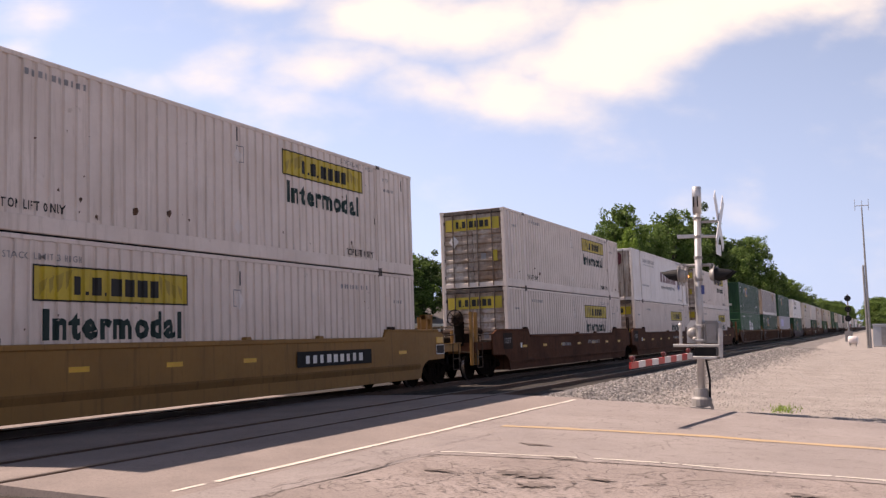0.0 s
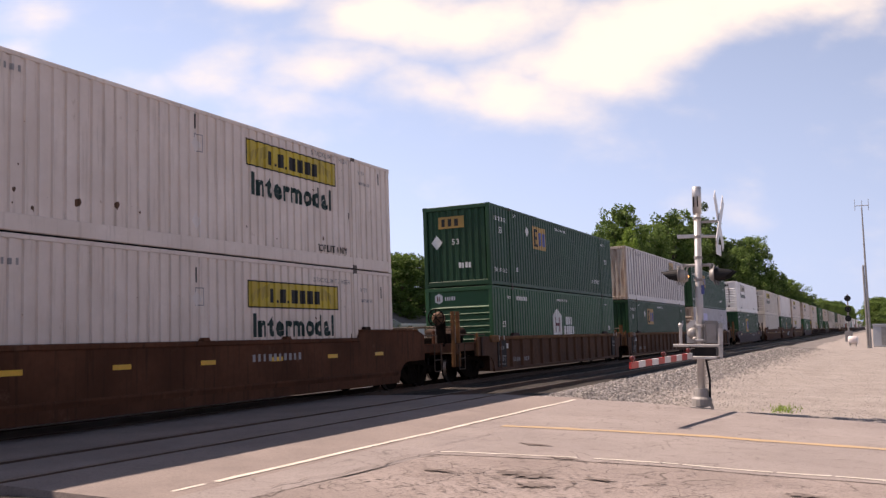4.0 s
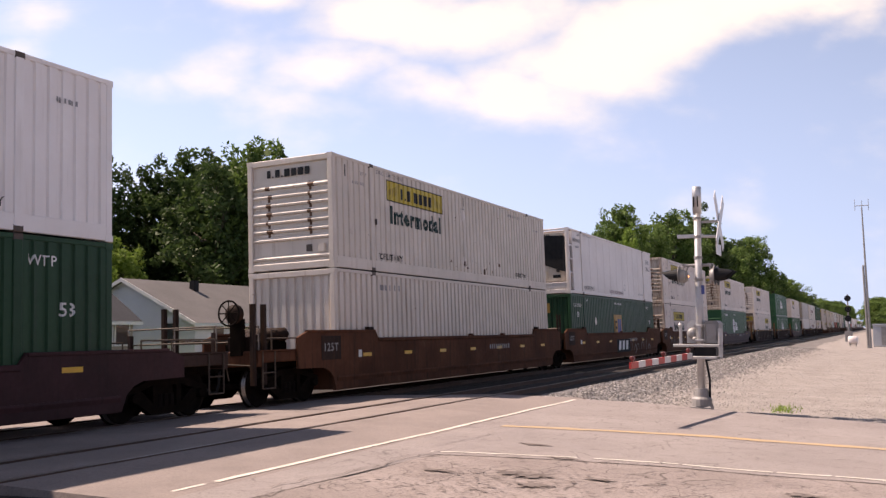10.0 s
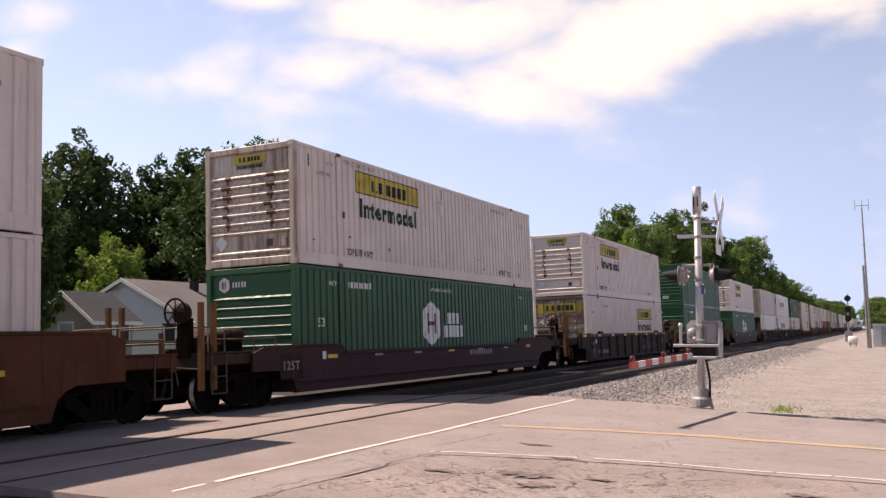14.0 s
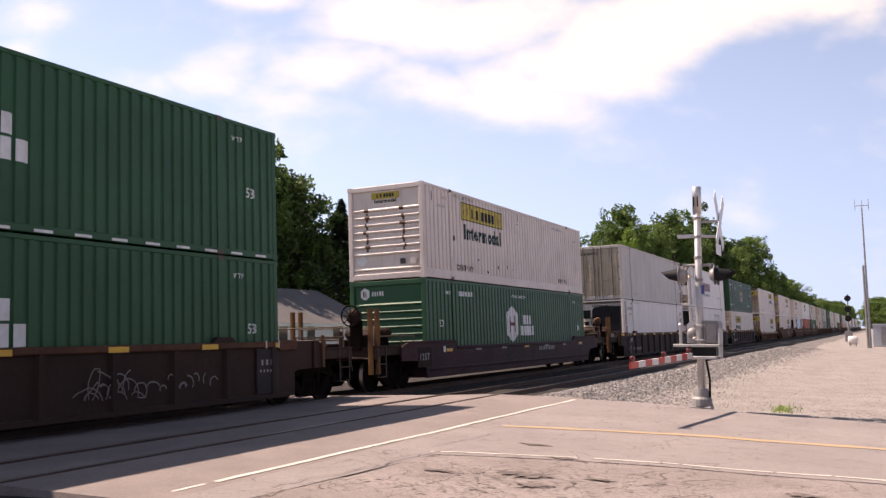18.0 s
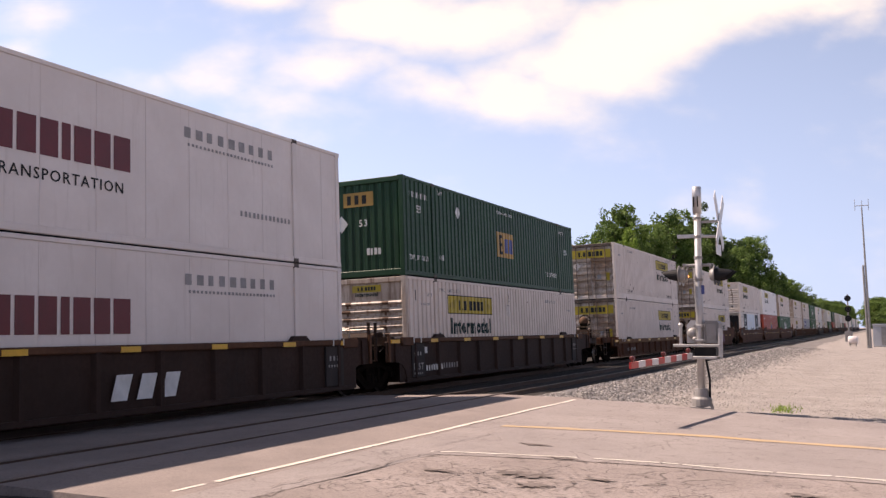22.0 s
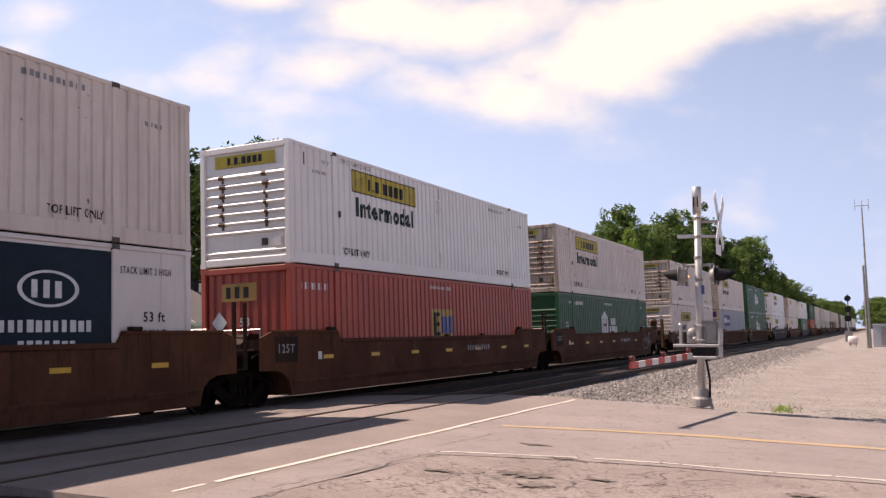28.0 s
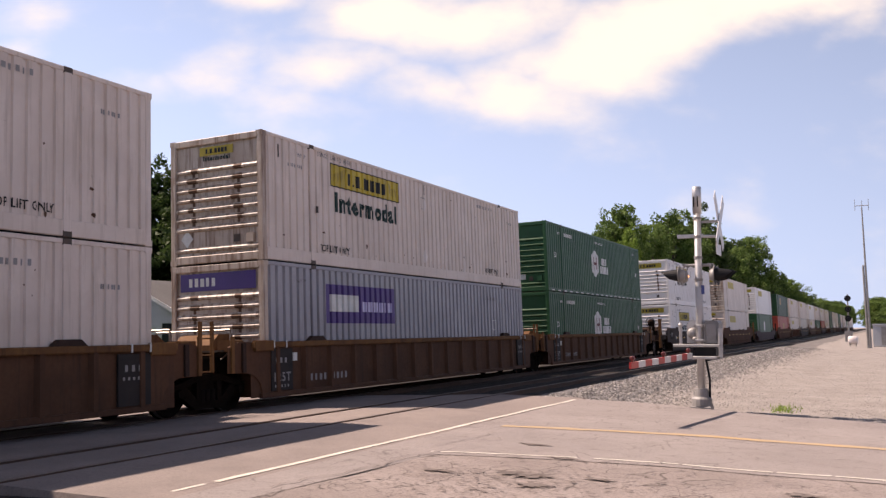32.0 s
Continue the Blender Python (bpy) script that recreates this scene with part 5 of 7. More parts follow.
            for j in (-1, 1):
                e2 = reach[j]
                o = [(j * (HL - 0.2), low)] + [(j * (HL + 1.28 + d), z) for d, z in arch[:0:-1]] + [(j * e2, 0.66), (j * e2, top - 0.1), (j * (e2 - 0.3), top), (j * (HL - 0.2), top)]
                put("end_plate", Shape().prism(o, 0, *sorted((s * (out - 0.02), s * (out - 0.08)))), paint)
                put("guide", Shape().prism([(j * (HL - 2.35), top - 0.01), (j * (HL - 2.2), top + 0.11), (j * (HL - 1.75), top + 0.11), (j * (HL - 1.6), top - 0.01)], 0, *sorted((s * (out + 0.02), s * (out - 0.1)))), "darkbrown")
                if s > 0:
                    put("gusset", Shape().box(*sorted((s * (out - 0.025), s * (out + 0.03))), *sorted((j * (e2 - 0.5), j * (e2 - 0.38))), 0.66, top - 0.02, 0.01), "darkbrown")
                    put("gusset", Shape().box(*sorted((s * (out - 0.025), s * (out + 0.03))), *sorted((j * (e2 - 0.12), j * (e2 - 0.02))), 0.66, top + 0.12, 0.01), chord)
                    put("chord_plate", Shape().box(out - 0.03, out + 0.055, *sorted((j * (HL - 0.15), j * (HL + 0.5))), top - 0.2, top + 0.03, 0.015), chord)
                    for dy in (-0.62, -0.16):
                        put("clip", Shape().box(out + 0.04, out + 0.06, *sorted((j * (HL + dy), j * (HL + dy - 0.03))), top - 0.14, top + 0.02), "chalk")
                    # dark stencilled panel next to the well's end
                    if kind == "low":
                        continue
                    panel = put("stencil_panel", Shape().box(out - 0.044, out + 0.012, *sorted((j * (HL - 0.92), j * (HL - 0.12))), low + 0.12, top - 0.16, 0.01), "slate", lab="dark panel with white stencil marks")
                    if not lite:
                        if j < 0:
                            pts, fs = flat_words("125T", 0.27, 0.62, 0.02)
                            put("lettering", Shape().add([(out + 0.016, -HL + 0.52 + p, low + 0.42 + q) for p, q in pts], fs), "faint", panel)
                        for z, m, w, h in ((low + 0.78, 3, 0.5, 0.12), (low + 0.6 if j > 0 else low + 0.22, 5, 0.6, 0.06)):
                            pts, fs = flat_bars(m, w, h, 0.5, 3)
                            put("number_marking", Shape().add([(out + 0.016, j * (HL - 0.52) + p, z + q) for p, q in pts], fs), "faint", panel)
            if s > 0 and (paint != "rustbrown" or kind == "low"):
                for i in range(8):
                    y = -HL - 0.9 + i * 2.43
                    put("reflector", Shape().box(*sorted((s * (out + 0.049), s * out)), y - 0.24, y + 0.24, top - 0.13, top - 0.03), "stripe")
        # marks: bars for the car number, the load limit in letters
        if not lite and s > 0:
            xx = out + (0.004 if plain else -0.04)
            pts, fs = flat_bars(10, 1.9, 0.16, 0.55, 9)
            u = 2.6 if plain else -5.6
            if paint != "tan":
                put("number_marking", Shape().add([(s * xx, s * (u + a), ({"smooth": 0.95, "dropped": 0.8}[kind] if plain else 0.45) + b) for a, b in pts], fs), "faint")
            if plain and paint != "tan":
                z = 1.18 if kind == "smooth" else 0.8
                panel = put("stencil_panel", Shape().box(out - 0.02, out + 0.006, -HL - 0.78, -HL + 0.1, z - 0.36, z + 0.22, 0.01), "endbrown", lab="dark panel with white stencil marks")
                pts, fs = flat_words("125T", 0.27, 0.62, 0.02)
                put("lettering", Shape().add([(out + 0.012, -HL - 0.34 + a, z - 0.05 + b) for a, b in pts], fs), "faint", panel)
            put("label_plate", Shape().box(*sorted((s * (out + 0.009), s * (out - 0.02))), -HL + 0.95, -HL + 1.1, 0.85, 1.03), "chalk")
    if tag:
        zx = out + (0.026 if plain else 0.0)
        for what, u, z, shape, mat in TAGS[tag]:
            pts, fs = shape
            put(what, Shape().add([(zx + (0.004 if mat == "black" else 0.008), -HL + u + a, z + b) for a, b in pts], fs), mat)
    put("well_floor", Shape().box(-out + 0.1, out - 0.1, -HL - 0.05, HL + 0.05, low + 0.002, 0.186), "darkbrown")
    for e, joint in ((-1, front), (1, rear)):
        put("bulkhead", Shape().box(-out + 0.06, out - 0.06, *sorted((e * (HL + 0.12), e * (HL + 0.2))), low + 0.02, 1.1), paint)
        far = HL + (3.3 if joint == "coupled" else 1.5)
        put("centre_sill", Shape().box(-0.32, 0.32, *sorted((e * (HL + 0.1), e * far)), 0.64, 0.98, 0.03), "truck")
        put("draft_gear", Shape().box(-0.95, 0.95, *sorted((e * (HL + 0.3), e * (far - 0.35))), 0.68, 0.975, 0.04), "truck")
        if joint == "coupled":
            deck = 1.0
            put("end_platform", Shape().box(-1.2, 1.2, *sorted((e * (HL + 0.16), e * (far - 0.3))), deck - 0.06, deck + 0.02, 0.02), "endbrown")
            put("end_sill", Shape().box(-1.28, 1.28, *sorted((e * (far - 0.32), e * (far - 0.14))), 0.76, 1.1, 0.03), beam)
            for s in (-1, 1):
                put("side_beam", Shape().box(*sorted((s * 1.2, s * 1.29)), *sorted((e * (reach[e] - 0.05), e * (far - 0.14))), 0.84, 1.08, 0.02), beam)
                put("beam_flange", Shape().box(*sorted((s * 1.17, s * 1.32)), *sorted((e * (reach[e] - 0.05), e * (far - 0.14))), 1.08, 1.11), beam)
                # step hung from the corner
                st = Shape()
                for dy in (0.75, 0.3):
                    st.tube((s * 1.3, e * (far - dy), 1.08), (s * 1.3, e * (far - dy), 0.28), 0.018, n=6)
                for z in (0.28, 0.62):
                    st.tube((s * 1.3, e * (far - 0.75), z), (s * 1.3, e * (far - 0.3), z), 0.016, n=6)
                put("corner_step", st, "railing")
                # handrail along the platform
                hr = Shape().tube((s * 1.24, e * (HL + 0.75), 1.36), (s * 1.24, e * (far - 0.45), 1.36), 0.018, n=6)
                for y in (HL + 0.75, HL + 1.55, far - 0.45):
                    hr.tube((s * 1.24, e * y, 1.08), (s * 1.24, e * y, 1.36), 0.016, n=6)
                put("side_handrail", hr, "railing")
                if kind != "low" and e < 0:
                    for dy in (0.02, 0.4):
                        put("end_post", Shape().box(*sorted((s * 1.16, s * 1.27)), *sorted((e * (far - dy), e * (far - dy - 0.11))), 0.36, 2.1, 0.015), post, lab="tall painted steel post")
                elif kind != "low":
                    put("end_post", Shape().box(*sorted((s * 1.06, s * 1.16)), *sorted((e * (far - 0.3), e * (far - 0.4))), deck, 1.5, 0.015), beam)
                else:
                    gt = Shape()
                    for dy in (1.55, 1.95):
                        gt.box(*sorted((s * 1.1, s * 1.17)), *sorted((e * (far - dy), e * (far - dy - 0.06))), 1.06, 1.5, 0.01)
                    gt.box(*sorted((s * 1.1, s * 1.17)), *sorted((e * (far - 1.55), e * (far - 2.01))), 1.44, 1.5, 0.01)
                    put("guard_frame", gt, "endbrown")
            put("coupler", Shape().box(-0.13, 0.13, *sorted((e * (far - 0.2), e * (far + 0.3))), 0.62, 0.88, 0.04), "truck")
            put("knuckle", Shape().box(-0.2, 0.16, *sorted((e * (far + 0.16), e * (far + 0.36))), 0.6, 0.9, 0.05), "truck")
            for z in (1.3, 1.62) if kind != "low" else (1.3,):
                put("handrail", Shape().tube((-1.16, e * (far - 0.35), z), (1.16, e * (far - 0.35), z), 0.018, n=6), "railing")
            for x in (-1.16, 1.16):
                put("handrail_post", Shape().tube((x, e * (far - 0.35), 1.05), (x, e * (far - 0.35), 1.64 if kind != "low" else 1.32), 0.018, n=6), "barsteel")
            put("uncoupling_lever", Shape().tube((0.1, e * (far + 0.1), 0.86), (1.2, e * (far - 0.08), 0.78), 0.015, n=5).tube((1.2, e * (far - 0.08), 0.78), (1.24, e * (far - 0.05), 0.5), 0.015, n=5), "railing")
            hose, y0 = Shape(), e * far
            bend = [(0.3, -0.1, 0.68), (0.36, 0.0, 0.44), (0.4, 0.12, 0.26), (0.36, 0.24, 0.22), (0.3, 0.34, 0.32)]
            for p, q in zip(bend, bend[1:]):
                hose.tube((p[0], y0 + e * p[1], p[2]), (q[0], y0 + e * q[1], q[2]), 0.03, n=6)
            put("air_hose", hose, "black")
            put("brake_rod", Shape().tube((0.6, e * (HL + 0.4), 0.84), (0.7, e * (far - 0.4), 0.8), 0.022, n=5), "railing")
            if (e < 0 and kind != "low") or (e > 0 and tag == "rear_brake"):
                wheel = Shape()
                c = Vector((0.72, e * (far + 0.1), 1.92))
                for i in range(16):
                    a, b = 2 * math.pi * i / 16, 2 * math.pi * (i + 1) / 16
                    wheel.tube(c + Vector((0.27 * math.cos(a), 0, 0.27 * math.sin(a))), c + Vector((0.27 * math.cos(b), 0, 0.27 * math.sin(b))), 0.02, n=6, caps=False)
                for i in range(4):
                    a = math.pi * i / 4
                    d = Vector((0.26 * math.cos(a), 0, 0.26 * math.sin(a)))
                    wheel.tube(c - d, c + d, 0.013, n=5)
                put("brake_wheel", wheel, "wheel")
                put("brake_housing", Shape().rings(1, (0.72, e * (far + 0.02), 1.9), [(0, 0.12), (-e * 0.04, 0.2), (-e * 0.16, 0.22), (-e * 0.24, 0.16)], 14), "ruststain" if kind == "ribbed" else "endbrown", smooth=True)
                put("brake_stand", Shape().box(0.56, 0.9, *sorted((e * (far - 0.1), e * (far - 0.26))), deck, 1.8, 0.03), "truck")
                put("chain_box", Shape().prism([(e * (far - 0.3), 1.02), (e * (far - 0.26), 1.4), (e * (far - 0.6), 1.5), (e * (far - 0.75), 1.02)], 0, 0.4, 1.05), "endbrown")
                put("valve_box", Shape().box(-0.6, 0.6, *sorted((e * (far - 1.45), e * (far - 2.2))), deck, 1.32, 0.06), "truck")
                put("air_reservoir", Shape().rings(0, (0.1, e * (far - 1.9), 1.46), [(-0.75, 0.05), (-0.65, 0.16), (0.65, 0.16), (0.75, 0.05)], 14), "endbrown", smooth=True)
                put("air_pipe", Shape().tube((0.75, e * (far - 1.4), 1.02), (0.75, e * (far - 1.4), 1.55), 0.02, n=6).tube((0.75, e * (far - 1.4), 1.55), (0.5, e * (far - 2.1), 1.55), 0.02, n=6), "railing")
            if paint == "tan":
                frame_box = Shape()
                for y in (HL + 0.12, HL + 0.55):
                    put("stake", Shape().box(1.08, 1.18, *sorted((e * y, e * (y + 0.1))), 1.3, 1.9, 0.015), "tan")
                y0 = HL + 0.86
                for dy in (0.0, 0.34):
                    frame_box.box(1.02, 1.22, *sorted((e * (y0 + dy), e * (y0 + dy + 0.12))), 1.36, 1.95, 0.015)
                frame_box.box(1.02, 1.22, *sorted((e * y0, e * (y0 + 0.46))), 1.84, 1.97, 0.015)
                put("tie_down_frame", frame_box, "tan")
                put("sign_plate", Shape().box(out, out + 0.012, *sorted((e * (HL + 1.17), e * (HL + 1.73))), 0.8, 1.08, 0.004), "slate", lab="dark plate with a white border")
                put("sign_border", Shape().add([(out + 0.016, e * (HL + 1.45) + p, 0.94 + q) for p, q in flat_frame(0.56, 0.28, 0.02)[0]], flat_frame(0.56, 0.28, 0.02)[1]), "chalk")
                put("reflector", Shape().box(out, out + 0.01, *sorted((e * (HL + 1.22), e * (HL + 1.66))), 1.13, 1.3, 0.004), "stripe")
        else:
            put("end_platform", Shape().box(-1.2, 1.2, *sorted((e * (HL + 0.16), e * (far - 0.42))), 0.98, 1.1, 0.02), "endbrown")
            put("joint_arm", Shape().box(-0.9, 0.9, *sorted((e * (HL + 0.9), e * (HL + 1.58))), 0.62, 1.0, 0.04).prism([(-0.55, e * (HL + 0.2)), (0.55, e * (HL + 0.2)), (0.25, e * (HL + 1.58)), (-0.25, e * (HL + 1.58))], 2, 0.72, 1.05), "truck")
            if e > 0:
                # ladder in the gap between the two units
                tall = 2.12 if kind == "smooth" else 1.72
                for s in (-1, 1):
                    lad = Shape()
                    for dy in (1.36, 1.72):
                        lad.box(*sorted((s * 1.2, s * 1.27)), HL + dy, HL + dy + 0.07, 0.7, tall, 0.01)
                    for z in (0.72, 1.05, 1.38):
                        lad.tube((s * 1.235, HL + 1.38, z), (s * 1.235, HL + 1.76, z), 0.015, n=6)
                    lad.box(*sorted((s * 1.0, s * 1.25)), HL + 1.2, HL + 1.4, 0.95, 1.02)
                    put("ladder", lad, "ochre" if paint == "rustbrown" else "endbrown", lab="narrow steel ladder between two car units")
            else:
                put("uncoupling_rod", Shape().tube((1.1, -HL - 1.25, 0.95), (1.2, -HL - 0.7, 1.3), 0.016, n=5), "barsteel")
            put("pivot_cover", Shape().prism([(e * (HL + 0.35), 1.08), (e * (HL + 0.35), 1.48), (e * (HL + 0.8), 1.48), (e * (HL + 1.1), 1.25), (e * (HL + 1.1), 1.08)], 0, -0.3, 0.7), "ochre" if paint == "rustbrown" else "endbrown")
            for s in (-1, 1):
                put("corner_bracket", Shape().box(*sorted((s * 0.98, s * 1.3)), *sorted((e * (HL + 0.75), e * (HL + 1.2))), 1.1, 1.34 if kind != "low" else 1.15, 0.02), "ochre" if paint == "rustbrown" else "endbrown")
            put("handrail", Shape().tube((-1.0, e * (HL + 0.8), 1.56), (1.0, e * (HL + 0.8), 1.56), 0.02, n=6).tube((-1.0, e * (HL + 0.8), 1.1), (-1.0, e * (HL + 0.8), 1.56), 0.02, n=6).tube((1.0, e * (HL + 0.8), 1.1), (1.0, e * (HL + 0.8), 1.56), 0.02, n=6), "barsteel")
            put("walkway", Shape().box(-1.15, 1.15, *sorted((e * (HL + 0.3), e * (HL + 1.25))), 1.1, 1.14), "railing")
    for mat, sh in turned_away.items():
        tagged(part("far_side_trim", sh, mat, root), kind="stuff")
    for mat, sh in merged.items():
        tagged(part("car_body" if mat == paint else "joined_trim", sh, mat, root), kind="" if mat == paint else "stuff")
    truck(root, -TRUCK_AT if front == "jointed" else -TRUCK_AT - 0.05, lite)
    if rear == "coupled":
        truck(root, TRUCK_AT + 0.05, lite)
    return root


# spray paint and panels on single cars: what, how far from the front, height, shape, paint
def slanted(n, w, h):
    step = w / n
    pts, fs = [], []
    for i in range(n):
        x = -w / 2 + i * step
        o = len(pts)
        pts += [(x, -h / 2), (x + step * 0.45, -h / 2), (x + step * 0.62, h / 2), (x + step * 0.17, h / 2)]
        fs.append((o, o + 1, o + 2, o + 3))
    return pts, fs


TAGS = {
    "rear_brake": [("number_marking", 1.6, 0.42, flat_bars(7, 1.2, 0.16, 0.55, 6), "chalk")],
    "yellow_posts": [("number_marking", 6.4, 0.9, flat_bars(8, 1.3, 0.14, 0.55, 5), "faint")],
    "panel": [("logo_panel", 8.45, 0.66, flat_rect(2.7, 0.66), "black"), *[("logo_mark", 7.85 + 0.72 * i, 0.68, slanted(1, 0.95, 0.46), "chalk") for i in range(3)], ("graffiti", 9.9, 0.25, spray(3, 9, 4.8, 0.75, 0.06), "tagwhite")],
    "swirl": [("graffiti", 1.3, 0.3, spray(41, 11, 4.2, 0.72, 0.12), "tagdim"), ("graffiti", 1.5, 0.32, spray(44, 16, 3.9, 0.6, 0.03), "tagdim")],
    "badge": [("logo_mark", 8.8 + 0.62 * i, 0.55, slanted(1, 0.85, 0.45), "chalk") for i in range(3)],
    "tan": [("logo_panel", 11.7, 0.86, flat_rect(3.4, 0.36), "black"), ("number_marking", 11.7, 0.86, flat_bars(9, 2.7, 0.2, 0.6, 4), "chalk")],
    "pink": [("graffiti", 9.0, 0.3, spray(8, 15, 2.6, 0.65, 0.1), "tagpink"), ("graffiti", 9.2, 0.4, spray(12, 12, 2.2, 0.4, 0.025), "tagwhite")],
    "figure": [("graffiti", 14.9, 0.35, spray(21, 5, 1.0, 1.0, 0.09), "tagwhite"), ("graffiti", 15.0, 0.6, spray(23, 4, 0.8, 0.7, 0.13), "tagwhite"), ("graffiti", 10.2, 0.75, spray(22, 7, 1.8, 0.25, 0.03), "tagwhite")],
    "scribble": [("graffiti", 10.5, 0.35, spray(31, 16, 1.2, 0.55, 0.025), "tagwhite"), ("graffiti", 12.2, 0.45, spray(33, 9, 1.6, 0.3, 0.03), "tagwhite")],
}
MARKED = {1: "tan", 2: "yellow_posts", 10: "panel", 11: "swirl", 17: "badge", 18: "rear_brake", 13: "scribble", 14: "scribble", 20: "pink", 23: "figure"}

# The train: place of the container's front end at 0 s, car kind, car paint, front and rear joint, lower and upper container (a leading ~: doors first).
S, R, LOW, DROP = "smooth", "ribbed", "low", "dropped"
TRAIN = [
    (-15.7, S, "tan", "jointed", "coupled", "band", "band"),
    (7.69, S, "tan", "coupled", "coupled", "band", "~band"),
    (31.3, S, "brown", "coupled", "jointed", "~band", "~band_rust"),
    (50.6, S, "brown", "jointed", "jointed", "~band_rust", "~crested"),
    (70.15, S, "brown", "jointed", "coupled", "~band", "~band"),
    (93.65, R, "rustbrown", "coupled", "jointed", "badge", "square"),
    (112.94, R, "rustbrown", "jointed", "jointed", "square", "square_white"),
    (132.2, R, "rustbrown", "jointed", "coupled", "lavender", "square"),
    (155.55, DROP, "maroonsteel", "coupled", "coupled", "square_mid", "band_plain"),
    (179.03, S, "brown", "coupled", "jointed", "cream", "band_cream"),
    (198.44, S, "brown", "jointed", "jointed", "square_back", "reefer"),
    (217.83, S, "brown", "jointed", "coupled", "band_rust", "band_rust"),
    (241.15, DROP, "maroonsteel", "coupled", "coupled", "badge", "band_rust"),
    (264.6, R, "darkbrown", "coupled", "coupled", "~band", "band"),
    (288.08, R, "darkbrown", "coupled", "coupled", "badge", "badge_dash"),
    (311.7, DROP, "maroonsteel", "coupled", "coupled", "badge", "band"),
    (335.3, R, "darkbrown", "coupled", "jointed", "reefer", "~reefer_old"),
    (354.6, R, "darkbrown", "jointed", "jointed", "crested", "crested"),
    (374.22, R, "darkbrown", "jointed", "coupled", "band_rust", "square_rear"),
    (397.77, LOW, "brown", "coupled", "coupled", "~band_rust", "~band_rust"),
    (421.0, S, "brown", "coupled", "coupled", "~band", "~band"),
    (444.7, S, "brown", "coupled", "jointed", "advert", "band"),
    (464.26, S, "brown", "jointed", "jointed", "square_red", "band_broad"),
    (483.82, S, "brown", "jointed", "coupled", "badge", "band_rust"),
    (507.42, R, "rustbrown", "coupled", "jointed", "band", "band_rust"),
    (527.02, R, "rustbrown", "jointed", "jointed", "violet", "band_rust"),
    (546.4, R, "rustbrown", "jointed", "coupled", "badge", "badge_dash"),
    (570.6, S, "darkbrown", "coupled", "coupled", "band_broad", "band_broad"),
    (594.1, S, "brown", "coupled", "coupled", "band", "band_rust"),
    (617.3, DROP, "maroonsteel", "coupled", "coupled", "badge", "band_broad"),
    (640.6, S, "brown", "coupled", "jointed", "square_red", "square"),
]
FAR = ["band band", "cream band", "band band_broad", "badge band", "square_red band", "band band", "badge square", "band_broad band", "band cream", "square badge", "lavender band", "band band", "reefer band", "badge badge", "band band"]
y_next = 640.6 + 19.3
for i in range(18):
    lo_key, hi_key = FAR[i % len(FAR)].split()
    if i % 3 == 0:
        j = ("jointed", "jointed")
    elif i % 3 == 1:
        j = ("jointed", "coupled")
    else:
        j = ("coupled", "jointed")
    TRAIN.append((y_next, S if i % 5 else R, ("brown", "darkbrown", "rustbrown", "brown", "maroonsteel")[i % 5], *j, lo_key, hi_key))
    y_next += 23.4 if j[1] == "coupled" else 19.35

MOVING = []          # (thing, x, y at 0 s, z, turn about z)


def place(first, master, x, y, z, turn):
    """The built thing itself the first time, then copies."""
    m = pose(x, y, z, 0, CANT if turn else -CANT, turn)
    if first:
        master.matrix_basis = m
        ob = master
    else:
        ob = copy_thing(master, m)
    MOVING.append((ob, x, y, z, turn))
    return ob


def make_train():
    used = set()
    for i, (y, kind, paint, front, rear, low, high) in enumerate(TRAIN):
        lite = i > 27 or i == 0
        mid = y + HL
        key = (kind, paint, front, rear, lite, MARKED.get(i, ""))
        if key not in CARS:
            CARS[key] = well_car(*key)
        place(key not in used, CARS[key], TRACK, mid, -0.015, 0)
        used.add(key)
        for k, z in ((low, 0.185), (high, 0.185 + CH + 0.012)):
            flip = k.startswith("~")
            k = k.lstrip("~")
            full = -1 if flip else 1
            lean = radians(CANT)
            bottom = z < 1 and k.startswith("band")
            place((k, lite, full, bottom) not in used, style(k, lite, full, bottom), TRACK - z * math.sin(lean), mid, z * math.cos(lean) - 0.025, 180 if flip else 0)
            used.add((k, lite, full, bottom))


make_train()


# ---- ground, road and tracks ----
def fall(x):
    """Height of the made ground: level at the tracks, falling away beside them."""
    if x < -6.12:
        return 0.0
    if x < 8.0:
        return -0.03 * (x + 6.12)
    return -0.4236 - 0.005 * (min(x, 40) - 8.0)


def lean_z(x, centre):
    """Height of the leaning track at x."""
    return (x - centre) * math.tan(radians(CANT)) + (RAIL_Z if centre == TRACK else 0.0)


def sheet(xs, ys, height):
    sh = Shape()
    n = len(ys)
    sh.add([(x, y, height(x, y)) for x in xs for y in ys], [(i * n + j, (i + 1) * n + j, (i + 1) * n + j + 1, i * n + j + 1) for i in range(len(xs) - 1) for j in range(n - 1)])
    return sh


def spaced(*knots):
    """Numbers from knot to knot: (from, to, step) in turn."""
    out = []
    for a, b, st in knots:
        k = max(1, round((b - a) / st))
        out += [a + (b - a) * i / k for i in range(k)]
    return out + [knots[-1][1]]


def ground_z(x, y):
    if x < -20:
        return -0.25
    if x < -5.3:
        return -0.5
    return fall(x) - 0.03 + 0.03 * noise.noise((x * 0.5, y * 0.5, 0)) - 0.05


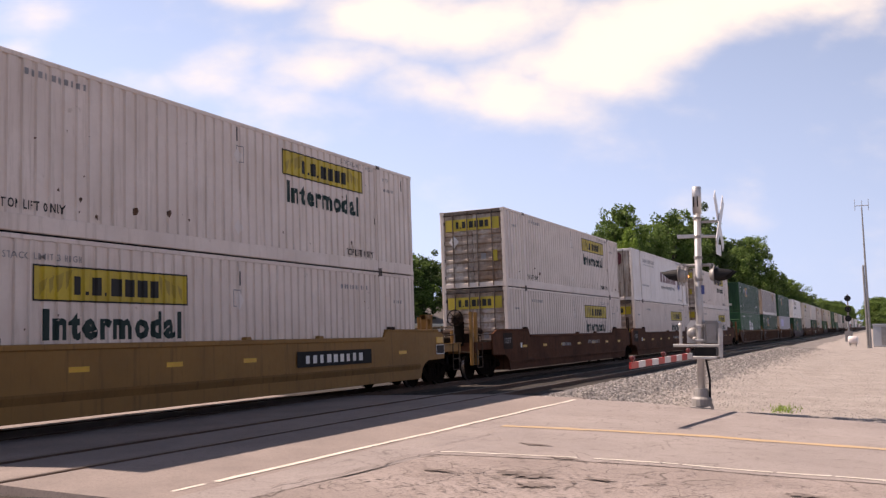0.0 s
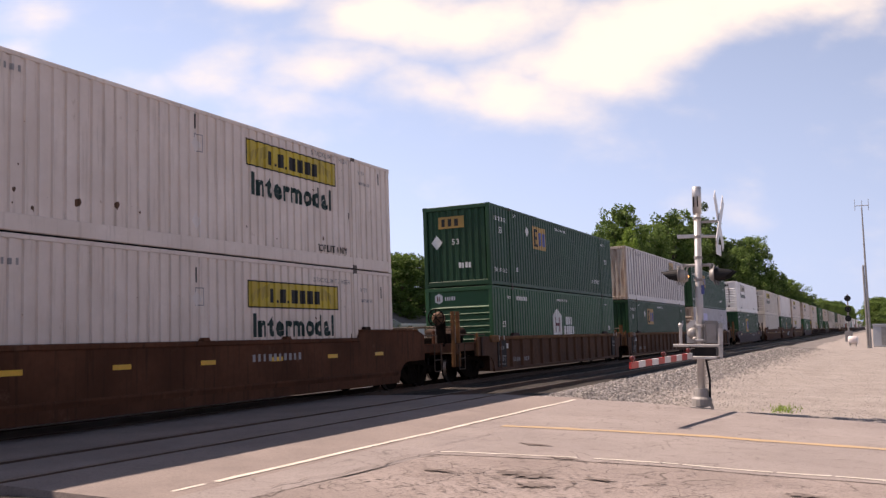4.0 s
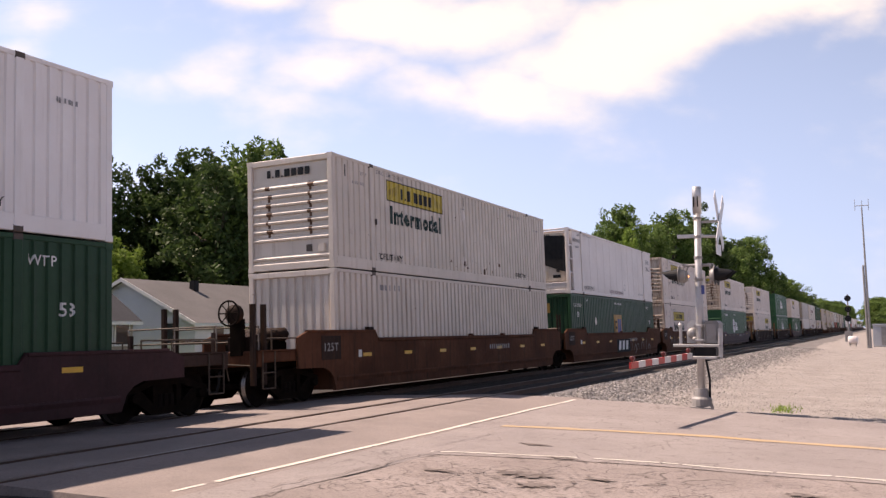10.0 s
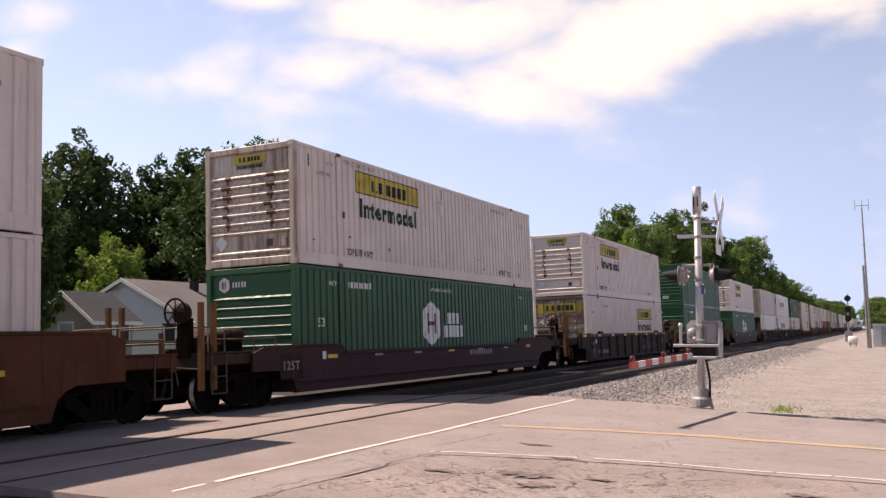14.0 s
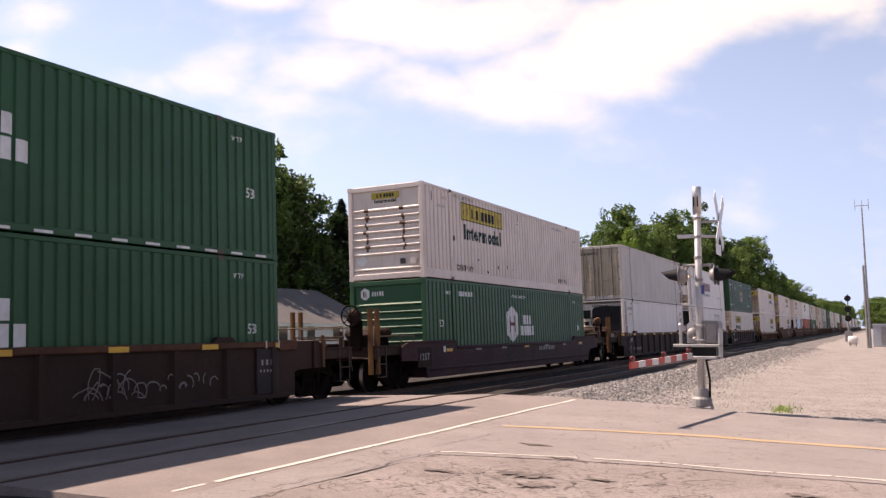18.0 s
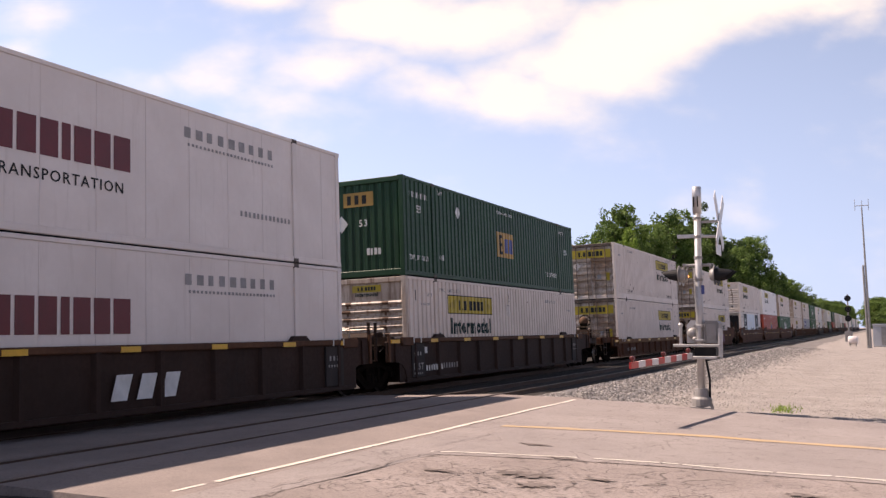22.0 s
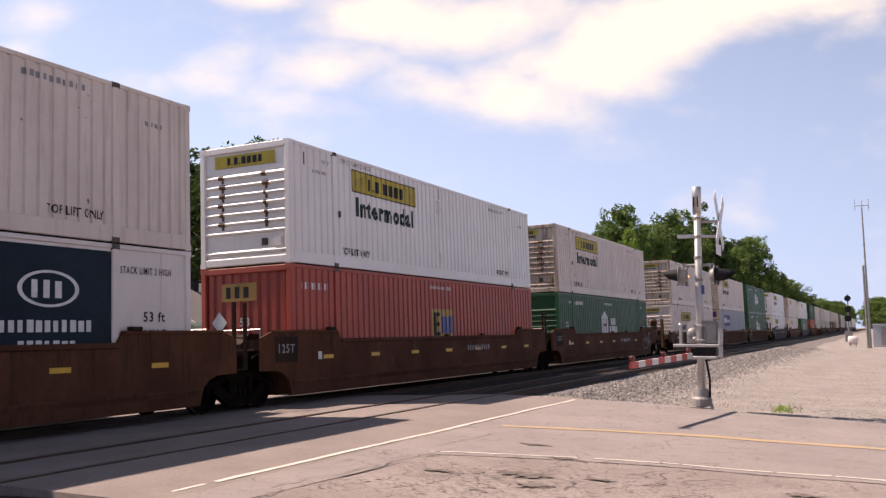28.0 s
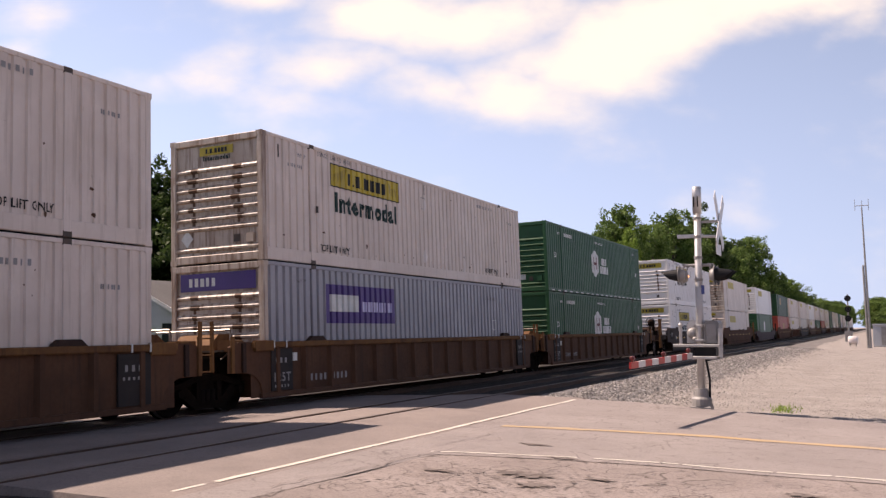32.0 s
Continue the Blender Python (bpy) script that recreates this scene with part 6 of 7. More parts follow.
solid("ground", sheet(spaced((-3000, -200, 700), (-200, -20, 15), (-20, -5.3, 1.2), (-5.3, 12, 0.5), (12, 60, 6), (60, 3000, 700)),
                      spaced((-1500, -60, 400), (-60, 0, 6), (0, 60, 1.2), (60, 300, 12), (300, 3500, 800)), ground_z), "gravel", "pale gravel and dirt ground beside the tracks", "ground", "structure")
solid("lawn", sheet(spaced((-600, -60, 90), (-60, -19.5, 3)), spaced((-200, 0, 25), (0, 120, 4), (120, 900, 80)), lambda x, y: -0.2 + 0.06 * noise.noise((x * 0.2, y * 0.2, 3))), "grass", "rough mown grass behind the railway", "grass", "structure")

ROAD_NEAR, ROAD_FAR = 6.83, 20.98
RAILS = [TRACK - 0.7525, TRACK + 0.7525, TRACK_B - 0.7525, TRACK_B + 0.7525]


def road_bump(x, y):
    return 0.012 * noise.noise((x * 0.7, y * 0.7, 1)) + 0.004 * noise.noise((x * 3, y * 3, 2))


def cross_z(x):
    """The crossing follows the lean of each track and is smooth between them."""
    k = [(-24, -0.12), (-16.5, -0.2), (RAILS[0], lean_z(RAILS[0], TRACK)), (RAILS[1], lean_z(RAILS[1], TRACK)), (RAILS[2], lean_z(RAILS[2], TRACK_B)), (RAILS[3], lean_z(RAILS[3], TRACK_B)), (-6.2, 0.0), (0, 0)]
    for (a, p), (b, q) in zip(k, k[1:]):
        if x <= b:
            return p + (q - p) * (x - a) / (b - a)
    return 0.0


def crossing():
    """The road surface between and beside the rails, in strips that leave the flangeways open."""
    root = thing("crossing_surface", "worn asphalt crossing strips between the rails", "road", "", "structure")
    cuts = []
    for r, inner in ((RAILS[0], 1), (RAILS[1], -1), (RAILS[2], 1), (RAILS[3], -1)):
        a, b = r - 0.045, r + 0.045
        if inner > 0:
            b += 0.085
        else:
            a -= 0.085
        cuts.append((a, b))
    spans = [(-24.0, cuts[0][0]), (cuts[0][1], cuts[1][0]), (cuts[1][1], cuts[2][0]), (cuts[2][1], cuts[3][0]), (cuts[3][1], -6.2)]
    ys = spaced((ROAD_NEAR, ROAD_FAR, 0.42))
    for a, b in spans:
        xs = spaced((a, b, 0.35))
        sh = sheet(xs, ys, lambda x, y: cross_z(x) - 0.014 + 0.5 * road_bump(x, y))
        n = len(ys)
        # sides down into the bed
        top = len(sh.v)
        for i, x in enumerate((a, b)):
            base = 0 if i == 0 else (len(xs) - 1) * n
            o = len(sh.v)
            sh.v += [(x, y, cross_z(x) - 0.2) for y in ys]
            sh.f += [(base + j, base + j + 1, o + j + 1, o + j) for j in range(n - 1)]
        for j in (0, n - 1):
            o = len(sh.v)
            sh.v += [(x, ys[j] + (-0.06 if j == 0 else 0.05), -0.25) for x in xs]
            sh.f += [(i * n + j, (i + 1) * n + j, o + i + 1, o + i) for i in range(len(xs) - 1)]
        part("surface_strip", sh, "panel", root)


crossing()


def road_z(x, y):
    return fall(x) - 0.012 + road_bump(x, y)


WHITE_EDGE = [(-5.5, 11.27), (-4.86, 11.52), (-3.77, 11.79), (-2.36, 12.03), (0, 12.19), (11.29, 12.61), (56.46, 15.06)]
YELLOW = [(-5.74, 14.56), (-4.3, 14.95), (-2.98, 15.21), (0.02, 15.29), (11.29, 15.9), (56.46, 18.35)]
FAR_EDGE = [(-6.4, 20.97), (-4.97, 20.97), (-3.65, 20.57), (-2.75, 20), (-1.65, 19.74), (0.05, 19.62), (11.29, 20.04), (56.46, 22.58)]


def along(line, x):
    for (x0, y0), (x1, y1) in zip(line, line[1:]):
        if x <= x1:
            return y0 + (y1 - y0) * (x - x0) / (x1 - x0)
    return line[-1][1]


def ribbon(line, x0, x1, lo, hi, lift=0.006, step=0.25, rag=0.0, seed=0):
    """A strip of paint or paving along a line, from lo to hi beside it, lying on the road."""
    sh = Shape()
    xs = spaced((x0, x1, step))
    k = 3 if hi - lo < 0.5 else max(3, int((hi - lo) / 0.3))
    vs = []
    for x in xs:
        c = along(line, x)
        r0, r1 = (rag * noise.noise((x * 5, seed, 0)), rag * noise.noise((x * 5, seed, 9))) if rag else (0, 0)
        for j in range(k + 1):
            y = c + lo + r0 + (hi + r1 - lo - r0) * j / k
            vs.append((x, y, road_z(x, y) + lift))
    sh.add(vs, [(i * (k + 1) + j, (i + 1) * (k + 1) + j, (i + 1) * (k + 1) + j + 1, i * (k + 1) + j + 1) for i in range(len(xs) - 1) for j in range(k)])
    return sh


def make_road():
    xs = spaced((-6.2, 6, 0.3), (6, 60, 3))
    sh, n = Shape(), 34
    vs = []
    for x in xs:
        a, b = along(WHITE_EDGE, x) - 0.25 if x > -5.55 else ROAD_NEAR, along(FAR_EDGE, x)
        for j in range(n + 1):
            y = a + (b - a) * j / n
            if j == n:
                y += 0.1 * noise.noise((x * 2.2, 5, 0))
            vs.append((x, y, road_z(x, y) - (0.05 if j == n else 0)))
    sh.add(vs, [(i * (n + 1) + j, (i + 1) * (n + 1) + j, (i + 1) * (n + 1) + j + 1, i * (n + 1) + j + 1) for i in range(len(xs) - 1) for j in range(n)])
    solid("road", sh, "asphalt", "sun-bleached two-lane asphalt road over the tracks", "road", "structure")
    sh = sheet(spaced((-5.8, 8, 0.25), (8, 40, 4)), spaced((-25, 2, 3), (2, 13.2, 0.25)),
               lambda x, y: road_z(x, y) - 0.008 + 0.02 * min(1.0, max(0.0, (along(WHITE_EDGE, x) - 0.25 - y) / 0.8)) * noise.noise((x * 1.6, y * 1.6, 7)) - (0.06 if y > along(WHITE_EDGE, x) + 0.35 else 0) - (0.3 if (y < ROAD_NEAR and x < -5.4) else 0))
    solid("apron", sh, "apron", "broken and patched asphalt beside the road", "pavement", "structure")
    # paint
    sh = Shape()
    ys = spaced((8.0, 20.3, 0.3))
    sh.add([(x, y, road_z(x, y) + 0.006) for y in ys for x in (-6.46 + 0.012 * (y - 7.1), -6.365 + 0.0125 * (y - 7.1))], [(2 * i, 2 * i + 1, 2 * i + 3, 2 * i + 2) for i in range(len(ys) - 1)])
    solid("stop_line", sh, "linewhite", "white painted line along the track", "road marking", "structure")
    solid("stop_line", Shape().add([(x, y, road_z(x, y) + 0.006) for y in (7.35, 7.6, 7.85) for x in (-6.455 + 0.012 * (y - 7.1), -6.4 + 0.0125 * (y - 7.1))], [(0, 1, 3, 2), (2, 3, 5, 4)]), "linewhite", "short worn end of the painted line", "road marking", "structure")
    gaps = [(-5.46, -3.62), (-3.4, -2.35), (-2.31, -1.24), (-1.2, -0.58), (-0.54, 3.0), (3.2, 30)]
    for a, b in gaps:
        solid("edge_line", ribbon(WHITE_EDGE, a, b, -0.034, 0.034, rag=0.018, seed=a), "linewhite", "worn white road edge line", "road marking", "structure")
    solid("centre_line", ribbon(YELLOW, -5.74, 40, -0.12, 0.12, rag=0.08, seed=2), "lineyellow", "faded yellow centre line", "road marking", "structure")
    # worn patches, chips and cracks
    rr = random.Random(5)
    holes = [(-4.5, 12.65, 0.3, 0.09), (-3.75, 11.62, 0.26, 0.07), (-3.7, 10.2, 0.4, 0.2), (-3.45, 9.6, 0.24, 0.16), (-4.7, 9.9, 0.26, 0.1), (-0.75, 10.62, 0.3, 0.13), (-2.9, 10.35, 0.22, 0.09)]
    for k, (cx, cy, rx, ry) in enumerate(holes):
        sh = Shape()
        n = 44
        ring = []
        for i in range(n):
            a = 2 * math.pi * i / n
            q = 0.75 + 0.75 * noise.noise((2.6 * math.cos(a), 2.6 * math.sin(a), k * 7.0)) + 0.5 * noise.noise((9 * math.cos(a), 9 * math.sin(a), k * 3.0))
            ring.append((cx + rx * q * math.cos(a), cy + ry * q * math.sin(a)))
        sh.add([(x, y, road_z(x, y) + 0.012) for x, y in ring] + [(cx, cy, road_z(cx, cy) + 0.002)], [(i, (i + 1) % n, n) for i in range(n)])
        solid("pothole", sh, "patch", "dark worn patch in the asphalt", "pothole", "structure")
    sh = Shape()

    def chip(x, y, r):
        n = rr.randint(5, 8)
        t = rr.uniform(0, 6.283)
        ring = [(x + 1.7 * r * rr.uniform(0.5, 1.2) * math.cos(t + 6.283 * i / n), y + 0.75 * r * rr.uniform(0.5, 1.2) * math.sin(t + 6.283 * i / n)) for i in range(n)]
        sh.add([(u, v, road_z(u, v) + 0.014) for u, v in ring], [tuple(range(n))])

    for k in range(1100):
        x, y = (rr.gauss(-4.0, 0.9), rr.gauss(9.7, 0.9)) if k % 3 else (rr.uniform(-5.5, 0.5), rr.uniform(8.2, 11.6))
        if y < along(WHITE_EDGE, x) - 0.2 and x > -5.6:
            chip(x, y, rr.uniform(0.006, 0.022) * (1.8 if rr.random() < 0.08 else 1))
    for k in range(60):
        chip(rr.uniform(-6, 0.5), rr.uniform(12.2, 19.8), rr.uniform(0.006, 0.025))

    def crack(x, y, a, count, w0):
        for _ in range(count):
            d = rr.uniform(0.05, 0.13)
            x2, y2 = x + d * math.cos(a), y + d * math.sin(a)
            w = w0 * rr.uniform(0.4, 1.3)
            px, py = -math.sin(a) * w, math.cos(a) * w
            sh.add([(u, v, road_z(u, v) + 0.015) for u, v in ((x - px, y - py), (x2 - px, y2 - py), (x2 + px, y2 + py), (x + px, y + py))], [(0, 1, 2, 3)])
            x, y, a = x2, y2, a + rr.gauss(0, 0.35)

    for k in range(36):
        crack(rr.uniform(-5.5, 0.5), rr.uniform(8.2, 11.4), rr.choice((0, 3.14)) + rr.gauss(0.05, 0.35), rr.randint(3, 8), 0.004)
    for k in range(26):
        crack(rr.uniform(-5.7, 1.0), rr.uniform(12, 19.9), rr.gauss(0.0, 0.8), rr.randint(3, 7), 0.004)
    crack(-4.9, 20.2, 0.1, 14, 0.012)
    crack(-4.2, 19.4, 3.2, 8, 0.01)
    # the seam between road and apron
    x, y = -5.7, 8.0
    while y < 11.0:
        x2, y2 = x + rr.uniform(-0.05, 0.06), y + 0.11
        sh.add([(u, v, road_z(u, v) + 0.016) for u, v in ((x - 0.007, y), (x2 - 0.007, y2), (x2 + 0.007, y2), (x + 0.007, y))], [(0, 1, 2, 3)])
        x, y = x2, y2
    solid("pavement_cracks", sh, "patch", "dark cracks and chips in the worn asphalt", "crack", "stuff")


make_road()


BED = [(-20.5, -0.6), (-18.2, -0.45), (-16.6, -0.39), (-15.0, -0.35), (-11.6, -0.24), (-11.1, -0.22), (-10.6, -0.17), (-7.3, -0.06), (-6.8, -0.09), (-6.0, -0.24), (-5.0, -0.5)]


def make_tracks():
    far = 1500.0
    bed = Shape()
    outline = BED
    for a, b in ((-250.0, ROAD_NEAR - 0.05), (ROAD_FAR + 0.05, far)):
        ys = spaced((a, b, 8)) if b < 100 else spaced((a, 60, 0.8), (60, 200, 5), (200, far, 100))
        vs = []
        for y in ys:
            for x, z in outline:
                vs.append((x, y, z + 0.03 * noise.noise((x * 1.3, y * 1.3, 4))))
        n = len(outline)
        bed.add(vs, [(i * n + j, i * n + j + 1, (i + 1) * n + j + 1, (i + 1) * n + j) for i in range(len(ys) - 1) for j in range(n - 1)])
    solid("track_bed", bed, "ballast", "crushed-stone bed under both tracks, darkened for the train's shadow", "track bed", "structure")
    prof = [(-0.07, -0.17), (0.07, -0.17), (0.07, -0.155), (0.015, -0.135), (0.012, -0.04), (0.036, -0.03), (0.036, -0.003), (0.028, 0.0), (-0.028, 0.0), (-0.036, -0.003), (-0.036, -0.03), (-0.012, -0.04), (-0.015, -0.135), (-0.07, -0.155)]
    for x in RAILS:
        r = thing("rail", "long steel rail with a worn head", "rail", "rails of the two tracks", "structure")
        lz = lean_z(x, TRACK if x < -11.5 else TRACK_B)
        part("rail_web", Shape().prism([(u + x, w - 0.001 + lz) for u, w in prof], 1, -250, far), "rail", r)
        part("rail_head", Shape().box(x - 0.027, x + 0.027, -250, far, lz - 0.01, lz + 0.002), "railhead", r)
    tie = Shape().box(-1.3, 1.3, -0.11, 0.11, -0.33, -0.165, 0.015).mesh("sleeper", "timber")
    for c in (TRACK_B, TRACK):
        root = thing("sleepers", "creosoted timber sleepers under the rails", "sleeper", "", "structure")
        rr = random.Random(int(-c))
        for i in range(90 if c == TRACK_B else 30):
            part("sleeper", tie, "timber", root, at=(c + rr.uniform(-0.04, 0.04), ROAD_FAR + 0.5 + i * 0.52, 0.03 + (RAIL_Z if c == TRACK else 0))).rotation_euler = (0, radians(-CANT), rr.uniform(-0.02, 0.02))
    # sloping stone shoulder between the empty track and the lot
    ys = spaced((ROAD_FAR + 0.12, 60, 0.45), (60, 200, 3), (200, 900, 50))
    xs = spaced((-7.7, -3.6, 0.34))
    solid("ballast_shoulder", sheet(xs, ys, shoulder_z), "shoulder", "sloping grey crushed-stone shoulder of the track", "track bed", "structure")
    # loose stones of the shoulder and the lot
    rr = np.random.default_rng(3)
    n = 60000
    y = ROAD_FAR + 0.02 + 60 * rr.random(n) ** 2.3
    x = -7.6 + 8.6 * rr.random(n) ** 1.3
    y += np.where(x > -3.4, -0.9 * np.clip((x + 3.4) / 1.5, 0, 1), 0)
    keep = rr.random(n) < np.clip(1.2 - (x + 7.6) / 4.6, 0.34, 1)
    x, y = x[keep], y[keep]
    stones(x, y, rr, "ballast_stones", "grey crushed stone spread beside the track")


def shoulder_z(x, y):
    """Top of the stone shoulder: a rounded bank that runs out over the lot."""
    run = [(-7.7, -0.12), (-7.2, -0.03), (-6.6, 0.0), (-5.9, -0.05), (-5.0, -0.12), (-3.6, -0.2)]
    z = along(run, x) + 0.05 * noise.noise((x * 0.9, y * 0.45, 6)) + 0.025 * noise.noise((x * 3.1, y * 3.1, 2))
    edge = 0.8 * noise.noise((y * 0.3, 1.5, 0)) + 0.3 * noise.noise((y * 1.7, 4.5, 0))
    return z - 0.25 * max(0.0, x + 4.6 + edge) - 0.12 * max(0.0, 1 - (y - ROAD_FAR) / 1.2)


def bed_z(x):
    k = BED
    for (a, p), (b, q) in zip(k, k[1:]):
        if a <= x <= b:
            return p + (q - p) * (x - a) / (b - a)
    return -0.7


def stones(x, y, rr, name, label):
    base = np.array([(-1, -1, -1), (1, -1, -1), (1, 1, -1), (-1, 1, -1), (-.7, -.7, .8), (.7, -.7, .8), (.7, .7, .8), (-.7, .7, .8)], float)
    quads = np.array([(4, 5, 6, 7), (0, 1, 5, 4), (1, 2, 6, 5), (2, 3, 7, 6), (3, 0, 4, 7)])
    n = len(x)
    v = base[None] * (1 + 0.35 * (rr.random((n, 8, 3)) - 0.5))
    size = (0.008 + 0.016 * rr.random(n) ** 2) * np.clip(1.1 - (x + 6) / 4.5, 0.45, 1.1) + 0.0004 * (y - 20) * np.clip(-(x + 3.5) / 2, 0.2, 1)
    v = v * size[:, None, None] * np.stack([rr.uniform(.7, 1.4, n), rr.uniform(.7, 1.4, n), rr.uniform(.6, 1.1, n)], 1)[:, None]
    a = rr.random(n) * 6.283
    c, s = np.cos(a)[:, None], np.sin(a)[:, None]
    vx, vy = v[..., 0] * c - v[..., 1] * s, v[..., 0] * s + v[..., 1] * c
    z = np.array([max(ground_z(p, q), bed_z(p), shoulder_z(p, q) if -7.7 < p < -3.6 else -1.0) for p, q in zip(x, y)])
    out = np.stack([vx + x[:, None], vy + y[:, None], v[..., 2] + z[:, None] + size[:, None] * 0.4], 2).reshape(-1, 3)
    f = (quads[None] + 8 * np.arange(n)[:, None, None]).reshape(-1, 4)
    me = bpy.data.meshes.new(name)
    me.from_pydata(out.tolist(), [], f.tolist())
    me.materials.append(M["stone"])
    tagged(new(name, me), label, "gravel", "", "stuff")


make_tracks()


# ---- crossing signal ----
def crossing_signal():
    px, py, pz = -3.455, 20.27, -0.11
    root = thing("crossing_signal", "weathered aluminium crossing signal with flashers and a lowered gate", "crossing signal")
    root.location, root.scale = (px, py, pz), (1.0586, 1.0586, 1.0586)
    part("base", Shape().box(-0.2, 0.2, -0.2, 0.2, -0.1, 0.06, 0.02).rings(2, (0, 0, 0), [(0.06, 0.21), (0.2, 0.2), (0.24, 0.15), (0.4, 0.13)], 16), "greymetal", root)
    part("mast", Shape().rings(2, (0, 0, 0), [(0.3, 0.078), (2.0, 0.075), (4.3, 0.068)], 18), "alu", root, smooth=True)
    part("mast_cap", Shape().rings(2, (0, 0, 4.12), [(-0.2, 0.088), (0.2, 0.092), (0.34, 0.092), (0.35, 0.08)], 16), "alu", root, smooth=True)
    for dx in (-0.05, 0.03):
        part("cap_slot", Shape().box(dx - 0.012, dx + 0.012, -0.098, -0.085, 4.05, 4.26), "hood", root)
    for z in (2.55, 3.0, 3.42, 3.8):
        part("band_clamp", Shape().rings(2, (0, 0, z), [(0, 0.085), (0.05, 0.085)], 14), "greymetal", root)
    # crossbuck, faces the road traffic
    xb = part("crossbuck", Shape().box(0.05, 0.42, -0.02, 0.02, 3.72, 3.77), "greymetal", root, "thin sign bracket")
    for sgn in (-1, 1):
        sh = Shape()
        h, w = 0.7, 0.115
        o = []
        for u, v in ((-h, -w), (h, -w), (h, w), (-h, w)):
            o.append(((u - sgn * v) * 0.7071, 3.74 + (sgn * u + v) * 0.7071))
        sh.prism(o, 0, 0.42 + 0.02 * (sgn > 0), 0.432 + 0.02 * (sgn > 0))
        part("blade", sh, "signwhite", xb, "white sign blade")
    part("track_sign", Shape().box(0.4, 0.412, -0.3, 0.3, 3.06, 3.28, 0.002), "signwhite", root, "small plain white plate")
    part("cross_arm", Shape().tube((-0.4, 0, 3.48), (0.42, 0, 3.44), 0.03, n=8).box(-0.4, 0.1, -0.05, 0.05, 3.43, 3.5), "alu", root)
    part("lamp_arm", Shape().tube((-0.25, -0.25, 2.87), (-0.25, 0.25, 2.87), 0.028, n=8).tube((0.25, -0.25, 2.87), (0.25, 0.25, 2.87), 0.028, n=8).tube((-0.3, 0, 2.87), (0.3, 0, 2.87), 0.03, n=8), "greymetal", root)
    for face, xo in ((-1, -0.34), (1, 0.34)):
        for dy in (-0.19, 0.19):
            lamp = part("flasher", Shape().rings(0, (xo, dy, 2.66), [(-face * 0.1, 0.03), (-face * 0.085, 0.1), (-face * 0.02, 0.135), (0, 0.14)], 18), "greymetal", root, "black flashing lamp with a long hood", True)
            part("background_disc", Shape().rings(0, (xo, dy, 2.66), [(0, 0.2), (face * 0.014, 0.2)], 26), "greymetal", lamp)
            part("disc_face", Shape().rings(0, (xo + face * 0.014, dy, 2.66), [(0, 0.198), (face * 0.006, 0.196)], 26), "hood", lamp)
            part("lamp_lens", Shape().rings(0, (xo + face * 0.02, dy, 2.66), [(0, 0.105), (face * 0.02, 0.1), (face * 0.035, 0.07)], 18), "lens", lamp, "dark red lamp lens", True)
            if dy > 0 and face < 0:
                part("pilot_light", Shape().rings(0, (xo - face * 0.1, dy, 2.66), [(0, 0.02), (-face * 0.015, 0.012)], 8), "pilot", lamp, "tiny glowing orange pilot light")
            n = 16
            vs, fs = [], []
            for k, d in enumerate((0.0, 0.12, 0.24, 0.36)):
                for i in range(n + 1):
                    a = radians(-55 + 290 * i / n)
                    back = 0.2 * (1 - math.sin(a)) / 2 * d / 0.36
                    for rad in (0.13 - 0.05 * d / 0.36, 0.136 - 0.05 * d / 0.36):
                        vs.append((xo + face * (0.02 + d - back), dy + rad * math.cos(a), 2.66 - 0.02 * d + rad * math.sin(a)))
            m = 2 * (n + 1)
            for k in range(3):
                for i in range(n):
                    for q in (0, 1):
                        fs.append((k * m + 2 * i + q, k * m + 2 * i + 2 + q, (k + 1) * m + 2 * i + 2 + q, (k + 1) * m + 2 * i + q))
            part("hood", Shape().add(vs, fs), "hood", lamp)
            part("lamp_bracket", Shape().tube((xo - face * 0.05, dy, 2.72), (xo - face * 0.1, dy, 2.87), 0.02, n=6), "greymetal", lamp)
    # gate mechanism
    part("gate_mechanism", Shape().prism([(0.08, 1.3), (0.38, 1.3), (0.38, 1.7), (0.34, 1.75), (0.12, 1.75), (0.08, 1.7)], 1, -0.08, 0.42), "greymetal", root, "grey cast gate machine housing")
    part("mechanism_door", Shape().box(0.12, 0.34, -0.1, -0.08, 1.36, 1.68, 0.02), "greymetal", root)
    part("gear_housing", Shape().prism([(-0.28, 1.3), (0.07, 1.3), (0.07, 1.76), (-0.2, 1.76), (-0.28, 1.66)], 1, 0.08, 0.4), "alu", root)
    part("crank_housing", Shape().rings(1, (-0.16, -0.02, 1.5), [(0, 0.06), (0.03, 0.1), (0.12, 0.12)], 16).rings(1, (-0.1, -0.05, 1.38), [(0, 0.03), (0.03, 0.055), (0.15, 0.06)], 12), "greymetal", root, smooth=True)
    part("counterweight_arm", Shape().box(-0.5, 0.46, -0.22, -0.16, 1.23, 1.285, 0.012), "alu", root)
    part("yoke_upright", Shape().box(0.38, 0.46, -0.22, -0.15, 1.0, 1.6, 0.015), "alu", root)
    part("yoke_upright", Shape().box(-0.38, -0.325, -0.2, -0.14, 1.26, 1.64, 0.012).rings(2, (-0.352, -0.17, 1.63), [(0, 0.045), (0.04, 0.05), (0.08, 0.03)], 10), "alu", root)
    part("gate_yoke", Shape().box(-0.26, 0.42, -0.34, -0.28, 0.99, 1.05, 0.012).box(0.36, 0.42, -0.34, -0.18, 0.99, 1.05), "alu", root)
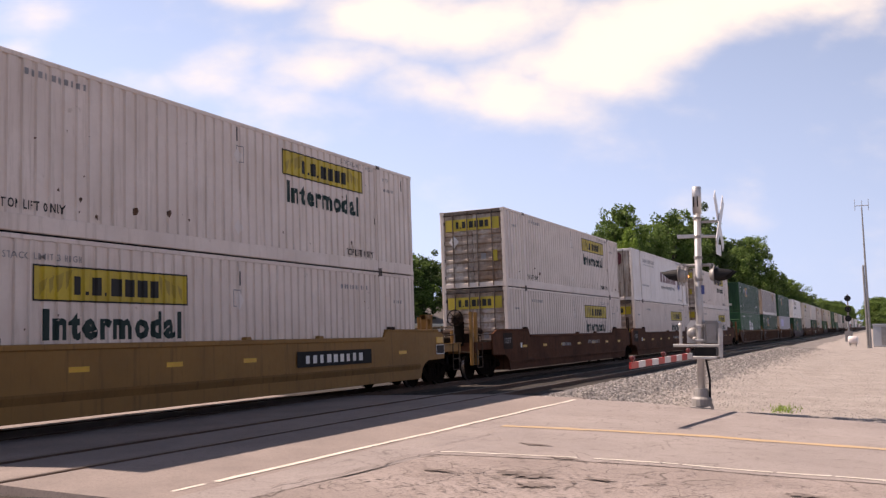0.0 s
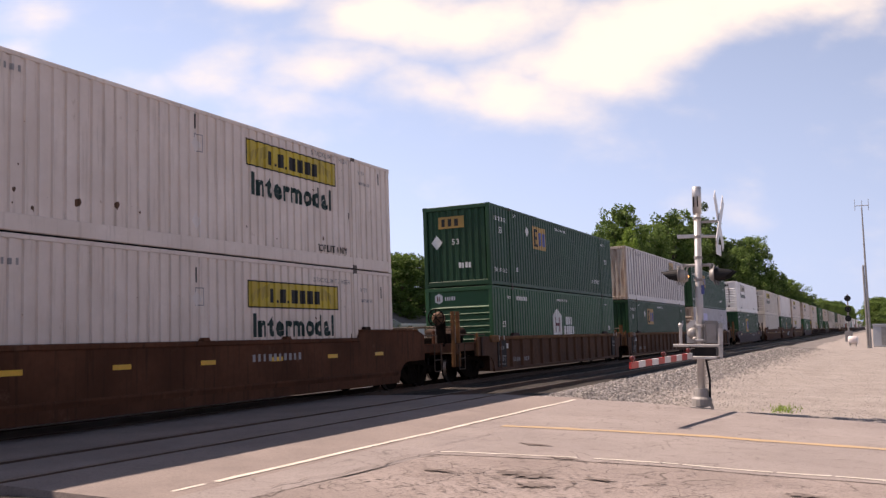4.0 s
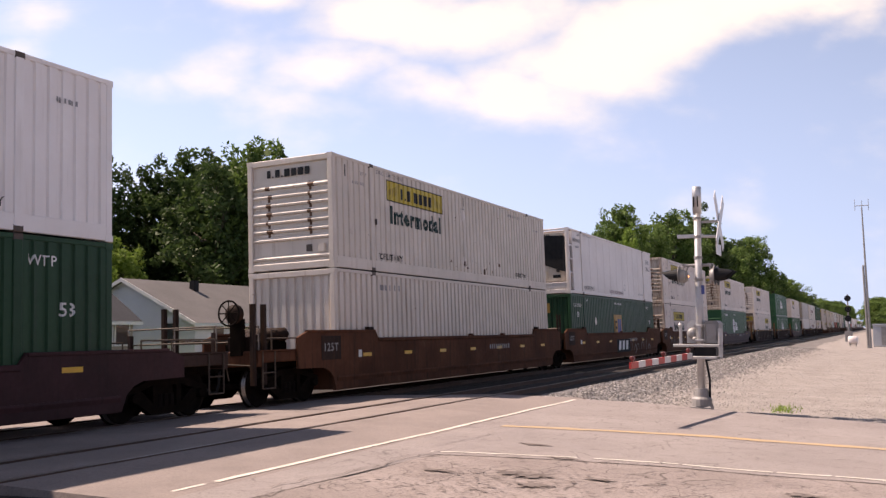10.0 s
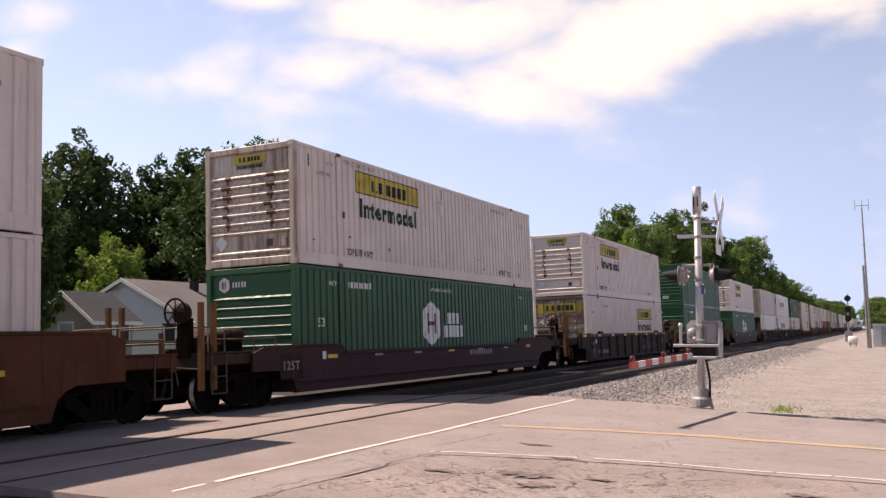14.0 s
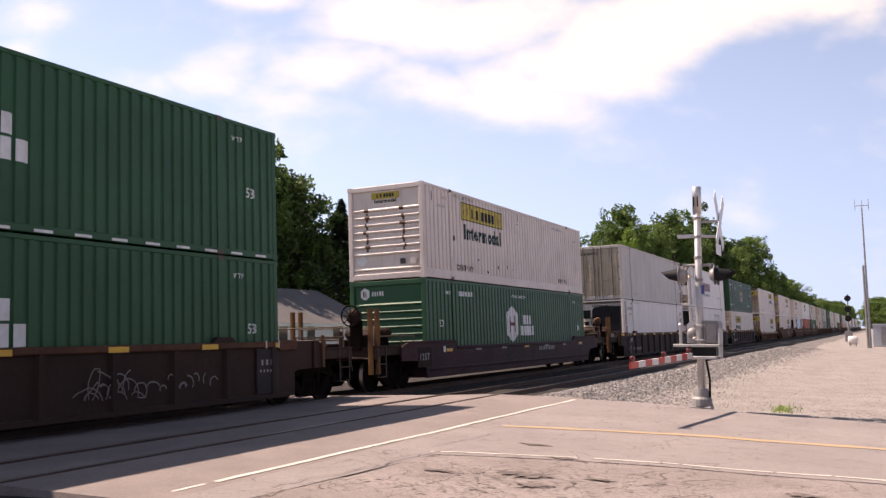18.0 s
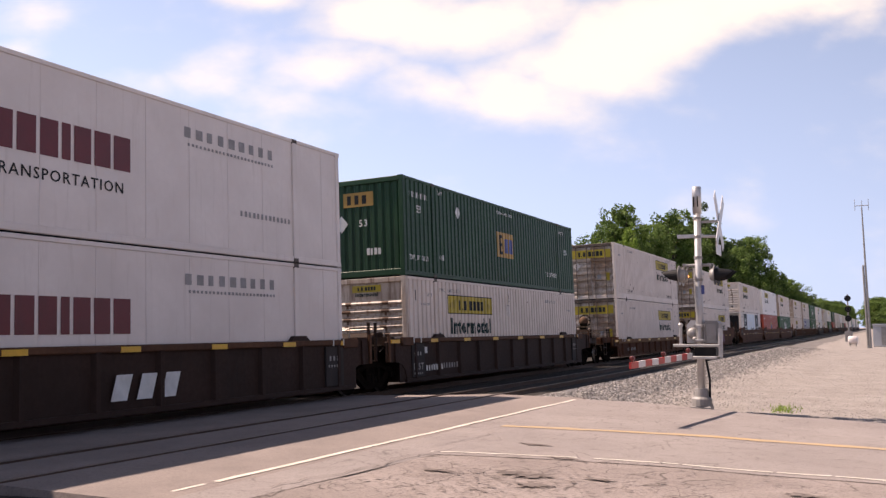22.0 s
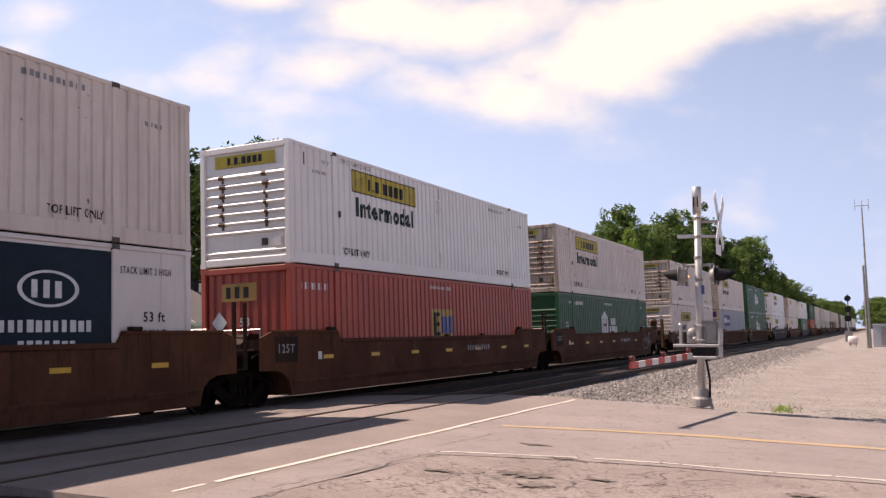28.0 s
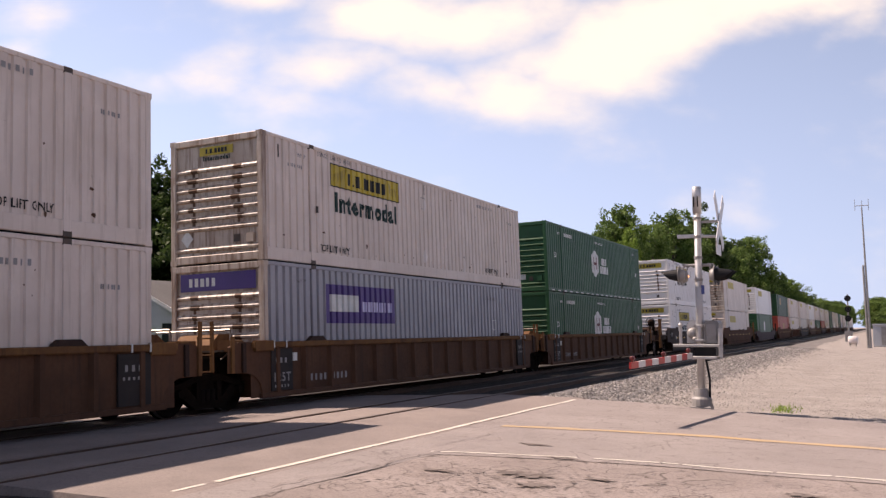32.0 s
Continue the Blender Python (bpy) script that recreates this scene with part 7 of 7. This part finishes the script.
    part("gate_shaft", Shape().box(-0.1, 0.32, -0.12, 0.34, 1.04, 1.22, 0.03), "hood", root)
    for z in (1.33, 1.62):
        part("post_bracket", Shape().box(-0.11, 0.11, -0.13, -0.075, z, z + 0.05, 0.01).box(-0.1, -0.07, -0.13, 0.1, z, z + 0.05).box(0.07, 0.1, -0.13, 0.1, z, z + 0.05), "alu", root)
    part("post_strap", Shape().box(-0.03, 0.03, -0.125, -0.085, 1.36, 1.64, 0.01), "alu", root)
    part("warning_plate", Shape().box(0.06, 0.12, -0.09, -0.08, 2.28, 2.46), "blue", root, "small blue plate")
    part("cable", Shape().tube((0.1, -0.05, 1.05), (0.17, -0.03, 0.6), 0.024, n=6).tube((0.17, -0.03, 0.6), (0.16, 0, 0.15), 0.024, n=6), "hood", root)
    # gate arm, lowered across the lane
    a, b = Vector((-0.12, -0.35, 1.06)), Vector((-0.444, -4.03, 0.995))
    d = b - a
    arm = None
    n = 10
    for i in range(n):
        p, q = a + d * (i / n), a + d * ((i + 1) / n)
        h0, h1 = 0.058 - 0.0005 * i, 0.058 - 0.0005 * (i + 1)
        sh = Shape()
        vs = []
        for c, h in ((p, h0), (q, h1)):
            for dx in (-0.02, 0.02):
                for dz in (-h, h):
                    vs.append((c.x + dx, c.y, c.z + dz))
        sh.add(vs, [(0, 1, 3, 2), (4, 6, 7, 5), (0, 4, 5, 1), (2, 3, 7, 6), (0, 2, 6, 4), (1, 5, 7, 3)])
        if arm is None:
            arm = part("gate_arm", sh, "signwhite", root, "red and white striped gate arm")
        else:
            part("gate_stripe", sh, "signred" if i % 2 else "signwhite", arm)
    for f in (0.06, 0.5, 0.97):
        c = a + d * f
        part("arm_lamp", Shape().rings(1, (c.x, c.y, c.z + 0.115), [(-0.05, 0.025), (-0.04, 0.04), (0.04, 0.04), (0.05, 0.025)], 12).box(c.x - 0.015, c.x + 0.015, c.y - 0.03, c.y + 0.03, c.z + 0.05, c.z + 0.1), "lampred", arm, "small dark red arm lamp")


crossing_signal()


# ---- beyond the track ----
def house(x0, x1, y0, y1, eave, ridge, wall_mat, roof_mat, label, hip=0.0, vents=()):
    """A low house whose ridge runs along y."""
    root = thing("house", label, "house", "houses behind the railway")
    xm = (x0 + x1) / 2
    g = -0.25
    part("wall", Shape().prism([(x0, g), (x1, g), (x1, eave)] + ([(xm, ridge - 0.15)] if not hip else []) + [(x0, eave)], 1, y0, y1), wall_mat, root)
    ov = 0.35
    for s, xe in ((-1, x0 - ov), (1, x1 + ov)):
        drop = (ridge - eave) / abs(xm - (x0 if s < 0 else x1)) * ov
        lo = eave - drop
        sh = Shape()
        a, b = y0 - ov, y1 + ov
        sh.add([(xe, a, lo), (xe, b, lo), (xm, b - hip, ridge), (xm, a + hip, ridge), (xe, a, lo - 0.14), (xe, b, lo - 0.14), (xm, b - hip, ridge - 0.14), (xm, a + hip, ridge - 0.14)],
               [(0, 1, 2, 3), (7, 6, 5, 4), (0, 4, 5, 1), (1, 5, 6, 2), (2, 6, 7, 3), (3, 7, 4, 0)])
        part("roof_slope", sh, roof_mat, root)
        part("fascia", Shape().box(*sorted((xe, xe + 0.03 * s)), a, b, lo - 0.2, lo - 0.01), "trimwhite", root)
        if not hip:
            part("bargeboard", Shape().prism([(xe, lo - 0.2), (xm, ridge - 0.2), (xm, ridge + 0.02), (xe, lo + 0.02)], 1, a - 0.04, a), "trimwhite", root)
    if hip:
        for e, a in ((1, y0 - ov), (-1, y1 + ov)):
            part("hip_slope", Shape().add([(x0 - ov, a, eave - 0.15), (x1 + ov, a, eave - 0.15), (xm, a + e * (hip + 0.0), ridge), (xm, a + e * hip, ridge - 0.14)], [(0, 1, 2), (0, 3, 1), (0, 2, 3), (1, 3, 2)]), roof_mat, root)
    for y in spaced((y0 + 2, y1 - 2, 3.4)):
        w = part("window", Shape().box(x1 - 0.02, x1 + 0.05, y - 0.55, y + 0.55, 0.7, 2.0), "trimwhite", root)
        part("pane", Shape().box(x1 + 0.03, x1 + 0.06, y - 0.46, y + 0.46, 0.79, 1.91), "glass", w)
    w = part("window", Shape().box(x1 - 2.4, x1 - 1.3, y0 - 0.05, y0 + 0.02, 0.7, 2.0), "trimwhite", root)
    part("pane", Shape().box(x1 - 2.31, x1 - 1.39, y0 - 0.06, y0 - 0.03, 0.79, 1.91), "glass", w)
    for y in vents:
        z = ridge - 0.5
        part("roof_vent", Shape().box(xm + 0.9, xm + 1.35, y - 0.22, y + 0.22, z - 0.3, z + 0.55, 0.04), "hood", root)
    return root


house(-45.1, -34.7, 41.3, 61.5, 2.1, 4.56, "siding", "shingle", "long pale house with a grey shingle roof", 0.0, (46.0,))
house(-40.2, -36.3, 35.4, 38.2, 2.26, 3.6, "siding_b", "shingle_b", "small tan house with a dark shingle roof")
house(-47.0, -39.0, 74.0, 92.0, 2.2, 4.0, "siding", "shingle", "pale house with a grey roof among trees")


def leaf_cloud(rr, centres, per, size, droop=0.0):
    """Many small leaf sprays round the given clump centres (x, y, z, radius)."""
    sh = Shape()
    for cx, cy, cz, r in centres:
        for _ in range(per):
            d = Vector((rr.gauss(0, 1), rr.gauss(0, 1), rr.gauss(0, 0.8))).normalized() * r * rr.uniform(0.45, 1.05)
            c = Vector((cx, cy, cz)) + d
            u = Vector((rr.gauss(0, 1), rr.gauss(0, 1), rr.gauss(0, 0.6) - droop)).normalized()
            w = u.cross(Vector((rr.gauss(0, 1), rr.gauss(0, 1), rr.gauss(0, 1)))).normalized()
            s = size * rr.uniform(0.55, 1.3)
            sh.add([c - u * s, c + w * s * 0.42 + u * s * 0.1, c + u * s, c - w * s * 0.42 - u * s * 0.1], [(0, 1, 2, 3)])
    return sh


def tree_model(seed, height, width, leaf, bare=0.28, clumps=80, per=110, size=0.27, inner=700):
    """A broad tree of unit place: tapered trunk, limbs and a crown of leaf clumps."""
    rr = random.Random(seed)
    root = thing("tree", "broad leafy tree with an uneven crown", "tree", "trees behind the railway")
    trunk = Shape()
    p = Vector((0, 0, -0.3))
    limbs = []
    steps = 6
    for i in range(steps):
        q = p + Vector((rr.gauss(0, 0.12), rr.gauss(0, 0.12), height * 0.62 / steps))
        trunk.tube(p, q, 0.03 * height * (1 - i / steps * 0.7) * 0.6, 0.03 * height * (1 - (i + 1) / steps * 0.7) * 0.6, n=8, caps=False)
        p = q
        if i >= 1:
            limbs.append(Vector(q))
    part("trunk", trunk, "bark", root, smooth=True)
    sh = Shape()
    centres = []
    lobes = max(9, clumps // 6)
    for i in range(lobes):
        # each limb carries a lobe of several clumps, with open air between the lobes
        a = 2.4 * i + rr.uniform(-0.4, 0.4)
        t = (i + rr.random()) / lobes
        z = height * (bare + (1 - bare) * (0.05 + 0.9 * t))
        reach = width / 2 * math.sin(math.pi * min(0.97, 0.18 + 0.78 * t)) ** 0.7 * rr.uniform(0.45, 0.92)
        c = Vector((reach * math.cos(a), reach * math.sin(a), z))
        o = min(limbs, key=lambda l: abs(l.z - (z - 0.35 * reach)))
        mid = (o + c) / 2 + Vector((0, 0, -0.08 * reach))
        sh.tube(o, mid, 0.0062 * height, 0.0042 * height, n=5, caps=False).tube(mid, c, 0.0042 * height, 0.012, n=5, caps=False)
        big = width * rr.uniform(0.1, 0.17)
        for k in range(clumps // lobes):
            d = Vector((rr.gauss(0, 1), rr.gauss(0, 1), rr.gauss(0.15, 0.75))) * big * 0.72
            if d.length > 1.15 * big:
                d *= 1.15 * big / d.length
            q = c + d
            centres.append((q.x, q.y, q.z, width * rr.uniform(0.045, 0.095)))
            if k % 2 == 0:
                sh.tube(c, q, 0.014, 0.006, n=4, caps=False)
    part("limb_structure", sh, "bark", root)
    crown = leaf_cloud(rr, centres, per, size)
    # larger, older leaves in the shade of the crown
    deep = [(0, 0, height * (bare + (1 - bare) * f), width * 0.3 * math.sin(math.pi * (0.2 + 0.65 * f))) for f in (0.2, 0.4, 0.6, 0.78)]
    core = leaf_cloud(rr, deep, inner // 6, size * 2.2)
    crown.add(core.v, core.f)
    part("crown", crown, leaf, root)
    return root


def spruce_model(seed, height, width):
    rr = random.Random(seed)
    root = thing("spruce", "dark pointed spruce tree", "tree", "trees behind the railway")
    part("trunk", Shape().tube((0, 0, -0.3), (0, 0, height * 0.97), 0.2, 0.03, n=8), "bark", root)
    sh = Shape()
    for i in range(2600):
        t = rr.random() ** 0.8
        z = height * (0.08 + 0.92 * t)
        layer = 0.75 + 0.25 * math.sin(z * 5.2)
        r = width / 2 * (1 - t) ** 0.85 * rr.uniform(0.3, 1.0) * layer + 0.05
        a = rr.uniform(0, 6.283)
        c = Vector((r * math.cos(a), r * math.sin(a), z - 0.22 * r))
        u = Vector((math.cos(a), math.sin(a), -0.35 + rr.gauss(0, 0.15)))
        w = Vector((-math.sin(a), math.cos(a), rr.gauss(0, 0.3)))
        s = rr.uniform(0.2, 0.42)
        sh.add([c - u * s, c + w * s * 0.35, c + u * s, c - w * s * 0.35], [(0, 1, 2, 3)])
    part("needles", sh, "needles", root)
    return root


def plant_trees():
    rr = random.Random(11)
    kinds = [tree_model(1, 14, 10, "leaf", 0.24, 150, 72, 0.24), tree_model(2, 14, 9, "leafdark", 0.24, 150, 72, 0.24), tree_model(3, 14, 11, "leafdark", 0.18, 170, 72, 0.25), tree_model(4, 14, 8.5, "leaf", 0.3, 78, 52, 0.21, 90), tree_model(7, 14, 10, "leafdark", 0.02, 180, 78, 0.25, 1500)]
    bush = tree_model(5, 14, 15, "leaflight", 0.05, 140, 120, 0.29, 600)
    spr = spruce_model(6, 14, 7)
    first = set()

    def plant(k, x, y, h, w=None):
        s = h / 14
        m = pose(x, y, -0.3, 0, 0, rr.uniform(0, 360))
        ob = kinds[k] if isinstance(k, int) else k
        wide = s * rr.uniform(0.92, 1.1) if w is None else w / 10
        if ob.name not in first:
            first.add(ob.name)
            ob.matrix_basis = m
        else:
            ob = copy_thing(ob, m)
        ob.scale = (wide, wide, s)

    for k, x, y, h, w in TREES:
        plant({"b": bush, "s": spr}.get(k, k), x, y, h, w)
    # woods behind the far tree line, and along the line where it fades
    for i in range(44):
        y = 100 + 5.2 * i
        plant(rr.choice((0, 1, 2)), -36 - rr.uniform(0, 6), y, along(SKYLINE, y) * rr.uniform(0.74, 0.86), 11)
    for i in range(44):
        y = 330 + 17.5 * i
        plant(rr.choice((0, 0, 3, 1)), -25 - rr.uniform(0, 4), y, along(SKYLINE, y) * rr.uniform(0.86, 0.98), 12)
    for i in range(14):
        plant(rr.choice((0, 1, 0)), -1.5 + rr.uniform(0, 7), 230 + 16 * i, rr.uniform(8, 11), 9)


# kind, x, y, height, width
TREES = [(4, -39.0, 29.2, 11.3, 8.5), (4, -38.0, 32.0, 10.0, 4.6), (2, -57.5, 54.5, 16.3, 9.8), (1, -55.7, 60.3, 14.9, 7.5), (0, -58.5, 49.8, 14.4, 6.5), (2, -62.9, 60.3, 12.4, 12), (2, -62.5, 52, 13.5, 10), (4, -54.0, 46.0, 8.6, 8), (4, -58.0, 58.0, 8.2, 12),
         (4, -49, 36.5, 9, 8), (2, -62, 44, 15, 11), (1, -57.6, 66.9, 15.2, 8), ("b", -49.3, 49.8, 7.5, 4.5), (4, -54, 64, 9, 10), (2, -52, 36, 14, 9), (4, -33.5, 24.5, 8, 6),
         (2, -46, 56.5, 14.2, 8.5), (0, -45, 60.5, 16.6, 8.5), (2, -47, 65, 15.7, None), (0, -48, 68.5, 15.3, None), (1, -52, 61, 16, None), ("s", -42.5, 69.6, 13.2, 11), (1, -46, 75, 12, None), ("b", -42, 70.2, 4.6, 4),
         (0, -41, 78, 9.0, None), (1, -42, 82, 8.8, None), (0, -38, 89, 7.6, None), (2, -45, 93, 9.5, None), (1, -38, 94, 8.5, None), (2, -55, 80, 12, None), (2, -56, 70, 15, None), (0, -41, 98, 10, None), (3, -34, 104, 8.6, None),
         ("b", -23.5, 96, 10.9, 3.0), (3, -27, 94.5, 12.3, 6.4), (3, -27, 99.5, 11.8, 6.7), (0, -27, 107, 15.9, 7.8), (1, -29, 113, 13.6, 8.4), (0, -27, 121, 15.4, 7.8), (0, -27, 136.7, 18.6, 10.1), (1, -30, 143, 16.0, 11.2), (0, -27, 152, 17.6, 9.8), (2, -27, 162, 20.8, 11.2),
         (0, -28, 176, 18.2, 11.2), (0, -27, 191, 18.6, 11.2), (1, -29, 210, 20, 14.0), (0, -27, 231, 23.4, 12.5), (2, -29, 236, 21, 9), (1, -27, 270, 17.4, 9.8), (0, -27, 300, 16.2, 14.0), (0, -27, 325, 17.2, 16.8), (1, -27, 365, 14.4, 18.2), (0, -27, 464, 15.2, 19.6)]
SKYLINE = [(100, 12), (118, 14.5), (136, 18), (162, 20), (191, 18.6), (231, 22), (262, 17), (325, 16), (365, 14.4), (464, 15.0), (676, 19.5), (900, 24)]
plant_trees()


# an unseen plain wall, added behind the road's near side to shape sky and bounce light
solid("wall_east", Shape().box(14, 14.4, -70, 70, -1.0, 4.2), "brickwall", "unseen plain brown wall added to shape the fill light", "wall", "structure")


# ---- far right: mast, signal, tank, cabinet ----
def far_things():
    g = fall(-1.1) - 0.03
    m = thing("radio_mast", "slender grey radio mast with a small antenna", "mast")
    m.location, m.scale = (-0.7, 86.4, g), (1.063, 1.063, 1.063)
    part("pole", Shape().tube((0, 0, 0), (-0.25, 0, 11.3), 0.11, 0.05, n=10), "greymetal", m)
    part("support_pole", Shape().tube((-0.18, 0, 0), (-0.32, 0, 6.6), 0.09, 0.08, n=10), "greymetal", m)
    part("antenna", Shape().tube((-0.75, 0, 11.4), (0.25, 0, 11.4), 0.03, n=6).tube((-0.75, 0, 11.0), (-0.75, 0, 11.9), 0.02, n=6).tube((0.25, 0, 11.0), (0.25, 0, 11.9), 0.02, n=6).tube((-0.25, 0, 11.3), (-0.25, 0, 11.8), 0.02, n=6), "greymetal", m)
    s = thing("railway_signal", "black railway signal with two heads on a mast", "signal")
    s.location = (-3.1, 113.7, fall(-3.1) - 0.05)
    part("mast", Shape().tube((0, 0, 0), (0, 0, 5.4), 0.09, 0.08, n=10), "greymetal", s)
    for z in (4.95, 3.75, 2.7):
        h = part("signal_head", Shape().rings(1, (0, -0.12, z), [(0, 0.33), (0.05, 0.34), (0.16, 0.26)], 22), "hood", s)
        part("visor", Shape().rings(1, (0, -0.4, z), [(0, 0.17), (0.28, 0.19)], 14), "hood", h)
    part("relay_box", Shape().box(-0.4, 0.4, -0.3, 0.3, 0.1, 1.3, 0.03), "greymetal", s)
    t = thing("storage_tank", "small white tank on short legs", "tank")
    t.location, t.scale = (-2.24, 94.5, fall(-2.4) - 0.04), (0.6, 0.6, 0.72)
    part("vessel", Shape().rings(0, (0, 0, 0.75), [(-0.75, 0.1), (-0.68, 0.4), (-0.5, 0.55), (0.5, 0.55), (0.68, 0.4), (0.75, 0.1)], 18), "tank", t, smooth=True)
    for x in (-0.45, 0.45):
        part("leg", Shape().box(x - 0.06, x + 0.06, -0.35, 0.35, -0.05, 0.4), "greymetal", t)
    c = thing("equipment_cabinet", "pale grey metal equipment cabinet beside the track", "cabinet")
    c.location = (0.66, 97.8, fall(0.5) - 0.05)
    part("body", Shape().box(-1.2, 1.2, -1.0, 1.0, 0, 2.0, 0.03), "shed", c)
    part("roof", Shape().prism([(-1.3, 2.0), (1.3, 2.0), (1.2, 2.15), (-1.2, 2.15)], 1, -1.1, 1.1), "shed", c)
    part("door", Shape().box(-0.5, 0.5, -1.03, -1.0, 0.15, 1.85), "greymetal", c)
    # weeds at the road's edge
    rr = random.Random(4)
    sh = Shape()
    for _ in range(160):
        x, y = -1.98 + rr.gauss(0, 0.15), 21.7 + rr.gauss(0, 0.45)
        z = ground_z(x, y)
        a, h = rr.uniform(0, 6.283), rr.uniform(0.03, 0.11)
        dx, dy = 0.014 * math.cos(a), 0.014 * math.sin(a)
        lx, ly = rr.gauss(0, 0.05), rr.gauss(0, 0.05)
        sh.add([(x - dx, y - dy, z), (x + dx, y + dy, z), (x + lx, y + ly, z + h)], [(0, 1, 2)])
    solid("weeds", sh, "leaflight", "small tuft of green weeds in the gravel", "weeds", "stuff")


far_things()


# ---- what moves ----
def motions():
    """The train rolls past at a steady speed; its wheels turn."""
    step = 1 / FPS
    times = (0.0, step, 16.0, 32.0 - step, 32.0)
    for ob, x, y, z, turn in MOVING:
        walk(ob, [(t, pose(x, y - SPEED * t, z, 0, CANT if turn else -CANT, turn)) for t in times])
    spin = math.degrees(SPEED * step / WHEEL_R)
    rows = {}
    for ob in scene.objects:
        if "axle" not in ob:
            continue
        k = ob["axle"]
        if k not in rows:
            y = ob.location.y
            walk(ob, [(i * step, pose(0, y, WHEEL_R, (spin * i) % 360.0)) for i in range(32 * FPS + 1)])
            rows[k] = ob.animation_data
        else:
            ob.rotation_mode = "QUATERNION"
            keys = ob.animation_data_create()
            keys.action, keys.action_slot = rows[k].action, rows[k].action_slot


motions()
